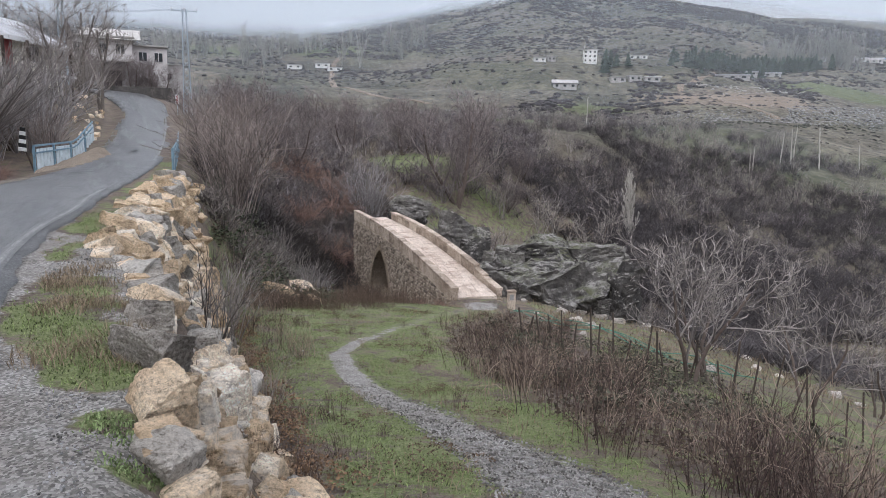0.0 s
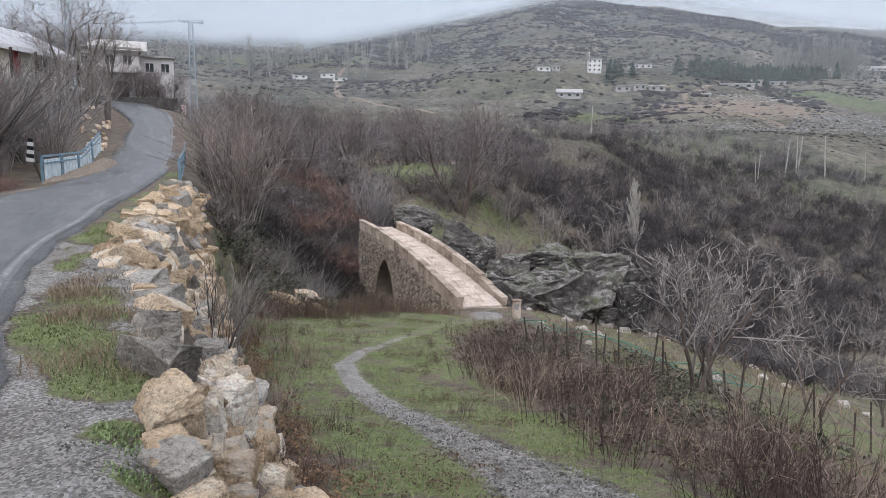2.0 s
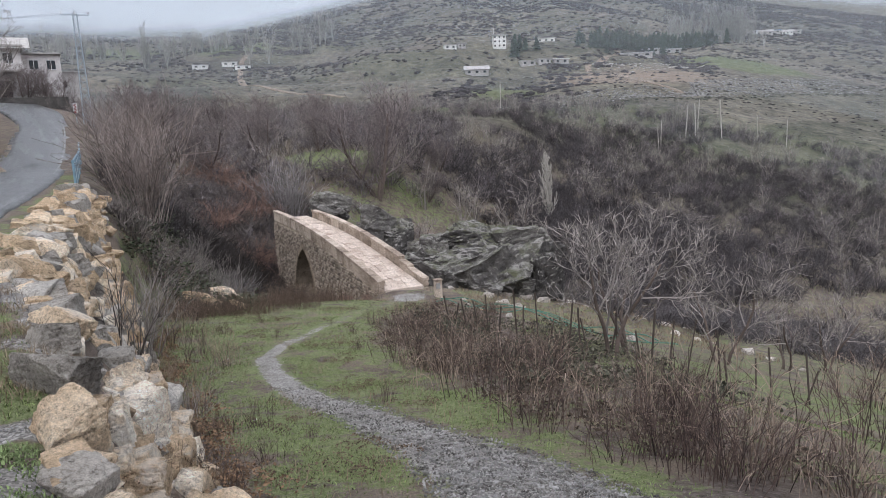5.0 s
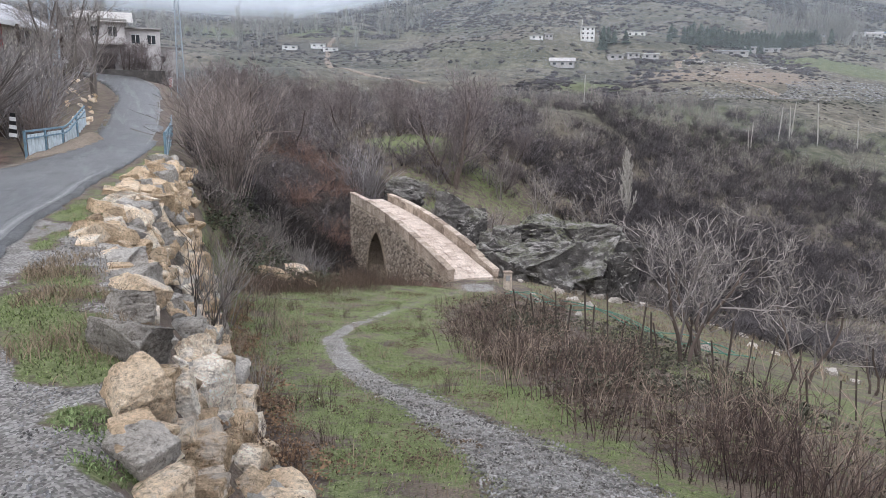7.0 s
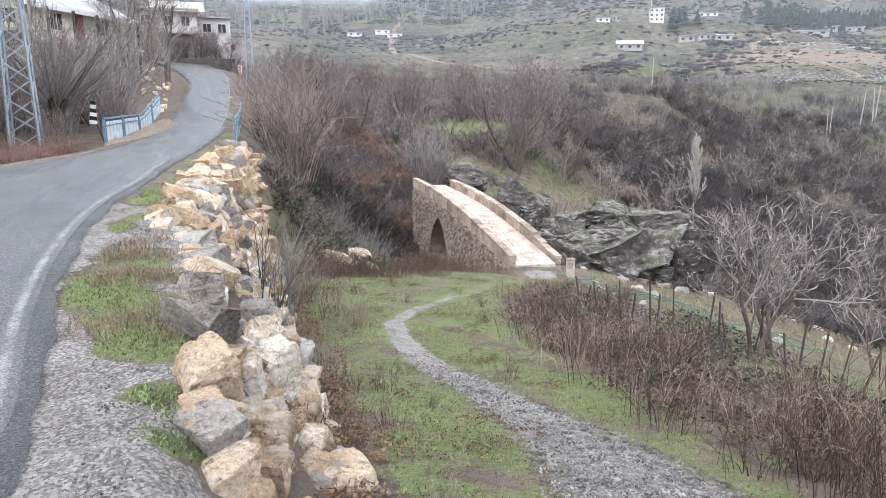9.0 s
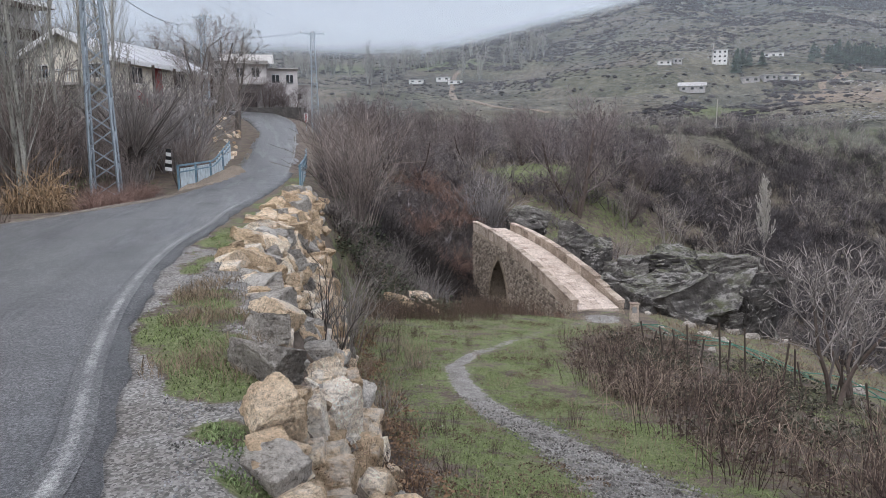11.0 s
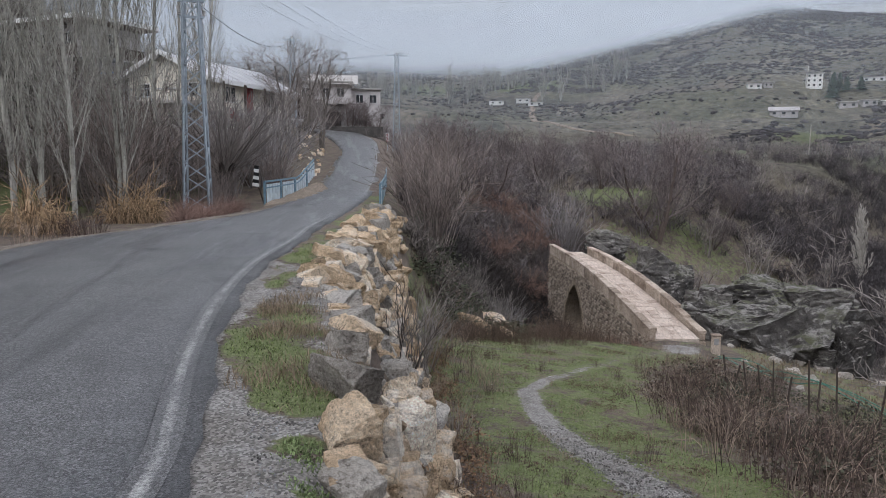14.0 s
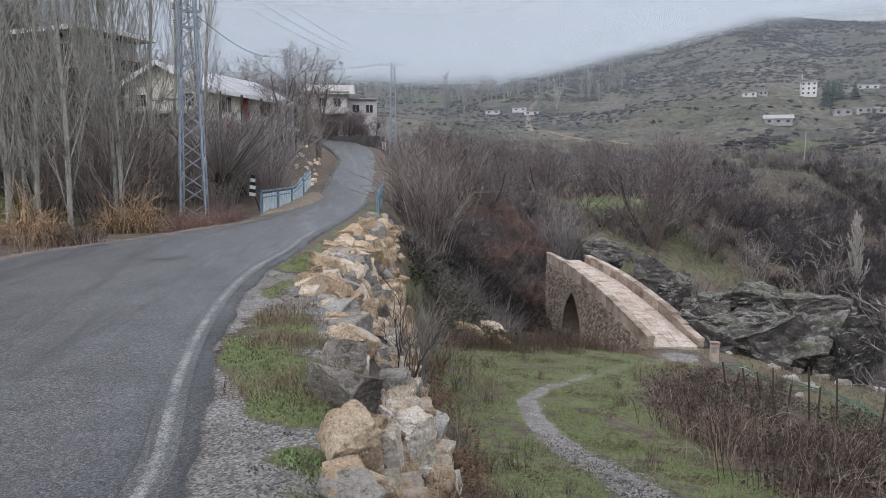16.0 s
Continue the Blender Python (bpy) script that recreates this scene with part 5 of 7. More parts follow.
# rougher growth at the edge of the slope
for k in range(18):
    x, y = rnd.uniform(4.6, 12), rnd.uniform(4.8, 14)
    if np.hypot(x - 4.7, y - 8.2) > 1.9:
        spots[rnd.choice(("dark", "dry"))].append((x, y, rnd.uniform(0.6, 1.2)))
# brown growth at the foot of the boulders
for k in range(90):
    y = rnd.uniform(4.2, 27)
    x = float(np.interp(y, [4.4, 5.7, 6.9, 8.8, 13.1, 19.4, 24.4, 27], [-2.0, -2.65, -3.1, -4.4, -6.0, -8.3, -9.75, -10.7])) + float(np.interp(y, [4, 8, 14, 27], [0.9, 1.3, 1.9, 2.2])) + rnd.uniform(-0.3, 0.9) * (1 if y < 12 else 1.8)
    spots[rnd.choice(("dark", "dry", "dry"))].append((x, y, float(np.interp(y, [4, 10, 27], [0.22, 0.36, 0.75])) * rnd.uniform(0.6, 1.2)))
for key, kinds, mat, label in (("dark", dark_canes, BRAMBLE, "thicket of dark purplish bramble canes beside the footpath"), ("dry", dry_canes, CANE, "thicket of dry pale brown canes beside the footpath")):
    q = np.array(spots[key])
    strew("bramble_thicket", kinds, q[:, 0], q[:, 1], q[:, 2], mat, label, "brambles")
q = []
for k in range(640):
    x, y = rnd.uniform(-6.4, 0.4), rnd.uniform(19.5, 30)
    edge = float(np.interp(x, [-6.4, -4, -2.5, -1, 0.4], [19.0, 20.8, 22.0, 24.0, 27.5]))
    if edge < y < edge + 4.5 and math.hypot(x + 5.2, y - 24.6) > 1.7 and (x < -1.3 or rnd.random() < 0.15):
        q.append((x, y, rnd.choice((0.2, 0.3, 0.45, 0.7)) * rnd.uniform(0.8, 1.2)))
q = np.array(q)
strew("bank_brambles", dry_canes, q[:, 0], q[:, 1], q[:, 2], bark("rusty_bramble", (0.13, 0.094, 0.072), 0.65), "low rust-brown brambles between the lawn and the bridge", "brambles")
canes = [shrub("bramble", 50, 1.15, 0.9, 26, BRAMBLE, "low dark bramble clump at the lawn's edge", 3, 0.0075, 0.3, 0.6),
         shrub("dry_bramble", 51, 1.15, 0.9, 26, CANE, "low dry brown bramble clump in the grass", 3, 0.0075, 0.5, 0.6)]
plant(canes[0], -4.4, 21.5, 0, 0.5)
plant(canes[1], -5.0, 20.2, 0, 0.5)

# low brown brambles at the foot of the lawn and small tufts in it
for k in range(26):
    u = rnd.random()
    replant(mound if k % 2 else canes[1], -6.2 + 6.0 * u + rnd.uniform(-.5, .5), 22.5 + 6.5 * u + rnd.uniform(-1.2, 1.2), rnd.uniform(0, 360), rnd.uniform(0.1, 0.2) if k % 2 else rnd.uniform(0.25, 0.42))
for x, y in ((-1.2, 7.6), (-2.4, 9.8), (-0.9, 12.0), (-3.1, 15.5), (-0.4, 16.5), (-2.9, 18.8), (0.3, 10.6), (-1.5, 5.6), (-0.2, 13.8), (-1.9, 7.0), (-1.1, 9.3), (-2.6, 12.6), (-1.7, 14.6), (-3.6, 17.2), (-1.0, 18.2), (-0.6, 6.9), (0.2, 8.9), (-2.2, 16.4), (-3.8, 13.6), (-0.9, 6.0), (-2.9, 11.2)):
    replant(canes[rnd.randint(0, 1)], x, y, rnd.uniform(0, 360), rnd.uniform(0.16, 0.34))

# poplars and bushes left of the road
pop = tree("poplar", 9, 15, COLUMN, POPLAR, POPLAR, "tall bare poplar with pale grey bark beside the road")
tagged(pop, group="roadside poplars")
pop2 = tree("poplar", 19, 14, COLUMN, POPLAR, POPLAR, "tall bare many-stemmed poplar with pale grey bark", 2, 0.05)
tagged(pop2, group="roadside poplars")
POPLARS = [(-18.6, 15.2), (-20.6, 17.5), (-16.9, 15.6), (-17.1, 16.8), (-21.6, 20.8), (-15.5, 16.3), (-21.5, 23.6), (-17.5, 20.6), (-21.0, 26.7), (-23.7, 18.3), (-20.9, 15.4), (-19.6, 13.8), (-23.8, 32.1), (-25.9, 37.9), (-27.2, 23.5), (-26.7, 27.0), (-27.8, 31.4)]
for k, (x, y) in enumerate(POPLARS):
    src = pop2 if k % 3 == 1 else pop
    (plant if k < 2 else replant)(src, x, y, rnd.uniform(0, 360), rnd.uniform(0.8, 1.15))
roadside = tree("bare_tree", 44, 6.0, dict(SPREADING, levels=3, kids=[5, 7, 5], least=0.012), BARK_BROWN, TWIG_GREY, "dark bare bushy tree beside the road fence", 4, 0.35)
plant(roadside, -21.5, 35, 0, 0.9)
for x, y, s in ((-20.7, 31.6, 1.3), (-20.0, 34.6, 1.5), (-22.5, 33.0, 1.6)):
    replant(silver, x, y, rnd.uniform(0, 360), s)
for x, y, s in ((-19.4, 28.6, 0.45), (-18.2, 32.6, 0.4), (-16.9, 25.4, 0.3), (-24.5, 29.5, 0.5)):
    replant(pollard, x, y, rnd.uniform(0, 360), s)
for x, y, s in ((-13.6, 18.6, 0.3), (-14.0, 19.9, 0.36), (-14.4, 21.2, 0.3), (-14.9, 22.6, 0.36), (-15.3, 24.0, 0.3), (-15.0, 20.6, 0.4), (-17.2, 14.6, 0.35), (-18.5, 13.9, 0.35)):
    replant(mound, x, y, rnd.uniform(0, 360), s)
for x, y, s in ((-23.5, 40, 1.0), (-22.5, 37, 1.2), (-24, 43, 1.2), (-18.4, 21.6, 0.6), (-20.2, 20.5, 0.75), (-18.2, 14.0, 0.6), (-22.5, 27, 1.0), (-26, 20, 0.8), (-27, 48, 1.2), (-30, 30, 1.0), (-24, 14, 0.8)):
    replant(roadside, x, y, rnd.uniform(0, 360), s)
crown = tree("bare_tree", 61, 10, UPRIGHT, BARK_GREY, TWIG_GREY, "tall bare tree with an open crown above the village road", 2, 0.2)
plant(crown, -31.0, 61, 0, 0.9)
for x, y, s in ((-36.8, 86.2, 0.62), (-34.6, 85.2, 0.6), (-32.6, 84.6, 0.5)):
    replant(roadside, x, y, rnd.uniform(0, 360), s)
for x, y, s in ((-42.0, 84.4, 0.62), (-37.4, 85.6, 0.55), (-35.2, 86.4, 0.66), (-32.8, 87.0, 0.6), (-39.4, 84.6, 0.4)):
    replant(twin, x, y, rnd.uniform(0, 360), s)
round_crown = tree("bare_tree", 64, 11.5, dict(SPREADING, kids=[6, 5, 5, 3], least=0.013, angle=(30, 62), start=0.25, shrink=0.7, trunk=0.45), BARK_GREY, TWIG_GREY, "tall bare tree with a full round crown beside the house", 2, 0.12)
plant(round_crown, -27.6, 51, 0, 1.1)
replant(round_crown, -35.2, 70.5, 30, 0.55)
replant(round_crown, -33, 66, 230, 0.5)
replant(round_crown, -37.5, 73, 80, 0.5)
replant(round_crown, -41.5, 79, 200, 0.5)
replant(round_crown, -45, 84, 140, 0.45)
for x, y, s in ((-29, 60, 0.9), (-38.5, 76, 0.5), (-31, 88, 0.45), (-43.5, 82, 0.5), (-34, 66, 0.8), (-42, 70, 0.8)):
    replant(crown, x, y, rnd.uniform(0, 360), s)
for k in range(26):
    x, y = rnd.uniform(-30, -15), rnd.uniform(14, 46)
    if float(along(ROAD_LEFT, np.array([x]), np.array([y]))[0][0]) > -2.2 or math.hypot(x + 22, y - 18.5) < 5.5 or -40 < math.degrees(math.atan2(x, y)) < -33 and y < 31:
        continue
    replant(fan if k % 3 else mound, x, y, rnd.uniform(0, 360), rnd.uniform(0.5, 1.0))
def pollard_willow():
    """A short thick trunk with a fan of long straight shoots."""
    r2 = random.Random(91)
    stump, shoots, side = Twigs(), Twigs(), Twigs()
    stump.stem([Vector((0.1, 0, -0.2)), Vector((0.05, 0, 0.5)), Vector((-0.05, 0.03, 1.0)), Vector((0, 0, 1.5))], 0.3, 0.42, 9)
    for k in range(5):
        a = 1.26 * k
        stump.stem([Vector((0, 0, 1.15)), Vector((0.35 * math.cos(a), 0.35 * math.sin(a), 1.5)), Vector((0.55 * math.cos(a), 0.55 * math.sin(a), 1.8))], 0.2, 0.1, 6)
    for k in range(150):
        a, o = r2.uniform(0, 2 * math.pi), r2.random() ** 0.7
        p = Vector((0.5 * o * math.cos(a), 0.5 * o * math.sin(a), 1.35 + 0.4 * r2.random()))
        d = Vector((math.cos(a) * o * 1.1, math.sin(a) * o * 1.1, 1 - 0.35 * o)).normalized()
        ln = r2.uniform(2.2, 4.2)
        pts = [p]
        for i in range(4):
            d = (d + Vector((r2.gauss(0, .08), r2.gauss(0, .08), r2.gauss(0.03, .06)))).normalized()
            pts.append(pts[-1] + d * ln / 4)
        shoots.stem(pts, 0.022, 0.008)
        for _ in range(4):
            i = r2.randint(1, 3)
            e = ((pts[i + 1] - pts[i]).normalized() + Vector((r2.gauss(0, .35), r2.gauss(0, .35), r2.gauss(0.1, .2)))).normalized() * ln * 0.25
            side.stem([pts[i], pts[i] + e * 0.5, pts[i] + e], 0.011, 0.005)
    ob = new("pollard_willow")
    stump.done("trunk", DARKBARK, ob)
    tagged(shoots.done("shoot_mass", TWIG_GREY, ob), kind="stuff")
    tagged(side.done("twig_mass", TWIG_GREY, ob), kind="stuff")
    return tagged(ob, "pollarded willow with a short dark trunk and fanned bare shoots", "tree")


plant(pollard_willow(), -18.6, 28.4, 0, 1.0)
thorn = shrub("bare_bush", 95, 4.6, 2.6, 40, TWIG_RED, "dark red-brown leafless bush of tangled twigs beside the road", 9, 0.022, 0.25)
plant(thorn, -18.6, 21.4, 0, 0.9)
for x, y, s in ((-20.2, 22.8, 1.0), (-19.4, 24.6, 0.9), (-21.8, 21.6, 0.8), (-18.6, 25.6, 0.6), (-21.5, 26.2, 0.9)):
    replant(thorn, x, y, rnd.uniform(0, 360), s)
reed = shrub("reed_clump", 71, 1.45, 1.2, 150, REED, "clump of dry drooping tan reeds at the road's edge", 1, 0.016, 2.6)
spots = [(-15.7, 15.0), (-15.2, 15.3), (-16.2, 15.5), (-15.9, 18.6), (-15.4, 18.9), (-15.6, 19.4)]
for k, (x, y) in enumerate(spots):
    (plant if k == 0 else replant)(reed, x, y, rnd.uniform(0, 360), rnd.uniform(0.8, 1.15))
for k in range(16):
    t = rnd.random()
    replant(canes[k % 2], -12.4 - 1.6 * t - rnd.uniform(0, 1.0) - (0.5 if t > .5 else 0), 9.5 + 11 * t, rnd.uniform(0, 360), rnd.uniform(0.4, 0.7))

# ---- scrub that nobody could count ----
def flat_shrub(seed, high, wide, stems, kids, w):
    """A light bush of narrow ribbons, for scrub that stays far away."""
    r2 = random.Random(seed)
    v, f = [], []

    def strip(a, b, w0, w1):
        s = Vector((r2.gauss(0, 1), r2.gauss(0, 1), r2.gauss(0, 0.3)))
        s = (s - s.project(b - a)).normalized()
        k = len(v)
        v.extend([a - s * w0, a + s * w0, b + s * w1, b - s * w1])
        f.append((k, k + 1, k + 2, k + 3))

    for _ in range(stems):
        a, o = r2.uniform(0, 2 * math.pi), r2.random() ** 0.6
        d = Vector((math.cos(a) * o * wide / high, math.sin(a) * o * wide / high, 1)) * high * r2.uniform(0.5, 1.05)
        p = Vector((math.cos(a), math.sin(a), 0)) * r2.uniform(0, wide * 0.35)
        m = p + d * 0.5 + Vector((r2.gauss(0, .08), r2.gauss(0, .08), 0)) * high
        e = m + d * 0.5 + Vector((r2.gauss(0, .1), r2.gauss(0, .1), -0.05)) * high
        strip(p, m, w, w * 0.7)
        strip(m, e, w * 0.7, w * 0.3)
        for _ in range(kids):
            q = m.lerp(e, r2.uniform(-0.5, 0.8))
            strip(q, q + Vector((r2.gauss(0, .2), r2.gauss(0, .2), r2.uniform(-0.04, 0.24))) * high, w * 0.55, w * 0.2)
    return np.array([tuple(p) for p in v]), np.array(f)



clump = [flat_shrub(80 + k, 2.6, 2.1, 13, 8, 0.034) for k in range(8)]
thin = [flat_shrub(90 + k, 5.0, 1.4, 12, 7, 0.04) for k in range(4)]
rs = np.random.RandomState(8)


def field(n, x0, x1, y0, y1, keep):
    x, y = rs.uniform(x0, x1, n), rs.uniform(y0, y1, n)
    ok = keep(x, y)
    return x[ok], y[ok]


def far_bank(x, y):
    d, _ = along(STREAM, x, y)
    r = np.hypot(x, y)
    glade = ripple(x, y, 17, 3) > 0.42
    de = along(SHOULDER_EDGE, x, y)[0]
    return (d < -2) & (de > 3) & (r < np.where(x > 30, 186, 205)) & (np.abs(np.degrees(np.arctan2(x, y))) < 42) & ~((np.hypot(x + 3.2, y - 70.5) < 3.6)) & ~(glade & (r > 110))


def clumped(x, y):
    """Scrub in drifts with grassy gaps between them."""
    return far_bank(x, y) & (ripple(x, y, 9, 1) + 0.7 * ripple(x, y, 3.4, 2) + np.where(x < 0, 0.35, 0.0) + np.interp(np.hypot(x, y) / np.interp(np.degrees(np.arctan2(x, y)), [0, 6, 15, 24, 31, 40], [90, 90, 124, 172, 186, 190]), [0.9, 1.1], [1.0, -0.15]) - np.where((x > -3) & (x < 14) & (y > 46) & (y < 68), 1.1, 0.0) > 0.1)


x, y = field(8500, -60, 150, 50, 190, lambda x, y: clumped(x, y) & (rs.uniform(0, 1, len(x)) < 1 - 0.85 * smooth((x / y - 0.05) / 0.2)))
strew("valley_scrub", clump[:4], x, y, rs.uniform(0.4, 1.1, len(x)), TWIG_FAR, "leafless grey scrub in drifts on the valley side", "scrub")
x, y = field(7000, -10, 140, 50, 190, lambda x, y: clumped(x, y) & (rs.uniform(0, 1, len(x)) < 0.25 + 0.75 * smooth((x / y - 0.02) / 0.15)))
x2, y2 = field(1500, 3, 42, 50, 84, lambda x, y: far_bank(x, y) & (x > np.interp(y, [50, 66, 70], [13.5, 13.5, 4])) & (ripple(x, y, 5, 4) > -0.5))
x3, y3 = field(3400, 12, 120, 52, 150, lambda x, y: far_bank(x, y) & (x > 0.2 * y) & (np.hypot(x, y) < 142) & (ripple(x, y, 8, 2) + 0.5 * ripple(x, y, 3, 5) > -0.55))
x, y = np.concatenate([x, x2, x3]), np.concatenate([y, y2, y3])
strew("dark_scrub", clump[4:], x, y, rs.uniform(0.4, 0.95, len(x)), DARKTWIG, "dark brown leafless scrub on the valley side", "scrub")
x, y = field(900, -50, 140, 62, 190, far_bank)
strew("valley_trees", thin, x, y, rs.uniform(0.5, 1.0, len(x)), TWIG_GREY, "thin bare grey saplings in the valley scrub", "scrub")
x, y = field(1700, 8, 90, 30, 80, lambda x, y: (along(STREAM, x, y)[0] > 1) & (x > 0.35 * y))
strew("riverside_scrub", clump, x, y, rs.uniform(0.35, 0.8, len(x)), DARKTWIG, "dark leafless scrub along the stream", "scrub")

x, y = field(600, -70, -19, 16, 90, lambda x, y: (along(ROAD_LEFT, x, y)[0] < -8) & (np.hypot(x + 22.3, y - 18.5) > 5.5) & (np.hypot(x + 32, y - 46) > 9) & (np.hypot(x + 46, y - 52) > 11))
strew("roadside_saplings", thin, x, y, rs.uniform(0.7, 1.4, len(x)), TWIG_GREY, "thin bare grey saplings on the slope behind the poplars", "scrub")
x, y = np.array([-31.0, -33.5, -36, -30, -39, -34]), np.array([21.0, 23.5, 27, 25, 30, 30])
strew("evergreens", [flat_shrub(300 + k, 8.0, 2.2, 100, 20, 0.06) for k in range(2)], x, y, rs.uniform(0.7, 1.05, 6), bark("dull_evergreen", (0.07, 0.08, 0.062), 0.4), "dark evergreen trees behind the bare poplars", "trees")
left_bank = lambda x, y: (along(ROAD_LEFT, x, y)[0] < -7) & (np.hypot(x + 22.3, y - 18.5) > 5.5)
x, y = field(900, -75, -17, 4, 75, left_bank)
strew("roadside_scrub", clump, x, y, rs.uniform(0.6, 1.5, len(x)), TWIG_FAR, "dense bare thicket on the slope behind the poplars", "scrub")
gully = lambda x, y: (along(SHOULDER_EDGE, x, y)[0] > 1.2) & (np.abs(along(STREAM, x, y)[0]) < 15) & (np.abs(along(STREAM, x, y)[0]) > 0.8) & (np.hypot(x + 2.5, y - 37) > 3.4) & (x < -0.09 * np.maximum(y - 28, 0) - 0.6) & (np.hypot(x + 5.9, y - 30.8) > 1.5) & (np.hypot(x + 4.5, y - 40.5) > 4.0) & ~((x > -5.2) & (y < 38)) & ~((along(SHOULDER_EDGE, x, y)[0] < 6) & (y < 37) & (ripple(x, y, 1.6, 3) > -0.1))
x, y = field(4200, -16, 2, 24, 60, gully)
gully_kinds = [flat_shrub(200 + k, 1.6, 1.5, 20, 4, 0.024) for k in range(5)]
# the hollow's shade is put in by giving its scrub the darker twig colour
damp_or_shaded = (np.abs(along(STREAM, x, y)[0]) < 5.5) | ((x > -10.5) & (y > 32) & (y < 47))
for pick, mat, label in ((damp_or_shaded, DARKTWIG, "dark damp brambles in the hollow of the stream"), (~damp_or_shaded, GULLY, "reddish-brown brambles lining the stream gully")):
    strew("gully_scrub", gully_kinds, x[pick], y[pick], rs.uniform(0.3, 0.85, int(pick.sum())), mat, label, "scrub")


# near-black twigs stand in for the shade in the hollow and inside the arch
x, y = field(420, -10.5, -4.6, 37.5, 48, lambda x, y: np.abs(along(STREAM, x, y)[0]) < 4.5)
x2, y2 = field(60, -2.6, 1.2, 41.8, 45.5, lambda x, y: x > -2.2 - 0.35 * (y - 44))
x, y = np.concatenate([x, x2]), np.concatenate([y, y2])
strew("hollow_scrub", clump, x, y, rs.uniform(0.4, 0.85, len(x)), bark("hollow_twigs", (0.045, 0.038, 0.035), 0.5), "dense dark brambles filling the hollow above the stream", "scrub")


def dome(seed):
    bm = bmesh.new()
    bmesh.ops.create_icosphere(bm, subdivisions=1, radius=1.0)
    for v in bm.verts:
        v.co *= 0.75 + 0.55 * noise.noise(v.co * 1.8 + Vector((seed * 5, 0, 0))) + 0.25 * noise.noise(v.co * 5)
        v.co.z *= 0.7
    me = bpy.data.meshes.new("t")
    bm.to_mesh(me)
    bm.free()
    return template(new("t", me))


domes = [dome(k) for k in range(5)]


def hillside(x, y):
    r, az = np.hypot(x, y), np.degrees(np.arctan2(x, y))
    keep = (r > 195) & (r < 900) & (az > -45) & (az < 42)
    band = ripple(x, y, 45, 2) + 0.6 * ripple(x, y, 14, 6)
    meadow = (np.hypot((x - 150) / 2.2, y - 290) < 30) | (np.hypot((x + 45) / 2.2, y - 425) < 24)
    h = land(x, y) / 6.0
    hedge = (h - np.floor(h) < 0.16) & (r < 480)
    for hx, hy, hr in ((65.5, 329, 13), (45.2, 272, 11), (92, 346, 10), (41.5, 323, 8), (77, 291, 12)):
        keep = keep & (np.hypot(x - hx, y - hy) > hr)
    return keep & ~meadow & (hedge | (band > 0.0) | (rs.uniform(0, 1, len(x)) < 0.15))


x, y = field(80000, -500, 620, 150, 900, hillside)
strew("hillside_shrubs", domes, x, y, rs.uniform(0.5, 1.0, len(x)) * np.interp(np.hypot(x, y), [200, 350, 900], [0.9, 1.9, 4.4]), bark("hill_shrubs", (0.03, 0.026, 0.026), 0.5), "dark low shrubs dotting the misty hillside", "scrub", 0.3)

# withered tufts on the shoulder
x, y = field(26000, -4.2, -1.7, 4.2, 8.0, lambda x, y: (along(SHOULDER_EDGE, x, y)[0] < 0.25) & (along(SHOULDER_EDGE, x, y)[0] > -0.75) & (rs.uniform(0, 1, len(x)) < smooth(0.25 + 0.9 * ripple(x, y, 0.4, 3))))
blades("withered_grass", x, y, 0.085, 0.003, STRAW, "withered brown grass beside the boulders", 0.8)

# ivy over the bank below the road bridge
def leaf_clump(seed, n=46):
    r2 = random.Random(seed)
    v, f = [], []
    for _ in range(n):
        a, k = r2.uniform(0, 2 * math.pi), r2.random() ** 0.6
        c = Vector((math.cos(a) * k * 0.5, math.sin(a) * k * 0.5, 0.34 * (1 - k * k) * r2.uniform(0.6, 1.1)))
        u = Vector((r2.gauss(0, 1), r2.gauss(0, 1), r2.gauss(0, 0.5))).normalized() * r2.uniform(0.03, 0.06)
        w = u.cross(Vector((r2.gauss(0, .6), r2.gauss(0, .6), 1)).normalized())
        b = len(v)
        v += [c - u, c - w * 0.8, c + u, c + w * 0.8]
        f.append((b, b + 1, b + 2, b + 3))
    return np.array([tuple(p) for p in v]), np.array(f)


leafy = [leaf_clump(k) for k in range(5)]
x, y = field(1700, -14, -4, 24, 42, lambda x, y: (along(SHOULDER_EDGE, x, y)[0] > 1.6) & (along(SHOULDER_EDGE, x, y)[0] < 6.5) & (ripple(x, y, 2.2, 3) > -0.25))
strew("ivy", leafy, x, y, rs.uniform(0.8, 1.8, len(x)), LEAF, "dark green ivy trailing over the bank below the road", "ivy")
x, y = field(420, 1.0, 6.0, 9, 20, lambda x, y: (x > np.interp(y, [11, 15, 20], [1.6, 0.9, 1.4])) & (ripple(x, y, 1.3, 7) > -0.35))
strew("low_bramble", leafy, x, y, rs.uniform(0.4, 0.95, len(x)), SHADELEAF, "dark green low brambles sprawling behind the canes", "brambles")
foot = resample([(-1.0, 3.9, 0), (-0.95, 5.0, 0), (-1.3, 6.2, 0), (-1.7, 7.4, 0), (-2.5, 9.2, 0), (-3.3, 11.5, 0), (-4.2, 14.5, 0), (-5.2, 18.0, 0)], 230)
x, y = foot[:, 0] + rs.normal(0, 0.16, 230), foot[:, 1] + rs.normal(0, 0.2, 230)
strew("dead_ferns", leafy, x, y, rs.uniform(0.22, 0.5, 230), bark("rusty_fern", (0.17, 0.108, 0.066), 0.6), "rusty dead ferns and weeds along the foot of the boulders", "weeds")
DEADLEAF = bark("dead_leaves", (0.075, 0.056, 0.042), 0.6)
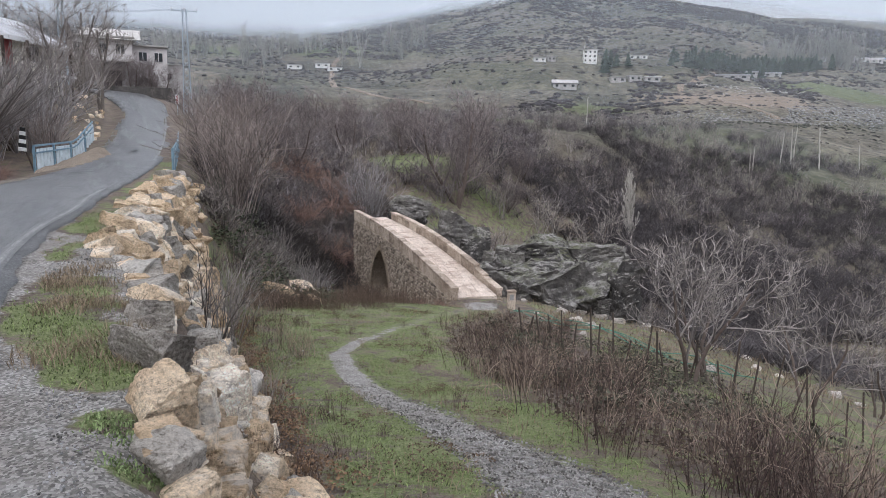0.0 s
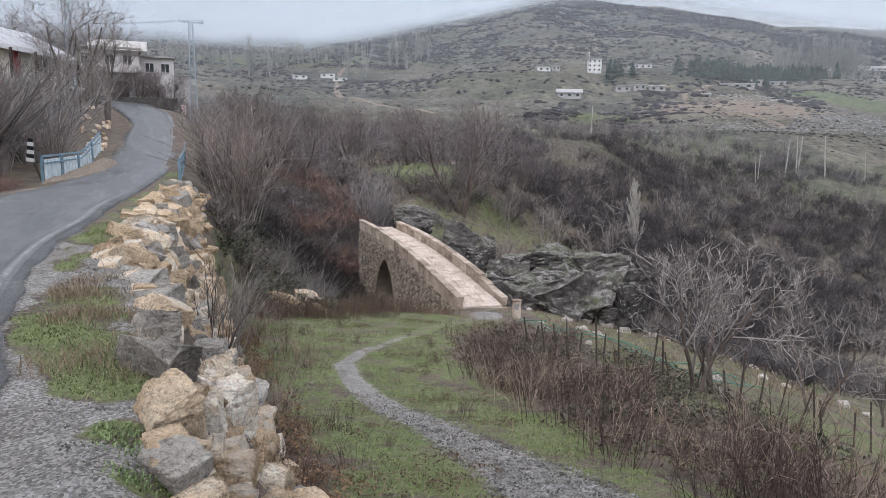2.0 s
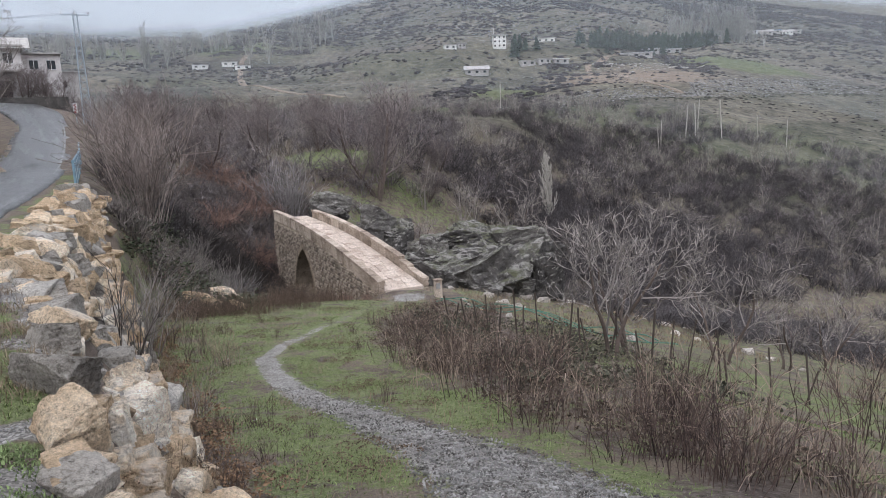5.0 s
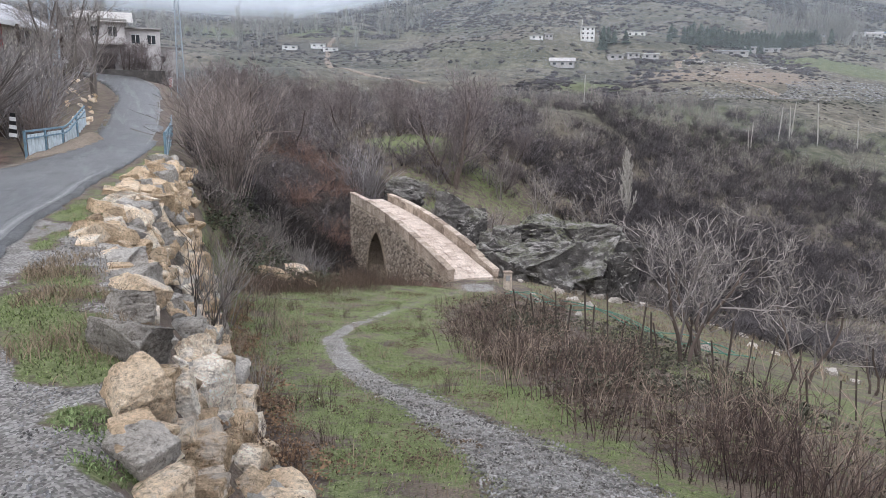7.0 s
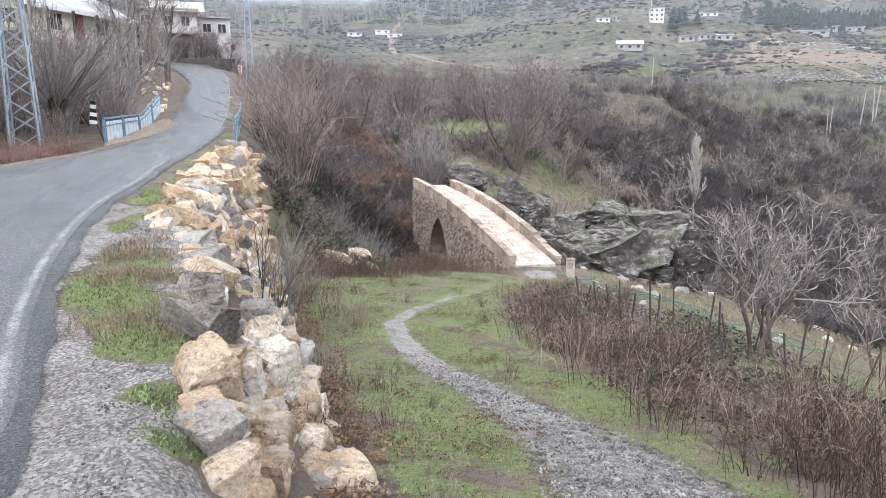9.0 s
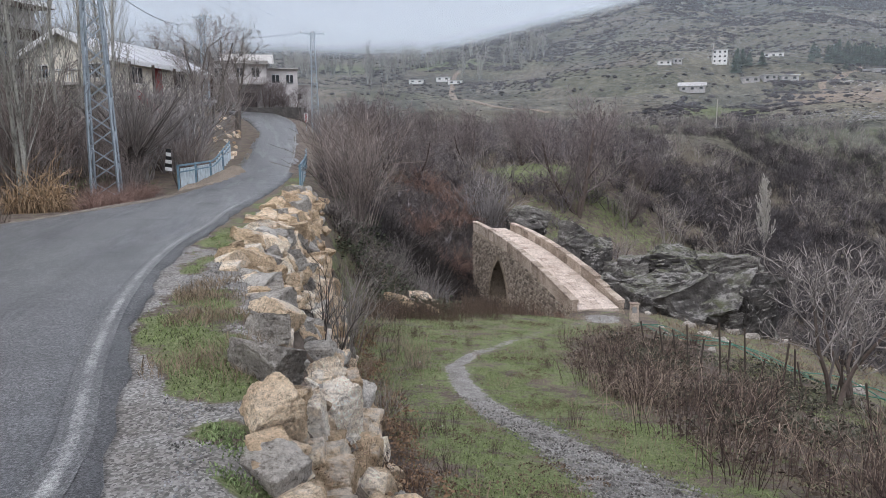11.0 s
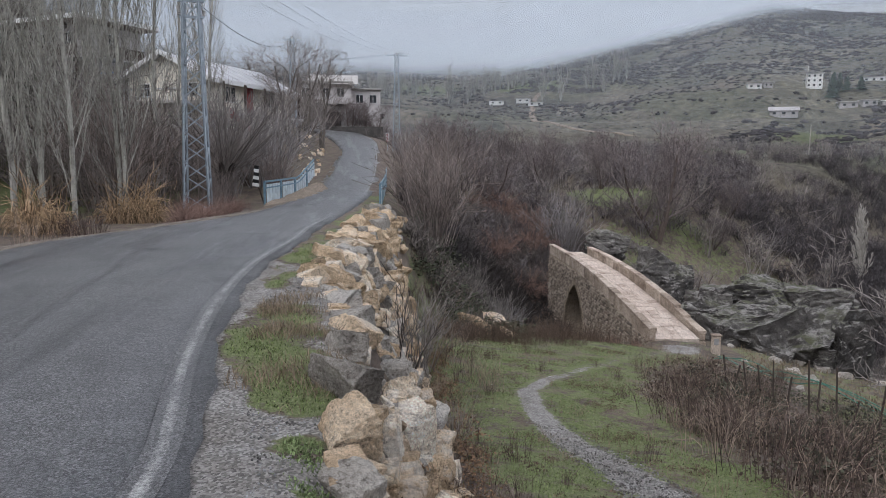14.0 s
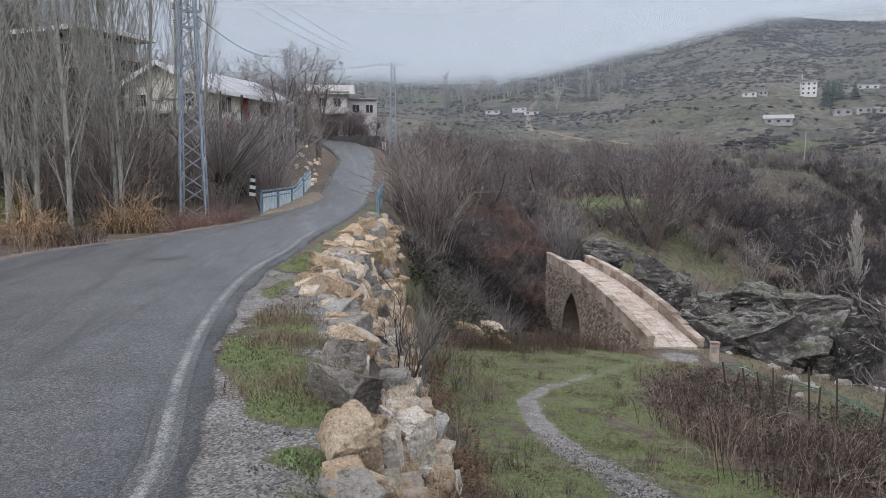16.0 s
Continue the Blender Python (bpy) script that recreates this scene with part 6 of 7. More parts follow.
x, y = field(800, -0.4, 6.5, 5.4, 22, lambda x, y: (x > np.interp(y, [4.6, 6.2, 7.2, 9.3, 12, 15, 18, 20, 24], [2.9, 2.2, 1.9, 1.4, 0.75, 0.1, 0.1, 0.6, 2.8])) & (x < np.interp(y, [4.6, 8, 12, 16, 20, 24], [4.3, 3.2, 3.3, 3.2, 3.4, 4.4])))
strew("leaf_litter", leafy, x, y, rs.uniform(0.35, 0.75, len(x)), DEADLEAF, "dark brown dead leaves and stalks under the canes", "leaves")
x, y = field(2600, -4.8, 1.2, 4.5, 23, lambda x, y: (along(SHOULDER_EDGE, x, y)[0] > 1.0) & (np.abs(along(PATH, x, y)[0]) > 0.4) & (ripple(x, y, 0.8, 9) + 0.5 * ripple(x, y, 0.3, 2) > 0.35) & (x < np.interp(y, [4.6, 9.3, 12, 15, 24], [2.0, 0.8, 0.2, -0.4, -0.4])))
strew("withered_weeds", leafy, x, y, rs.uniform(0.1, 0.3, len(x)), bark("withered_weed_stalks", (0.1, 0.072, 0.05), 0.7), "withered brown weeds in patches on the lawn", "weeds")
x = np.repeat([-1.84, -1.76, -1.9, -1.55, -1.46, -1.7, -1.62], 130)
y = np.repeat([3.66, 3.78, 3.8, 3.4, 3.5, 3.62, 3.35], 130)
blades("weed_clump", x + rs.normal(0, 0.06, len(x)), y + rs.normal(0, 0.05, len(x)), 0.02, 0.006, FRESH, "fresh green weeds among the shoulder gravel", 0.9)

# grass, straw and leaves close to the camera
x, y = field(560000, -6.5, 6.5, 3.2, 26, lambda x, y: (rs.uniform(0, 1, len(x)) < lush(x, y) ** 1.5 * smooth(0.75 + 0.9 * ripple(x, y, 0.55, 6)) * np.clip(1.6 - np.hypot(x, y) / 22, 0.25, 1)) & (np.abs(along(PATH, x, y)[0]) > np.interp(y, [4, 6, 8, 30], [0.8, 0.55, 0.3, 0.25])))
blades("grass", x, y, 0.022, 0.0045, BLADE, "short green winter grass", 1.1)
x, y = field(45000, -7, 7, 3.2, 30, lambda x, y: (rs.uniform(0, 1, len(x)) < 0.75 * smooth(ripple(x, y, 1.1, 4) + 0.45)) & (along(ROAD_RIGHT, x, y)[0] > 0.62) & (np.abs(along(PATH, x, y)[0]) > np.interp(y, [4, 6, 8, 30], [0.85, 0.6, 0.35, 0.3])))
blades("dry_grass", x, y, 0.1, 0.0035, STRAW, "dry straw-coloured grass tufts", 0.6)

x, y = field(42000, -14, 60, 42, 112, lambda x, y: far_bank(x, y) & (x < 0.38 * y))
blades("hill_grass", x, y, 0.42, 0.014, HAY, "dry straw-coloured grass on the valley side", 0.7)
x, y = field(16000, -9, 16, 24, 46, lambda x, y: (along(SHOULDER_EDGE, x, y)[0] > 1.0) & ((x < -2 - 0.1 * (y - 28)) | (x > 4)) & (np.abs(along(STREAM, x, y)[0]) > 1))
blades("bank_grass", x, y, 0.25, 0.009, STRAW, "dry tangled grass on the banks of the stream", 0.7)

# loose gravel along the path and the shoulder
pebble = []
for k in range(3):
    bm = bmesh.new()
    bmesh.ops.create_icosphere(bm, subdivisions=1, radius=1.0)
    for v in bm.verts:
        v.co *= 0.8 + 0.5 * noise.noise(v.co * 2 + Vector((k * 4, 0, 0)))
    me = bpy.data.meshes.new("t")
    bm.to_mesh(me)
    bm.free()
    pebble.append(template(new("t", me)))
x, y = field(60000, -3.2, 3.2, 2.8, 11, lambda x, y: (np.abs(along(PATH, x, y)[0]) < np.interp(y, [4, 6, 8, 30], [0.95, 0.65, 0.42, 0.35])) & (rs.uniform(0, 1, len(x)) < np.clip(1.5 - y / 8, 0.1, 1)))
strew("loose_gravel", pebble, x[:9000], y[:9000], rs.uniform(0.005, 0.015, len(x[:9000])), gravel_material("pebble_grey", (0.13, 0.127, 0.124), (0.25, 0.243, 0.238), 9), "loose grey gravel on the footpath", "gravel", -0.012)
x, y = field(50000, -6, -0.6, 2.2, 11, lambda x, y: (along(ROAD_RIGHT, x, y)[0] > 0.5) & (along(SHOULDER_EDGE, x, y)[0] < 0.0) & (rs.uniform(0, 1, len(x)) < (turf(x, y) < 0.12) * np.clip(1.4 - y / 9, 0.1, 1)))
strew("shoulder_gravel", pebble, x[:9000], y[:9000], rs.uniform(0.003, 0.011, len(x[:9000])), gravel_material("pebble_bluegrey", (0.14, 0.14, 0.145), (0.28, 0.28, 0.286), 9), "loose grey gravel on the road shoulder", "gravel", -0.012)

# ---- fences and rails at the road bridge ----
def slatted_fence(name, a, b, bend, high, label, pitch=0.42):
    """Posts, two rails and pale slats between a and b, the line rising after the bend."""
    ob = empty(name, a[0], a[1], a[2])
    tagged(ob, label, "fence")
    a, b = Vector(a), Vector(b)
    run = b - a

    def at(u):
        z = 0.0 if u < bend else (u - bend) / (1 - bend) * run.z
        return Vector((run.x * u, run.y * u, z + run.z * 0.0))

    n = int(run.length / pitch)
    for k in range(n + 1):
        u = k / n
        p = at(u)
        if k % 6 == 0:
            bm = bmesh.new()
            bar(bm, p + Vector((0, 0, -0.6)), p + Vector((0, 0, high)), 0.07)
            part("post", bm, FENCEBLUE, ob)
        else:
            bm = bmesh.new()
            q = at(min(u + 0.28 / n, 1))
            c = (p + q) / 2
            m = Matrix.Translation(c) @ Matrix.Rotation(math.atan2(run.y, run.x), 4, "Z")
            box(bm, 0, 0, high * 0.42, pitch * 0.84, 0.025, high * 0.86, m, 0.006)
            part("slat", bm, FENCEWHITE, ob)
    for h, w in ((high * 0.98, 0.07), (high * 0.7, 0.05)):
        bm = bmesh.new()
        pts = [at(k / 12) + Vector((0.03, -0.03, h)) for k in range(13)]
        for p, q in zip(pts, pts[1:]):
            bar(bm, p, q, 0.05, w)
        part("rail", bm, FENCEBLUE, ob)
    return ob


slatted_fence("road_fence", (-14.9, 25.6, -0.3), (-17.2, 34.6, 0.55), 0.62, 0.92, "faded blue and white slatted fence at the road bridge")
slatted_fence("bridge_rail", (-9.95, 25.8, -0.32), (-14.4, 38.2, 0.05), 0.75, 0.95, "faded blue and white railing along the road bridge")


def sand_bank():
    bm = bmesh.new()
    n = 24
    rows = []
    for i in range(n + 1):
        u = i / n
        x, y = -14.6 + (-17.0 + 14.6) * u, 25.2 + 9.6 * u
        top = 0.1 + 0.62 * max(0, u - 0.3)
        w = 0.75 + 0.2 * math.sin(i * 1.7)
        prof = [(-0.5, -0.9), (-0.15, top * min(1, i / 4) - 0.1 * (i == 0)), (0.2, top * 0.9 * min(1, i / 4) - 0.1 * (i == 0)), (w * 0.7, 0.12 * min(1, i / 4) - 0.1 * (i == 0)), (w + 0.3, -0.2)]
        rows.append([bm.verts.new((x + dx, y + dx * 0.3, -0.3 + dz + 0.03 * noise.noise(Vector((i, dx * 3, 0))))) for dx, dz in prof])
    for r, s in zip(rows, rows[1:]):
        for k in range(4):
            bm.faces.new((r[k], r[k + 1], s[k + 1], s[k]))
    ob = part("sand_bank", bm, gravel_material("tan_sand", (0.25, 0.2, 0.155), (0.4, 0.33, 0.265), 50), None)
    return tagged(ob, "low bank of tan sand along the foot of the fence", "ground", kind="structure")


sand_bank()


def hazard_marker():
    ob = empty("hazard_marker", -15.45, 26.2, z_at(-15.45, 26.2))
    ob.scale = (0.72, 0.72, 0.92)
    tagged(ob, "leaning roadside marker board with black and white stripes", "road sign")
    bm = bmesh.new()
    bar(bm, (0.35, 0.1, -0.2), (-0.12, 0, 0.95), 0.07)
    part("post", bm, TIMBER, ob)
    tilt = Matrix.Translation((-0.28, -0.05, 0.95)) @ Matrix.Rotation(radians(2), 4, "Y")
    for k in range(6):
        bm = bmesh.new()
        box(bm, 0, 0, 0.09 + 0.16 * k, 0.42 - 0.03 * k, 0.05, 0.15, tilt @ Matrix.Rotation(radians(4), 4, "Y"), 0.01)
        part("stripe", bm, BLACK if k % 2 else WHITE, ob)
    return ob


hazard_marker()


def chevron_sign():
    ob = empty("chevron_sign", -23.9, 63.5, z_at(-23.9, 63.5), 20)
    ob.scale = (0.75, 0.75, 0.75)
    tagged(ob, "red and white bend marker sign on a steel post", "road sign")
    bm = bmesh.new()
    bar(bm, (0, 0, -0.2), (0, 0, 2.4), 0.07)
    part("post", bm, STEEL, ob)
    bm = bmesh.new()
    box(bm, 0, -0.06, 1.75, 0.42, 0.03, 1.1, None, 0.005)
    part("board", bm, WHITE, ob)
    for k in range(3):
        bm = bmesh.new()
        for s in (1, -1):
            bar(bm, (-0.15, -0.085, 1.36 + 0.36 * k), (0.12, -0.085, 1.36 + 0.36 * k + 0.15 * s), 0.02, 0.1)
        part("chevron", bm, RED, ob)


chevron_sign()


# ---- power line ----
def pylon(name, x, y, z, turn, high, foot, head, arms, label, cell=0.62, w=0.045):
    """A square lattice mast with cross-arms and insulators."""
    ob = empty(name, x, y, z, turn)
    tagged(ob, label, "pylon")

    def corner(k, h):
        s = (foot + (head - foot) * h / high) / 2
        return Vector(((-s, s, s, -s)[k], (-s, -s, s, s)[k], h))

    for k in range(4):
        bm = bmesh.new()
        bar(bm, corner(k, -0.4), corner(k, high), w * 1.7)
        part("leg", bm, STEEL, ob)
    for k in range(4):
        h, flip = 0.1, False
        while h < high - cell:
            a, b = (k, (k + 1) % 4) if flip else ((k + 1) % 4, k)
            bm = bmesh.new()
            bar(bm, corner(a, h), corner(b, h + cell), w)
            part("brace", bm, STEEL, ob)
            h += cell
            flip = not flip
    for h, span, drop in arms:
        bm = bmesh.new()
        bar(bm, (-span, 0, h), (span, 0, h), 0.09)
        arm = part("crossarm", bm, STEEL, ob)
        for s in (-span * 0.93, 0.0, span * 0.93) if span > 0.7 else (-span, span):
            bm = bmesh.new()
            for q in range(3):
                bmesh.ops.create_cone(bm, cap_ends=True, segments=8, radius1=0.07, radius2=0.05, depth=0.07, matrix=Matrix.Translation((s, 0, h + 0.1 + q * 0.08)))
            part("insulator", bm, CONCRETE, arm)
    return ob


pylon("power_pylon", -17.2, 24.4, -0.6, 28, 10.6, 0.95, 0.46, ((10.3, 1.25, 0), (8.75, 0.5, 0), (8.15, 0.5, 0), (7.55, 0.46, 0)), "pale blue-grey steel lattice power pylon beside the road")
pylon("power_pole", -24.4, 67.4, 2.0, 20, 9.7, 0.75, 0.32, ((9.5, 1.15, 0),), "pale steel lattice power pole with one cross-arm", 0.55, 0.04)
far_pole = pylon("power_pole", -33.0, 62.0, 4.5, 20, 8.2, 0.6, 0.3, ((8.0, 0.8, 0),), "pale steel lattice power pole among bare trees", 0.55, 0.04)


def wire(name, a, b, sag, label, r=0.006):
    a, b = Vector(a), Vector(b)
    tw = Twigs()
    pts = []
    for k in range(25):
        u = k / 24
        p = a.lerp(b, u)
        p.z -= sag * 4 * u * (1 - u)
        pts.append(p)
    tw.stem(pts, r, r, 4)
    return tagged(tw.done(name, WIRE), label, "cable")


for s in (-1.1, 0.0, 1.1):
    wire("power_cable", (-17.2 + s * 0.85, 24.4 + s * 0.45, 9.8), (-24.4 + s, 67.4 + s * 0.3, 11.7), 0.9, "thin dark power cable between the lattice poles")
wire("power_cable", (-16.9, 24.6, 7.4), (-33.0, 62.0, 12.4), 1.0, "thin dark power cable between the lattice poles", 0.013)
for s in (-1.0, 0.0, 1.0):
    wire("power_cable", (-24.4 + s, 67.4, 11.7), (-62 + s, 78, 14), 0.9, "thin dark power cable strung towards the village", 0.006)


# ---- houses ----
def panel(parent, name, mat, cx, cy, cz, sx, sy, sz, bevel=0.01, label=""):
    bm = bmesh.new()
    box(bm, cx, cy, cz, sx, sy, sz, None, bevel)
    return part(name, bm, mat, parent, label)


def window(parent, cx, cy, cz, w, h, face):
    """A framed window proud of a wall; face is the axis it looks along: -y or +x."""
    if face == "-y":
        win = panel(parent, "window", GLASS, cx, cy - 0.02, cz, w, 0.06, h)
        panel(win, "frame", WHITE, cx, cy - 0.03, cz + h / 2, w + 0.12, 0.09, 0.07)
        panel(win, "sill", WHITE, cx, cy - 0.05, cz - h / 2, w + 0.16, 0.14, 0.06)
        panel(win, "mullion", WHITE, cx, cy - 0.04, cz, 0.06, 0.08, h)
    else:
        win = panel(parent, "window", GLASS, cx + 0.02, cy, cz, 0.06, w, h)
        panel(win, "frame", WHITE, cx + 0.03, cy, cz + h / 2, 0.09, w + 0.12, 0.07)
        panel(win, "sill", WHITE, cx + 0.05, cy, cz - h / 2, 0.14, w + 0.16, 0.06)
        panel(win, "mullion", WHITE, cx + 0.04, cy, cz, 0.08, 0.06, h)
    return win


def gable_house():
    """Cream house with a long sheet-metal roof, on a plinth among the trees."""
    ob = empty("gable_house", -35.0, 42.0, 1.0)
    tagged(ob, "cream plastered house with a sheet metal gable roof and balcony", "house")
    w, d, e, r = 6.1, 11.5, 5.95, 7.4
    bm = bmesh.new()
    prof = [(0, -2), (w, -2), (w, e), (w / 2, r), (0, e)]
    f0 = [bm.verts.new((x, 0, z)) for x, z in prof]
    f1 = [bm.verts.new((x, d, z)) for x, z in prof]
    bm.faces.new(f0)
    bm.faces.new(f1[::-1])
    for k in range(5):
        l = (k + 1) % 5
        bm.faces.new((f0[l], f0[k], f1[k], f1[l]))
    bmesh.ops.recalc_face_normals(bm, faces=bm.faces)
    part("wall", bm, PLASTER, ob)
    for s in (0, 1):
        bm = bmesh.new()
        x0, z0 = (-0.7, e - 0.32) if s == 0 else (w + 0.7, e - 0.32)
        a = [(x0, -0.6, z0), (w / 2, -0.6, r + 0.02), (w / 2, d + 0.6, r + 0.02), (x0, d + 0.6, z0)]
        lo = [bm.verts.new(p) for p in a]
        hi = [bm.verts.new((p[0], p[1], p[2] + 0.12)) for p in a]
        bm.faces.new(lo[::-1])
        bm.faces.new(hi)
        for k in range(4):
            l = (k + 1) % 4
            bm.faces.new((lo[k], lo[l], hi[l], hi[k]))
        bmesh.ops.recalc_face_normals(bm, faces=bm.faces)
        slope = part("roof", bm, ROOFMETAL, ob, "grey sheet metal roof slope")
        for k in range(10):
            y = -0.5 + (d + 1.0) * k / 9
            bm = bmesh.new()
            bar(bm, (x0, y, z0 + 0.14), (w / 2, y, r + 0.16), 0.05)
            part("seam", bm, ROOFMETAL, slope)
        bm = bmesh.new()
        bar(bm, (x0, -0.6, z0 + 0.0), (x0, d + 0.6, z0), 0.06, 0.3)
        part("fascia", bm, EAVE, ob, "white fascia board")
        bm = bmesh.new()
        bar(bm, (x0, -0.62, z0 + 0.02), (w / 2, -0.62, r + 0.1), 0.05, 0.3)
        part("fascia", bm, EAVE, ob, "white fascia board")
    window(ob, 1.3, 0, 5.0, 0.8, 0.85, "-y")
    window(ob, 4.9, 0, 5.0, 1.2, 0.9, "-y")
    window(ob, w, 3.0, 4.9, 1.1, 1.1, "+x")
    window(ob, w, 8.5, 4.9, 1.1, 1.1, "+x")
    panel(ob, "door", RED, w + 0.03, 5.4, 4.7, 0.08, 1.1, 2.0, 0.01, "faded red door")
    # balcony along the gable and the long side
    panel(ob, "balcony_slab", CONCRETE, w / 2, -0.7, 4.1, w + 1.2, 1.4, 0.18)
    panel(ob, "balcony_slab", CONCRETE, w + 0.7, d / 2, 3.5, 1.4, d, 0.18)
    for k in range(24):
        bm = bmesh.new()
        x = 0.0 - 0.5 + (w + 1.0) * k / 23
        bar(bm, (x, -1.35, 4.15), (x, -1.35, 4.95), 0.03)
        part("baluster", bm, STEEL, ob)
    bm = bmesh.new()
    bar(bm, (-0.6, -1.35, 4.97), (w + 0.6, -1.35, 4.97), 0.05)
    part("handrail", bm, STEEL, ob)
    for k in range(5):
        bm = bmesh.new()
        y = 0.4 + (d - 0.8) * k / 4
        bar(bm, (w + 1.2, y, -1.5), (w + 1.2, y, e - 0.4), 0.14)
        part("porch_post", bm, TIMBER, ob)
    bm = bmesh.new()
    bar(bm, (w + 1.25, 0.8, 3.6), (w + 2.8, 5.0, 0.4), 0.08, 0.5)
    part("stair", bm, RED, ob, "faded red outside stair")


def terrace_house():
    """Tall unplastered house behind, with a flat white-edged roof and timber balconies."""
    ob = empty("terrace_house", -41.2, 45.2, 3.2, -8)
    tagged(ob, "weathered tall house with a white roof edge and timber balconies", "house")
    panel(ob, "wall", GREYWALL, -5.5, 2.5, 3.6, 11, 5, 9.2)
    panel(ob, "roof", DARKROOF, -5.5, 2.5, 8.55, 13, 7, 0.35)
    panel(ob, "fascia", EAVE, -5.5, -1.02, 8.62, 13.1, 0.08, 0.34)
    panel(ob, "fascia", EAVE, 1.02, 2.5, 8.62, 0.08, 7.1, 0.34)
    for z in (5.6, 2.6):
        panel(ob, "balcony_slab", CONCRETE, -4.5, -0.7, z, 10, 1.4, 0.16)
        panel(ob, "balcony_front", TIMBER, -4.5, -1.38, z + 0.5, 10, 0.06, 0.85)
        panel(ob, "balcony_slab", CONCRETE, 0.7, 2.0, z, 1.4, 4, 0.16)
        panel(ob, "balcony_front", TIMBER, 1.38, 2.0, z + 0.5, 0.06, 4, 0.85)
        for k in range(3):
            window(ob, -8.5 + 3.2 * k, 0, z + 1.4, 1.2, 1.3, "-y")
        window(ob, 0, 2.2, z + 1.4, 1.2, 1.3, "+x")
        for k in range(5):
            bm = bmesh.new()
            bar(bm, (-9.3 + 2.4 * k, -1.35, z), (-9.3 + 2.4 * k, -1.35, z + 3.0), 0.12)
            part("porch_post", bm, TIMBER, ob)
    panel(ob, "awning", TARP, 2.6, 1.0, 4.4, 2.2, 3.0, 0.06, 0.0, "pale blue sheet awning")


PALEWALL = plain("pinkish_white_render", (0.64, 0.605, 0.59), 0.9, var=0.14, scale=0.6)
LIGHTGREY = plain("pale_grey_render", (0.5, 0.475, 0.455), 0.9, var=0.18, scale=0.6)


def bend_house():
    """Grey two-storey house above the bend in the road."""
    ob = empty("bend_house", -39.4, 87.6, 5.6, 24)
    tagged(ob, "pale two-storey house with a sheet canopy above the bend", "house")
    panel(ob, "ground_floor", GREYWALL, -2.55, 3.5, 0.9, 7.3, 7, 3.8)
    panel(ob, "upper_floor", PALEWALL, -2.55, 3.3, 4.15, 7.3, 7.4, 2.7)
    panel(ob, "wing", PALEWALL, 3.1, 4.4, 1.9, 4.0, 6.4, 5.8, 0.01, "lower white side wing")
    panel(ob, "roof", CONCRETE, -2.55, 3.2, 5.6, 7.9, 8.2, 0.2)
    panel(ob, "roof", CONCRETE, 3.1, 4.3, 4.9, 4.3, 7.0, 0.18)
    panel(ob, "stair_room", GREYWALL, -2.4, 5.2, 6.3, 3.6, 2.6, 1.3)
    tilt = Matrix.Rotation(radians(20), 4, "X")
    bm = bmesh.new()
    box(bm, -1.2, 3.0, 5.35, 6.6, 4.6, 0.08, tilt)
    part("canopy", bm, CONCRETE, ob, "pale sloping sheet canopy")
    for x, y, z in ((-4.3, 0.5, 5.8), (1.8, 0.5, 5.8), (-4.3, 4.4, 7.1), (1.8, 4.4, 7.1)):
        bm = bmesh.new()
        bar(bm, (x, y, 5.6), (x, y, z), 0.1)
        part("canopy_post", bm, STEEL, ob)
    panel(ob, "balcony_slab", CONCRETE, -1.0, -0.95, 2.75, 4.4, 1.2, 0.16)
    panel(ob, "balcony_front", PALEWALL, -1.0, -1.5, 3.2, 4.4, 0.1, 0.8)
    for x in (-4.8, -2.2, -0.2):
        window(ob, x, -0.4, 4.2, 0.9, 1.2, "-y")
    for x, z in ((2.3, 3.6), (4.1, 3.6)):
        window(ob, x, 1.2, z, 0.9, 1.1, "-y")
    # flat black panels imitate the shade inside the ground-floor openings
    panel(ob, "garage_door", BLACK, -1.2, -0.02, 0.6, 2.0, 0.1, 2.2, 0.01, "dark open garage front")
    panel(ob, "garage_door", BLACK, -4.2, -0.02, 0.5, 1.3, 0.1, 2.0, 0.01, "dark open garage front")
    panel(ob, "chimney", GREYWALL, 0.6, 6.2, 6.4, 0.5, 0.5, 1.4)
    yard = empty("yard_wall", -38.2, 82.8, 4.6, 20)
    tagged(yard, "low dark stone yard wall above the bend", "wall")
    panel(yard, "wall", CRAG, 0, 0, 0.0, 12, 0.4, 1.3)
    shed = empty("white_shed", -36.2, 92.0, 4.6, 22)
    tagged(shed, "small white shed with a flat roof beside the house", "shed")
    panel(shed, "wall", LIGHTGREY, 0, 2, 1.5, 4.6, 4, 4.6)
    panel(shed, "roof", CONCRETE, 0, 2, 3.9, 5.0, 4.4, 0.16)
    window(shed, 0.4, 0, 2.4, 0.9, 0.8, "-y")


gable_house()
terrace_house()
bend_house()


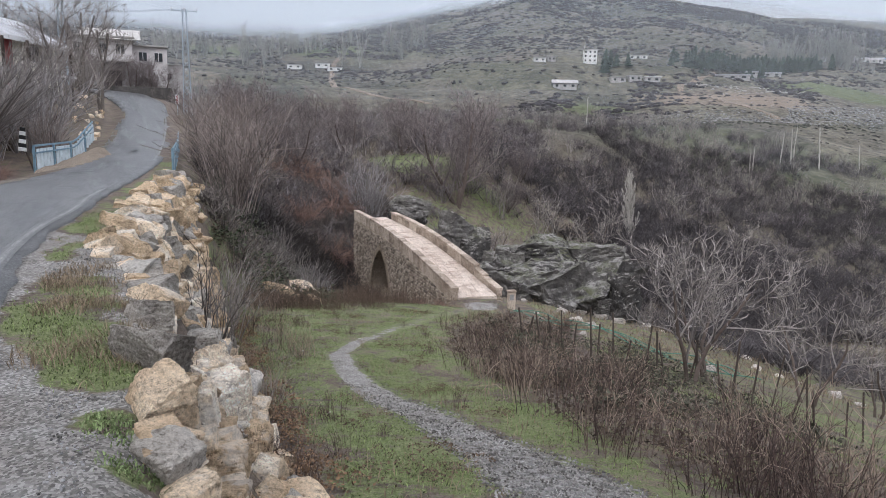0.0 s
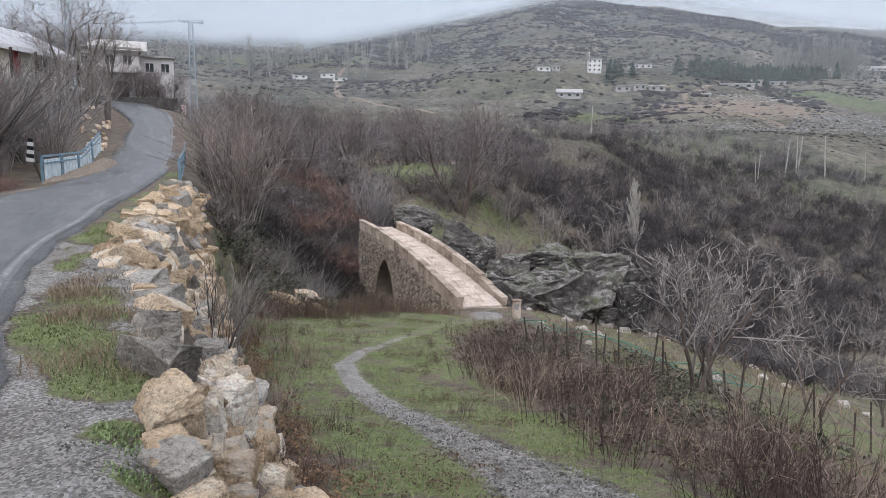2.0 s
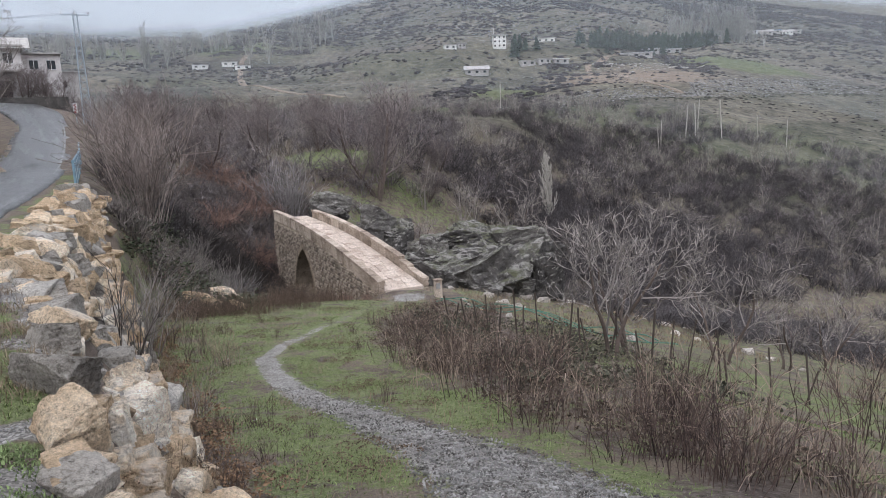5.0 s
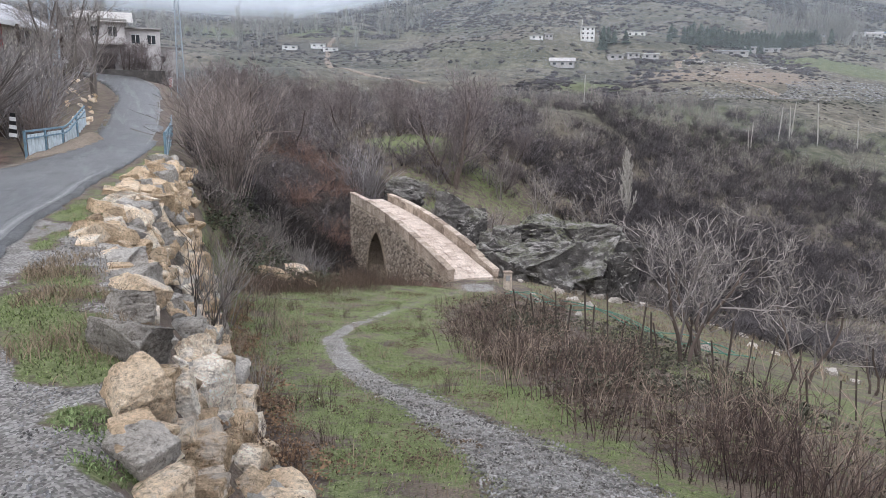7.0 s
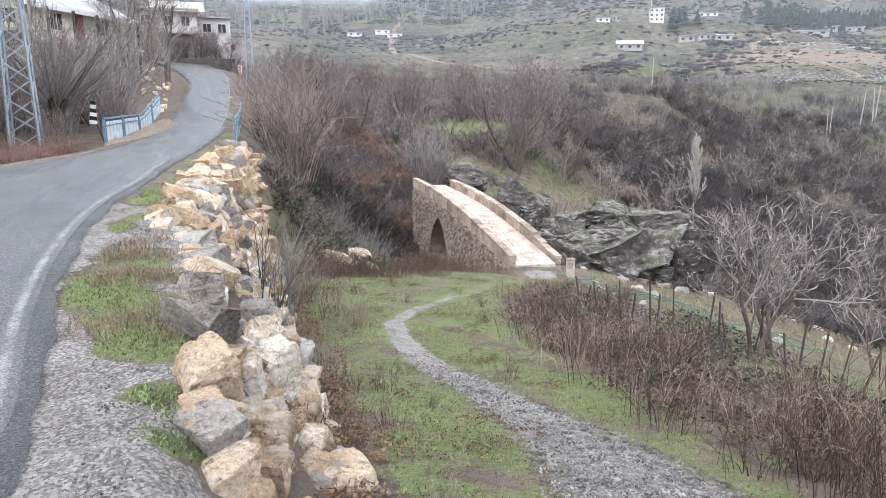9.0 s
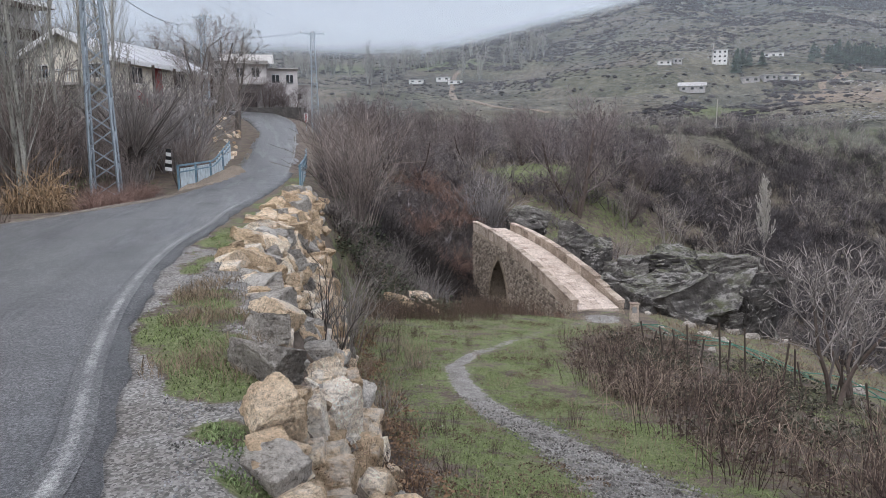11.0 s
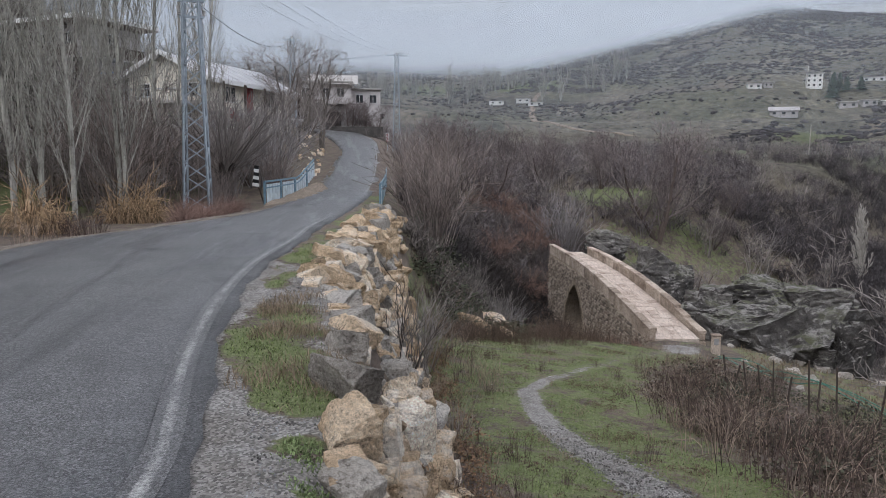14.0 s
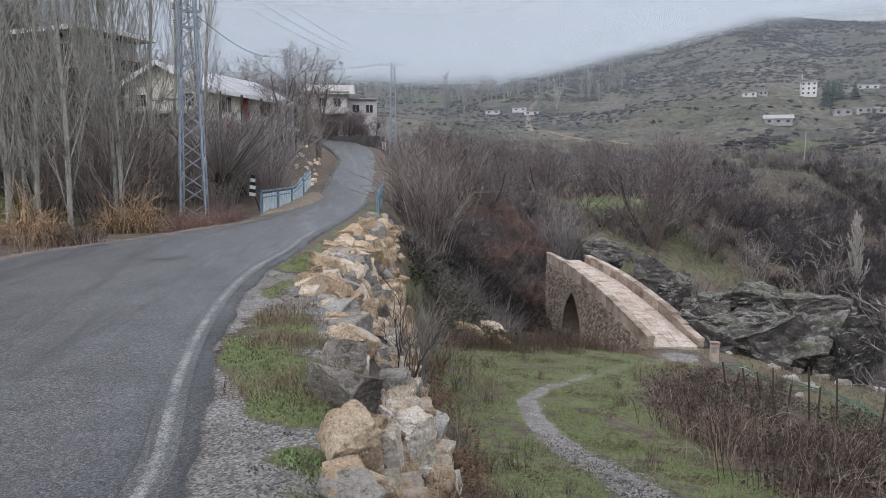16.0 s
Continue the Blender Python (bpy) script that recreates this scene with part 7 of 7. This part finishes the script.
# ---- far buildings across the valley ----
def far_house(name, x, y, turn, w, d, storeys, wall, roof, label, cols=3, pitched=False):
    ob = empty(name, x, y, z_at(x, y) - 0.9, turn)
    tagged(ob, label, "house")
    rise = 1.9
    h = storeys * rise + 0.6
    panel(ob, "wall", wall, 0, 0, h / 2, w, d, h, 0.02)
    if pitched:
        bm = bmesh.new()
        a = [bm.verts.new(p) for p in ((-w / 2 - .5, -d / 2 - .5, h), (w / 2 + .5, -d / 2 - .5, h), (w / 2 + .5, d / 2 + .5, h), (-w / 2 - .5, d / 2 + .5, h), (-w / 2 - .5, 0, h + d * .25), (w / 2 + .5, 0, h + d * .25))]
        for f in ((0, 1, 5, 4), (2, 3, 4, 5), (0, 4, 3), (1, 2, 5), (3, 2, 1, 0)):
            bm.faces.new([a[k] for k in f])
        part("roof", bm, roof, ob)
    else:
        panel(ob, "roof", roof, 0, 0, h + 0.12, w + 0.8, d + 0.8, 0.25, 0.02)
    for s in range(storeys):
        for c in range(cols):
            cx = -w / 2 + w * (c + 0.5) / cols
            panel(ob, "window", GLASS, cx, -d / 2 - 0.02, 0.6 + s * rise + 1.0, w / cols * 0.36, 0.12, 0.8, 0.0)
    return ob


far_house("tall_house", 65.5, 333, -8, 6.2, 6, 3, WHITEWALL, CONCRETE, "white three-storey house on the far slope", 3)
far_house("low_house", 45.2, 276, -6, 9, 6, 1, GREYWALL, GREYWALL, "low stone house with a pale roof on the far slope", 3, True)
far_house("ruined_house", 41.5, 327, 0, 5.5, 5, 1, WHITEWALL, GREYWALL, "pale small house on the far slope", 2)
far_house("pavilion", 92, 350, -10, 8.5, 6, 1, WHITEWALL, CONCRETE, "white flat-roofed house on the far slope", 3)
for k, (x, y, w) in enumerate(((70, 296, 6), (76.5, 295, 5), (83, 292, 6), (47, 329, 3.5))):
    far_house("stone_house", x, y, rnd.uniform(-12, 4), w, 5, 1, GREYWALL, WHITEWALL if k == 2 else CONCRETE, "low grey house in the far hamlet", 2)
for k in range(8):
    u = k / 7
    far_house("white_shed", 228 + 78 * u + rnd.uniform(-2, 2), 437 + 40 * u + (k % 2) * 6, -28, rnd.uniform(6, 11), 6, 1, LIGHTGREY if k % 3 else WHITEWALL, TARP if k == 5 else (WHITEWALL if k % 2 else GREYWALL), "long white shed in the far row", 3, k % 2 == 0)
for x, y, w in ((126, 318, 14), (143, 345, 10), (160, 360, 12), (181, 392, 9)):
    far_house("stone_house", x, y, -22, w, 5, 1, GREYWALL, ROOFMETAL, "low grey house below the pine belt", 3)
for x, y in ((-85, 402), (-70, 405), (-62, 398)):
    far_house("low_house", x, y, 8, 8, 6, 1, WHITEWALL, GREYWALL, "small pale house in the distant village", 2)
for x, y in ((-25.2, 97), (-23.0, 98)):
    far_house("low_house", x, y, 10, 2.4, 2, 1, WHITEWALL, GREYWALL, "small pale building half hidden by trees", 1)


def pine_belt():
    def pine(seed):
        bm = bmesh.new()
        r2 = random.Random(seed)
        for k in range(6):
            z = 1.0 + k * 1.2
            bmesh.ops.create_cone(bm, segments=7, radius1=2.7 * (1 - k / 8.5) * r2.uniform(0.85, 1.1), radius2=0.25, depth=2.2, matrix=Matrix.Translation((r2.uniform(-.2, .2), r2.uniform(-.2, .2), z + 1.0)) @ Matrix.Rotation(r2.random(), 4, "Z"))
        for v in bm.verts:
            v.co += Vector((r2.gauss(0, .18), r2.gauss(0, .18), r2.gauss(0, .22)))
        bmesh.ops.triangulate(bm, faces=bm.faces)
        me = bpy.data.meshes.new("t")
        bm.to_mesh(me)
        bm.free()
        return template(new("t", me))
    kinds = [pine(k) for k in range(4)]
    u = rs.uniform(0, 1, 260)
    x = 108 + 104 * u + rs.normal(0, 4, 260)
    y = 328 + 90 * u + rs.normal(0, 7, 260)
    strew("pine_belt", kinds, x, y, rs.uniform(0.6, 1.0, 260), PINE, "belt of dark pines on the far slope", "trees")
    x, y = 71.5 + rs.normal(0, 2.4, 9), 319 + rs.normal(0, 3, 9)
    strew("pine_group", kinds, x, y, rs.uniform(0.6, 0.95, 9), PINE, "dark pines beside the white house", "trees")


pine_belt()
column = [template(shrub("t", 130 + k, 14, 0.75, 15, POPLAR, "", 5, 0.09, 0.0, 0.3, True)) for k in range(2)]
u = rs.uniform(0, 1, 46)
strew("far_poplars", column, 188 + 48 * u + rs.normal(0, 2, 46), 428 - 18 * u + rs.normal(0, 6, 46), rs.uniform(0.8, 1.5, 46), POPLAR, "row of bare pale poplars on the far slope", "trees")
u = rs.uniform(-1, 1, 60)
strew("village_poplars", column, -110 + 95 * u, 440 + rs.normal(0, 25, 60), rs.uniform(0.7, 1.5, 60), POPLAR, "bare pale poplars in the mist below the cloud", "trees")
lone = tree("poplar", 77, 6.8, dict(COLUMN, least=0.036, girth=0.014, shrink=0.33), PALEPOPLAR, PALEPOPLAR, "lone narrow bare poplar in the valley scrub")
plant(lone, 19.6, 73.5, 0, 1.0)
slim = tree("poplar", 79, 6.8, dict(COLUMN, least=0.036, girth=0.016, shrink=0.13, angle=(8, 22)), PALEPOPLAR, PALEPOPLAR, "slender bare pale poplar on the green terrace")
plant(slim, 72.4, 148, 40, 1.05)
for x, y, s in ((69.1, 145.7, 0.9), (73.8, 150, 1.0), (77.8, 146.8, 1.15), (57.3, 131.4, 0.7), (90, 153.3, 0.8), (55, 127, 0.6), (95, 150, 0.8), (27, 137, 0.75), (62, 330, 1.3)):
    replant(slim, x, y, rnd.uniform(0, 360), s * 1.1)


# ---- stony terrace banks across the valley ----
HEDGES = [([(45, 210, 0), (61, 233, 0), (83, 276, 0), (103, 300, 0)], 380, 6.5),
          ([(118, 321, 0), (131, 315, 0), (149, 322, 0), (130, 263, 0)], 240, 4),
          ([(-81, 427, 0), (-55, 439, 0), (-27, 426, 0)], 170, 2.5),
          ([(-59, 383, 0), (-36, 387, 0), (-9, 300, 0)], 170, 3),
          ([(-62, 491, 0), (-28, 449, 0), (0, 430, 0)], 150, 4),
          ([(78, 529, 0), (108, 535, 0), (131, 513, 0)], 140, 6),
          ([(18, 208, 0), (30, 231, 0), (43, 257, 0)], 150, 4)]
hx, hy = [], []
for line_, n, spread in HEDGES:
    q = resample(line_, 80)[rs.randint(0, 80, n)]
    hx.append(q[:, 0] + rs.normal(0, spread, n))
    hy.append(q[:, 1] + rs.normal(0, spread * 1.3, n))
hx, hy = np.concatenate(hx), np.concatenate(hy)
strew("field_hedge", domes, hx, hy, rs.uniform(1.0, 2.6, len(hx)), bark("field_hedge_twigs", (0.045, 0.04, 0.042), 0.5), "drifts of bare grey-brown scrub between the far fields", "scrub", 0.3)


def stone_bank():
    n = 4200
    u = rs.uniform(0, 1, n)
    x = 30 + 170 * u
    yc = np.interp(x, [30, 58, 92, 108, 150, 200], [150, 196, 201, 207, 233, 255])
    y = yc + rs.uniform(0, 1, n) * np.interp(x, [30, 58, 92, 100, 112, 200], [10, 22, 16, 6, 26, 30])
    strew("stony_bank", domes, x, y, rs.uniform(0.2, 0.55, n), bark("bank_stones", (0.2, 0.195, 0.19), 0.6), "rubble facing of a terrace bank across the valley", "rocks")
    u = rs.uniform(0, 1, 900)
    x = 20 + 190 * u
    y = np.interp(x, [20, 58, 92, 108, 150, 210], [150, 194, 199, 205, 231, 256]) + rs.normal(0, 1.2, 900)
    strew("terrace_hedge", domes, x, y, rs.uniform(0.4, 1.1, 900), bark("hedge_twigs", (0.04, 0.042, 0.032), 0.5), "dark low hedge along the foot of the terrace bank", "scrub", 0.3)
    n = 220
    a = rs.uniform(0, 2 * np.pi, n)
    strew("rubble", domes, 118 + 26 * np.cos(a) * rs.uniform(.2, 1, n), 285 + 14 * np.sin(a), rs.uniform(0.3, 0.9, n), Mat("rubble_stone", 0.9, spec=0.2).colour((0.3, 0.28, 0.26)).m, "pale rubble heaps on the far terrace", "rocks")


stone_bank()


# ---- small things by the bridge ----
def marker_stone():
    ob = empty("marker_stone", 2.95, 29.1, 0, 12)
    ob.location.z = z_at(2.95, 29.1)
    ob.scale = (1, 1, 0.8)
    tagged(ob, "upright pale stone post with a grey plaque at the bridge end", "stone post")
    bm = bmesh.new()
    box(bm, 0, 0, 0.4, 0.32, 0.26, 1.0, None, 0.03)
    part("shaft", bm, COPING, ob)
    bm = bmesh.new()
    box(bm, 0, 0, 0.93, 0.38, 0.32, 0.08, None, 0.02)
    part("cap", bm, COPING, ob)
    bm = bmesh.new()
    box(bm, -0.03, -0.135, 0.62, 0.18, 0.02, 0.3, None, 0.004)
    part("plaque", bm, PLAQUE, ob, "small grey plaque")


marker_stone()
for k, off in enumerate((0.0, 0.12, 0.3)):
    tw = Twigs()
    pts = []
    for i in range(30):
        u = i / 29
        x, y = 2.2 + 5.2 * u + 0.25 * math.sin(u * 9 + k), 22.5 - 6.5 * u + off + 0.3 * math.sin(u * 5 + k * 2)
        pts.append(Vector((x, y, z_at(x, y) + 0.22 + 0.14 * math.sin(u * 14 + k))))
    tw.stem(pts, 0.014, 0.014, 5)
    tagged(tw.done("water_pipe", HOSE), "thin pale green plastic water pipe along the slope", "pipe")
def scrap(seed):
    r2 = random.Random(seed)
    bm = bmesh.new()
    bmesh.ops.create_grid(bm, x_segments=4, y_segments=4, size=0.05)
    for v in bm.verts:
        v.co += Vector((r2.gauss(0, .008), r2.gauss(0, .008), abs(r2.gauss(0, .016)) + 0.012))
    bmesh.ops.solidify(bm, geom=bm.faces[:], thickness=0.002)
    return bm


for k, (x, y) in enumerate(((-1.88, 8.93), (-1.35, 8.1), (-2.3, 11.5), (-1.6, 12.9), (-2.9, 14.2), (-1.9, 15.8))):
    ob = part("paper_scrap", scrap(k), LIGHTGREY, None)
    ob.matrix_world = pose(x, y, z_at(x, y) + 0.02, rnd.uniform(-20, 20), rnd.uniform(-20, 20), rnd.uniform(0, 360)) @ Matrix.Scale(rnd.uniform(0.3, 0.55), 4)
    tagged(ob, "small crumpled white scrap lying in the grass", "litter", "scraps in the grass")
for k in range(26):
    x = 2.0 + 6.2 * k / 25 + rnd.uniform(-0.15, 0.15)
    y = 17.4 - 6.0 * k / 25 + rnd.uniform(-0.3, 0.3)
    bm = bmesh.new()
    bar(bm, (0, 0, -0.2), (rnd.uniform(-.2, .2), rnd.uniform(-.15, .15), rnd.uniform(0.6, 1.25)), rnd.uniform(0.022, 0.034))
    ob = part("fence_stake", bm, TIMBER, None)
    ob.location = (x, y, z_at(x, y))
    tagged(ob, "dark weathered wooden stake of a broken fence", "stake", "fence stakes")

# ---- low cloud over the hills ----
def cloud_bank(name, radius, top, material, label):
    az = np.radians(np.arange(-75, 56, 2.5))
    verts = [(radius * math.sin(a), radius * math.cos(a), -40) for a in az] + [(radius * math.sin(a), radius * math.cos(a), top) for a in az]
    n = len(az)
    ob = mesh_object(name, verts, [(i, i + 1, n + i + 1, n + i) for i in range(n - 1)], material, smooth_faces=True)
    return tagged(ob, label, "cloud", kind="structure")


BANKS = [(150, 0.04, 0.045, 0, 60, 0, 0), (250, 0.07, 0.085, 28, 36, 5, 14), (340, 0.04, 0.22, 37, 47, 6, 21), (450, 0.04, 0.65, 48, 61, 8, 28),
         (560, 0.04, 0.8, 59, 75, 10, 36), (700, 0.04, 0.9, 74, 93, 12, 44), (1500, 0.1, 0.9, 150, 205, 40, 70)]
for k, (radius, low, high, z0, z1, wisps, lift) in enumerate(BANKS):
    mat = mist_material("mist_%s" % "abcdefg"[k], low, high, z0, z1, wisps, (radius * 0.2, radius * 0.4, lift * 1.16), 0.6 if radius > 1000 else 1.0)
    cloud_bank("mist", radius, 900 if radius < 1000 else 1800, mat, "thin grey mist and low cloud over the hillside")
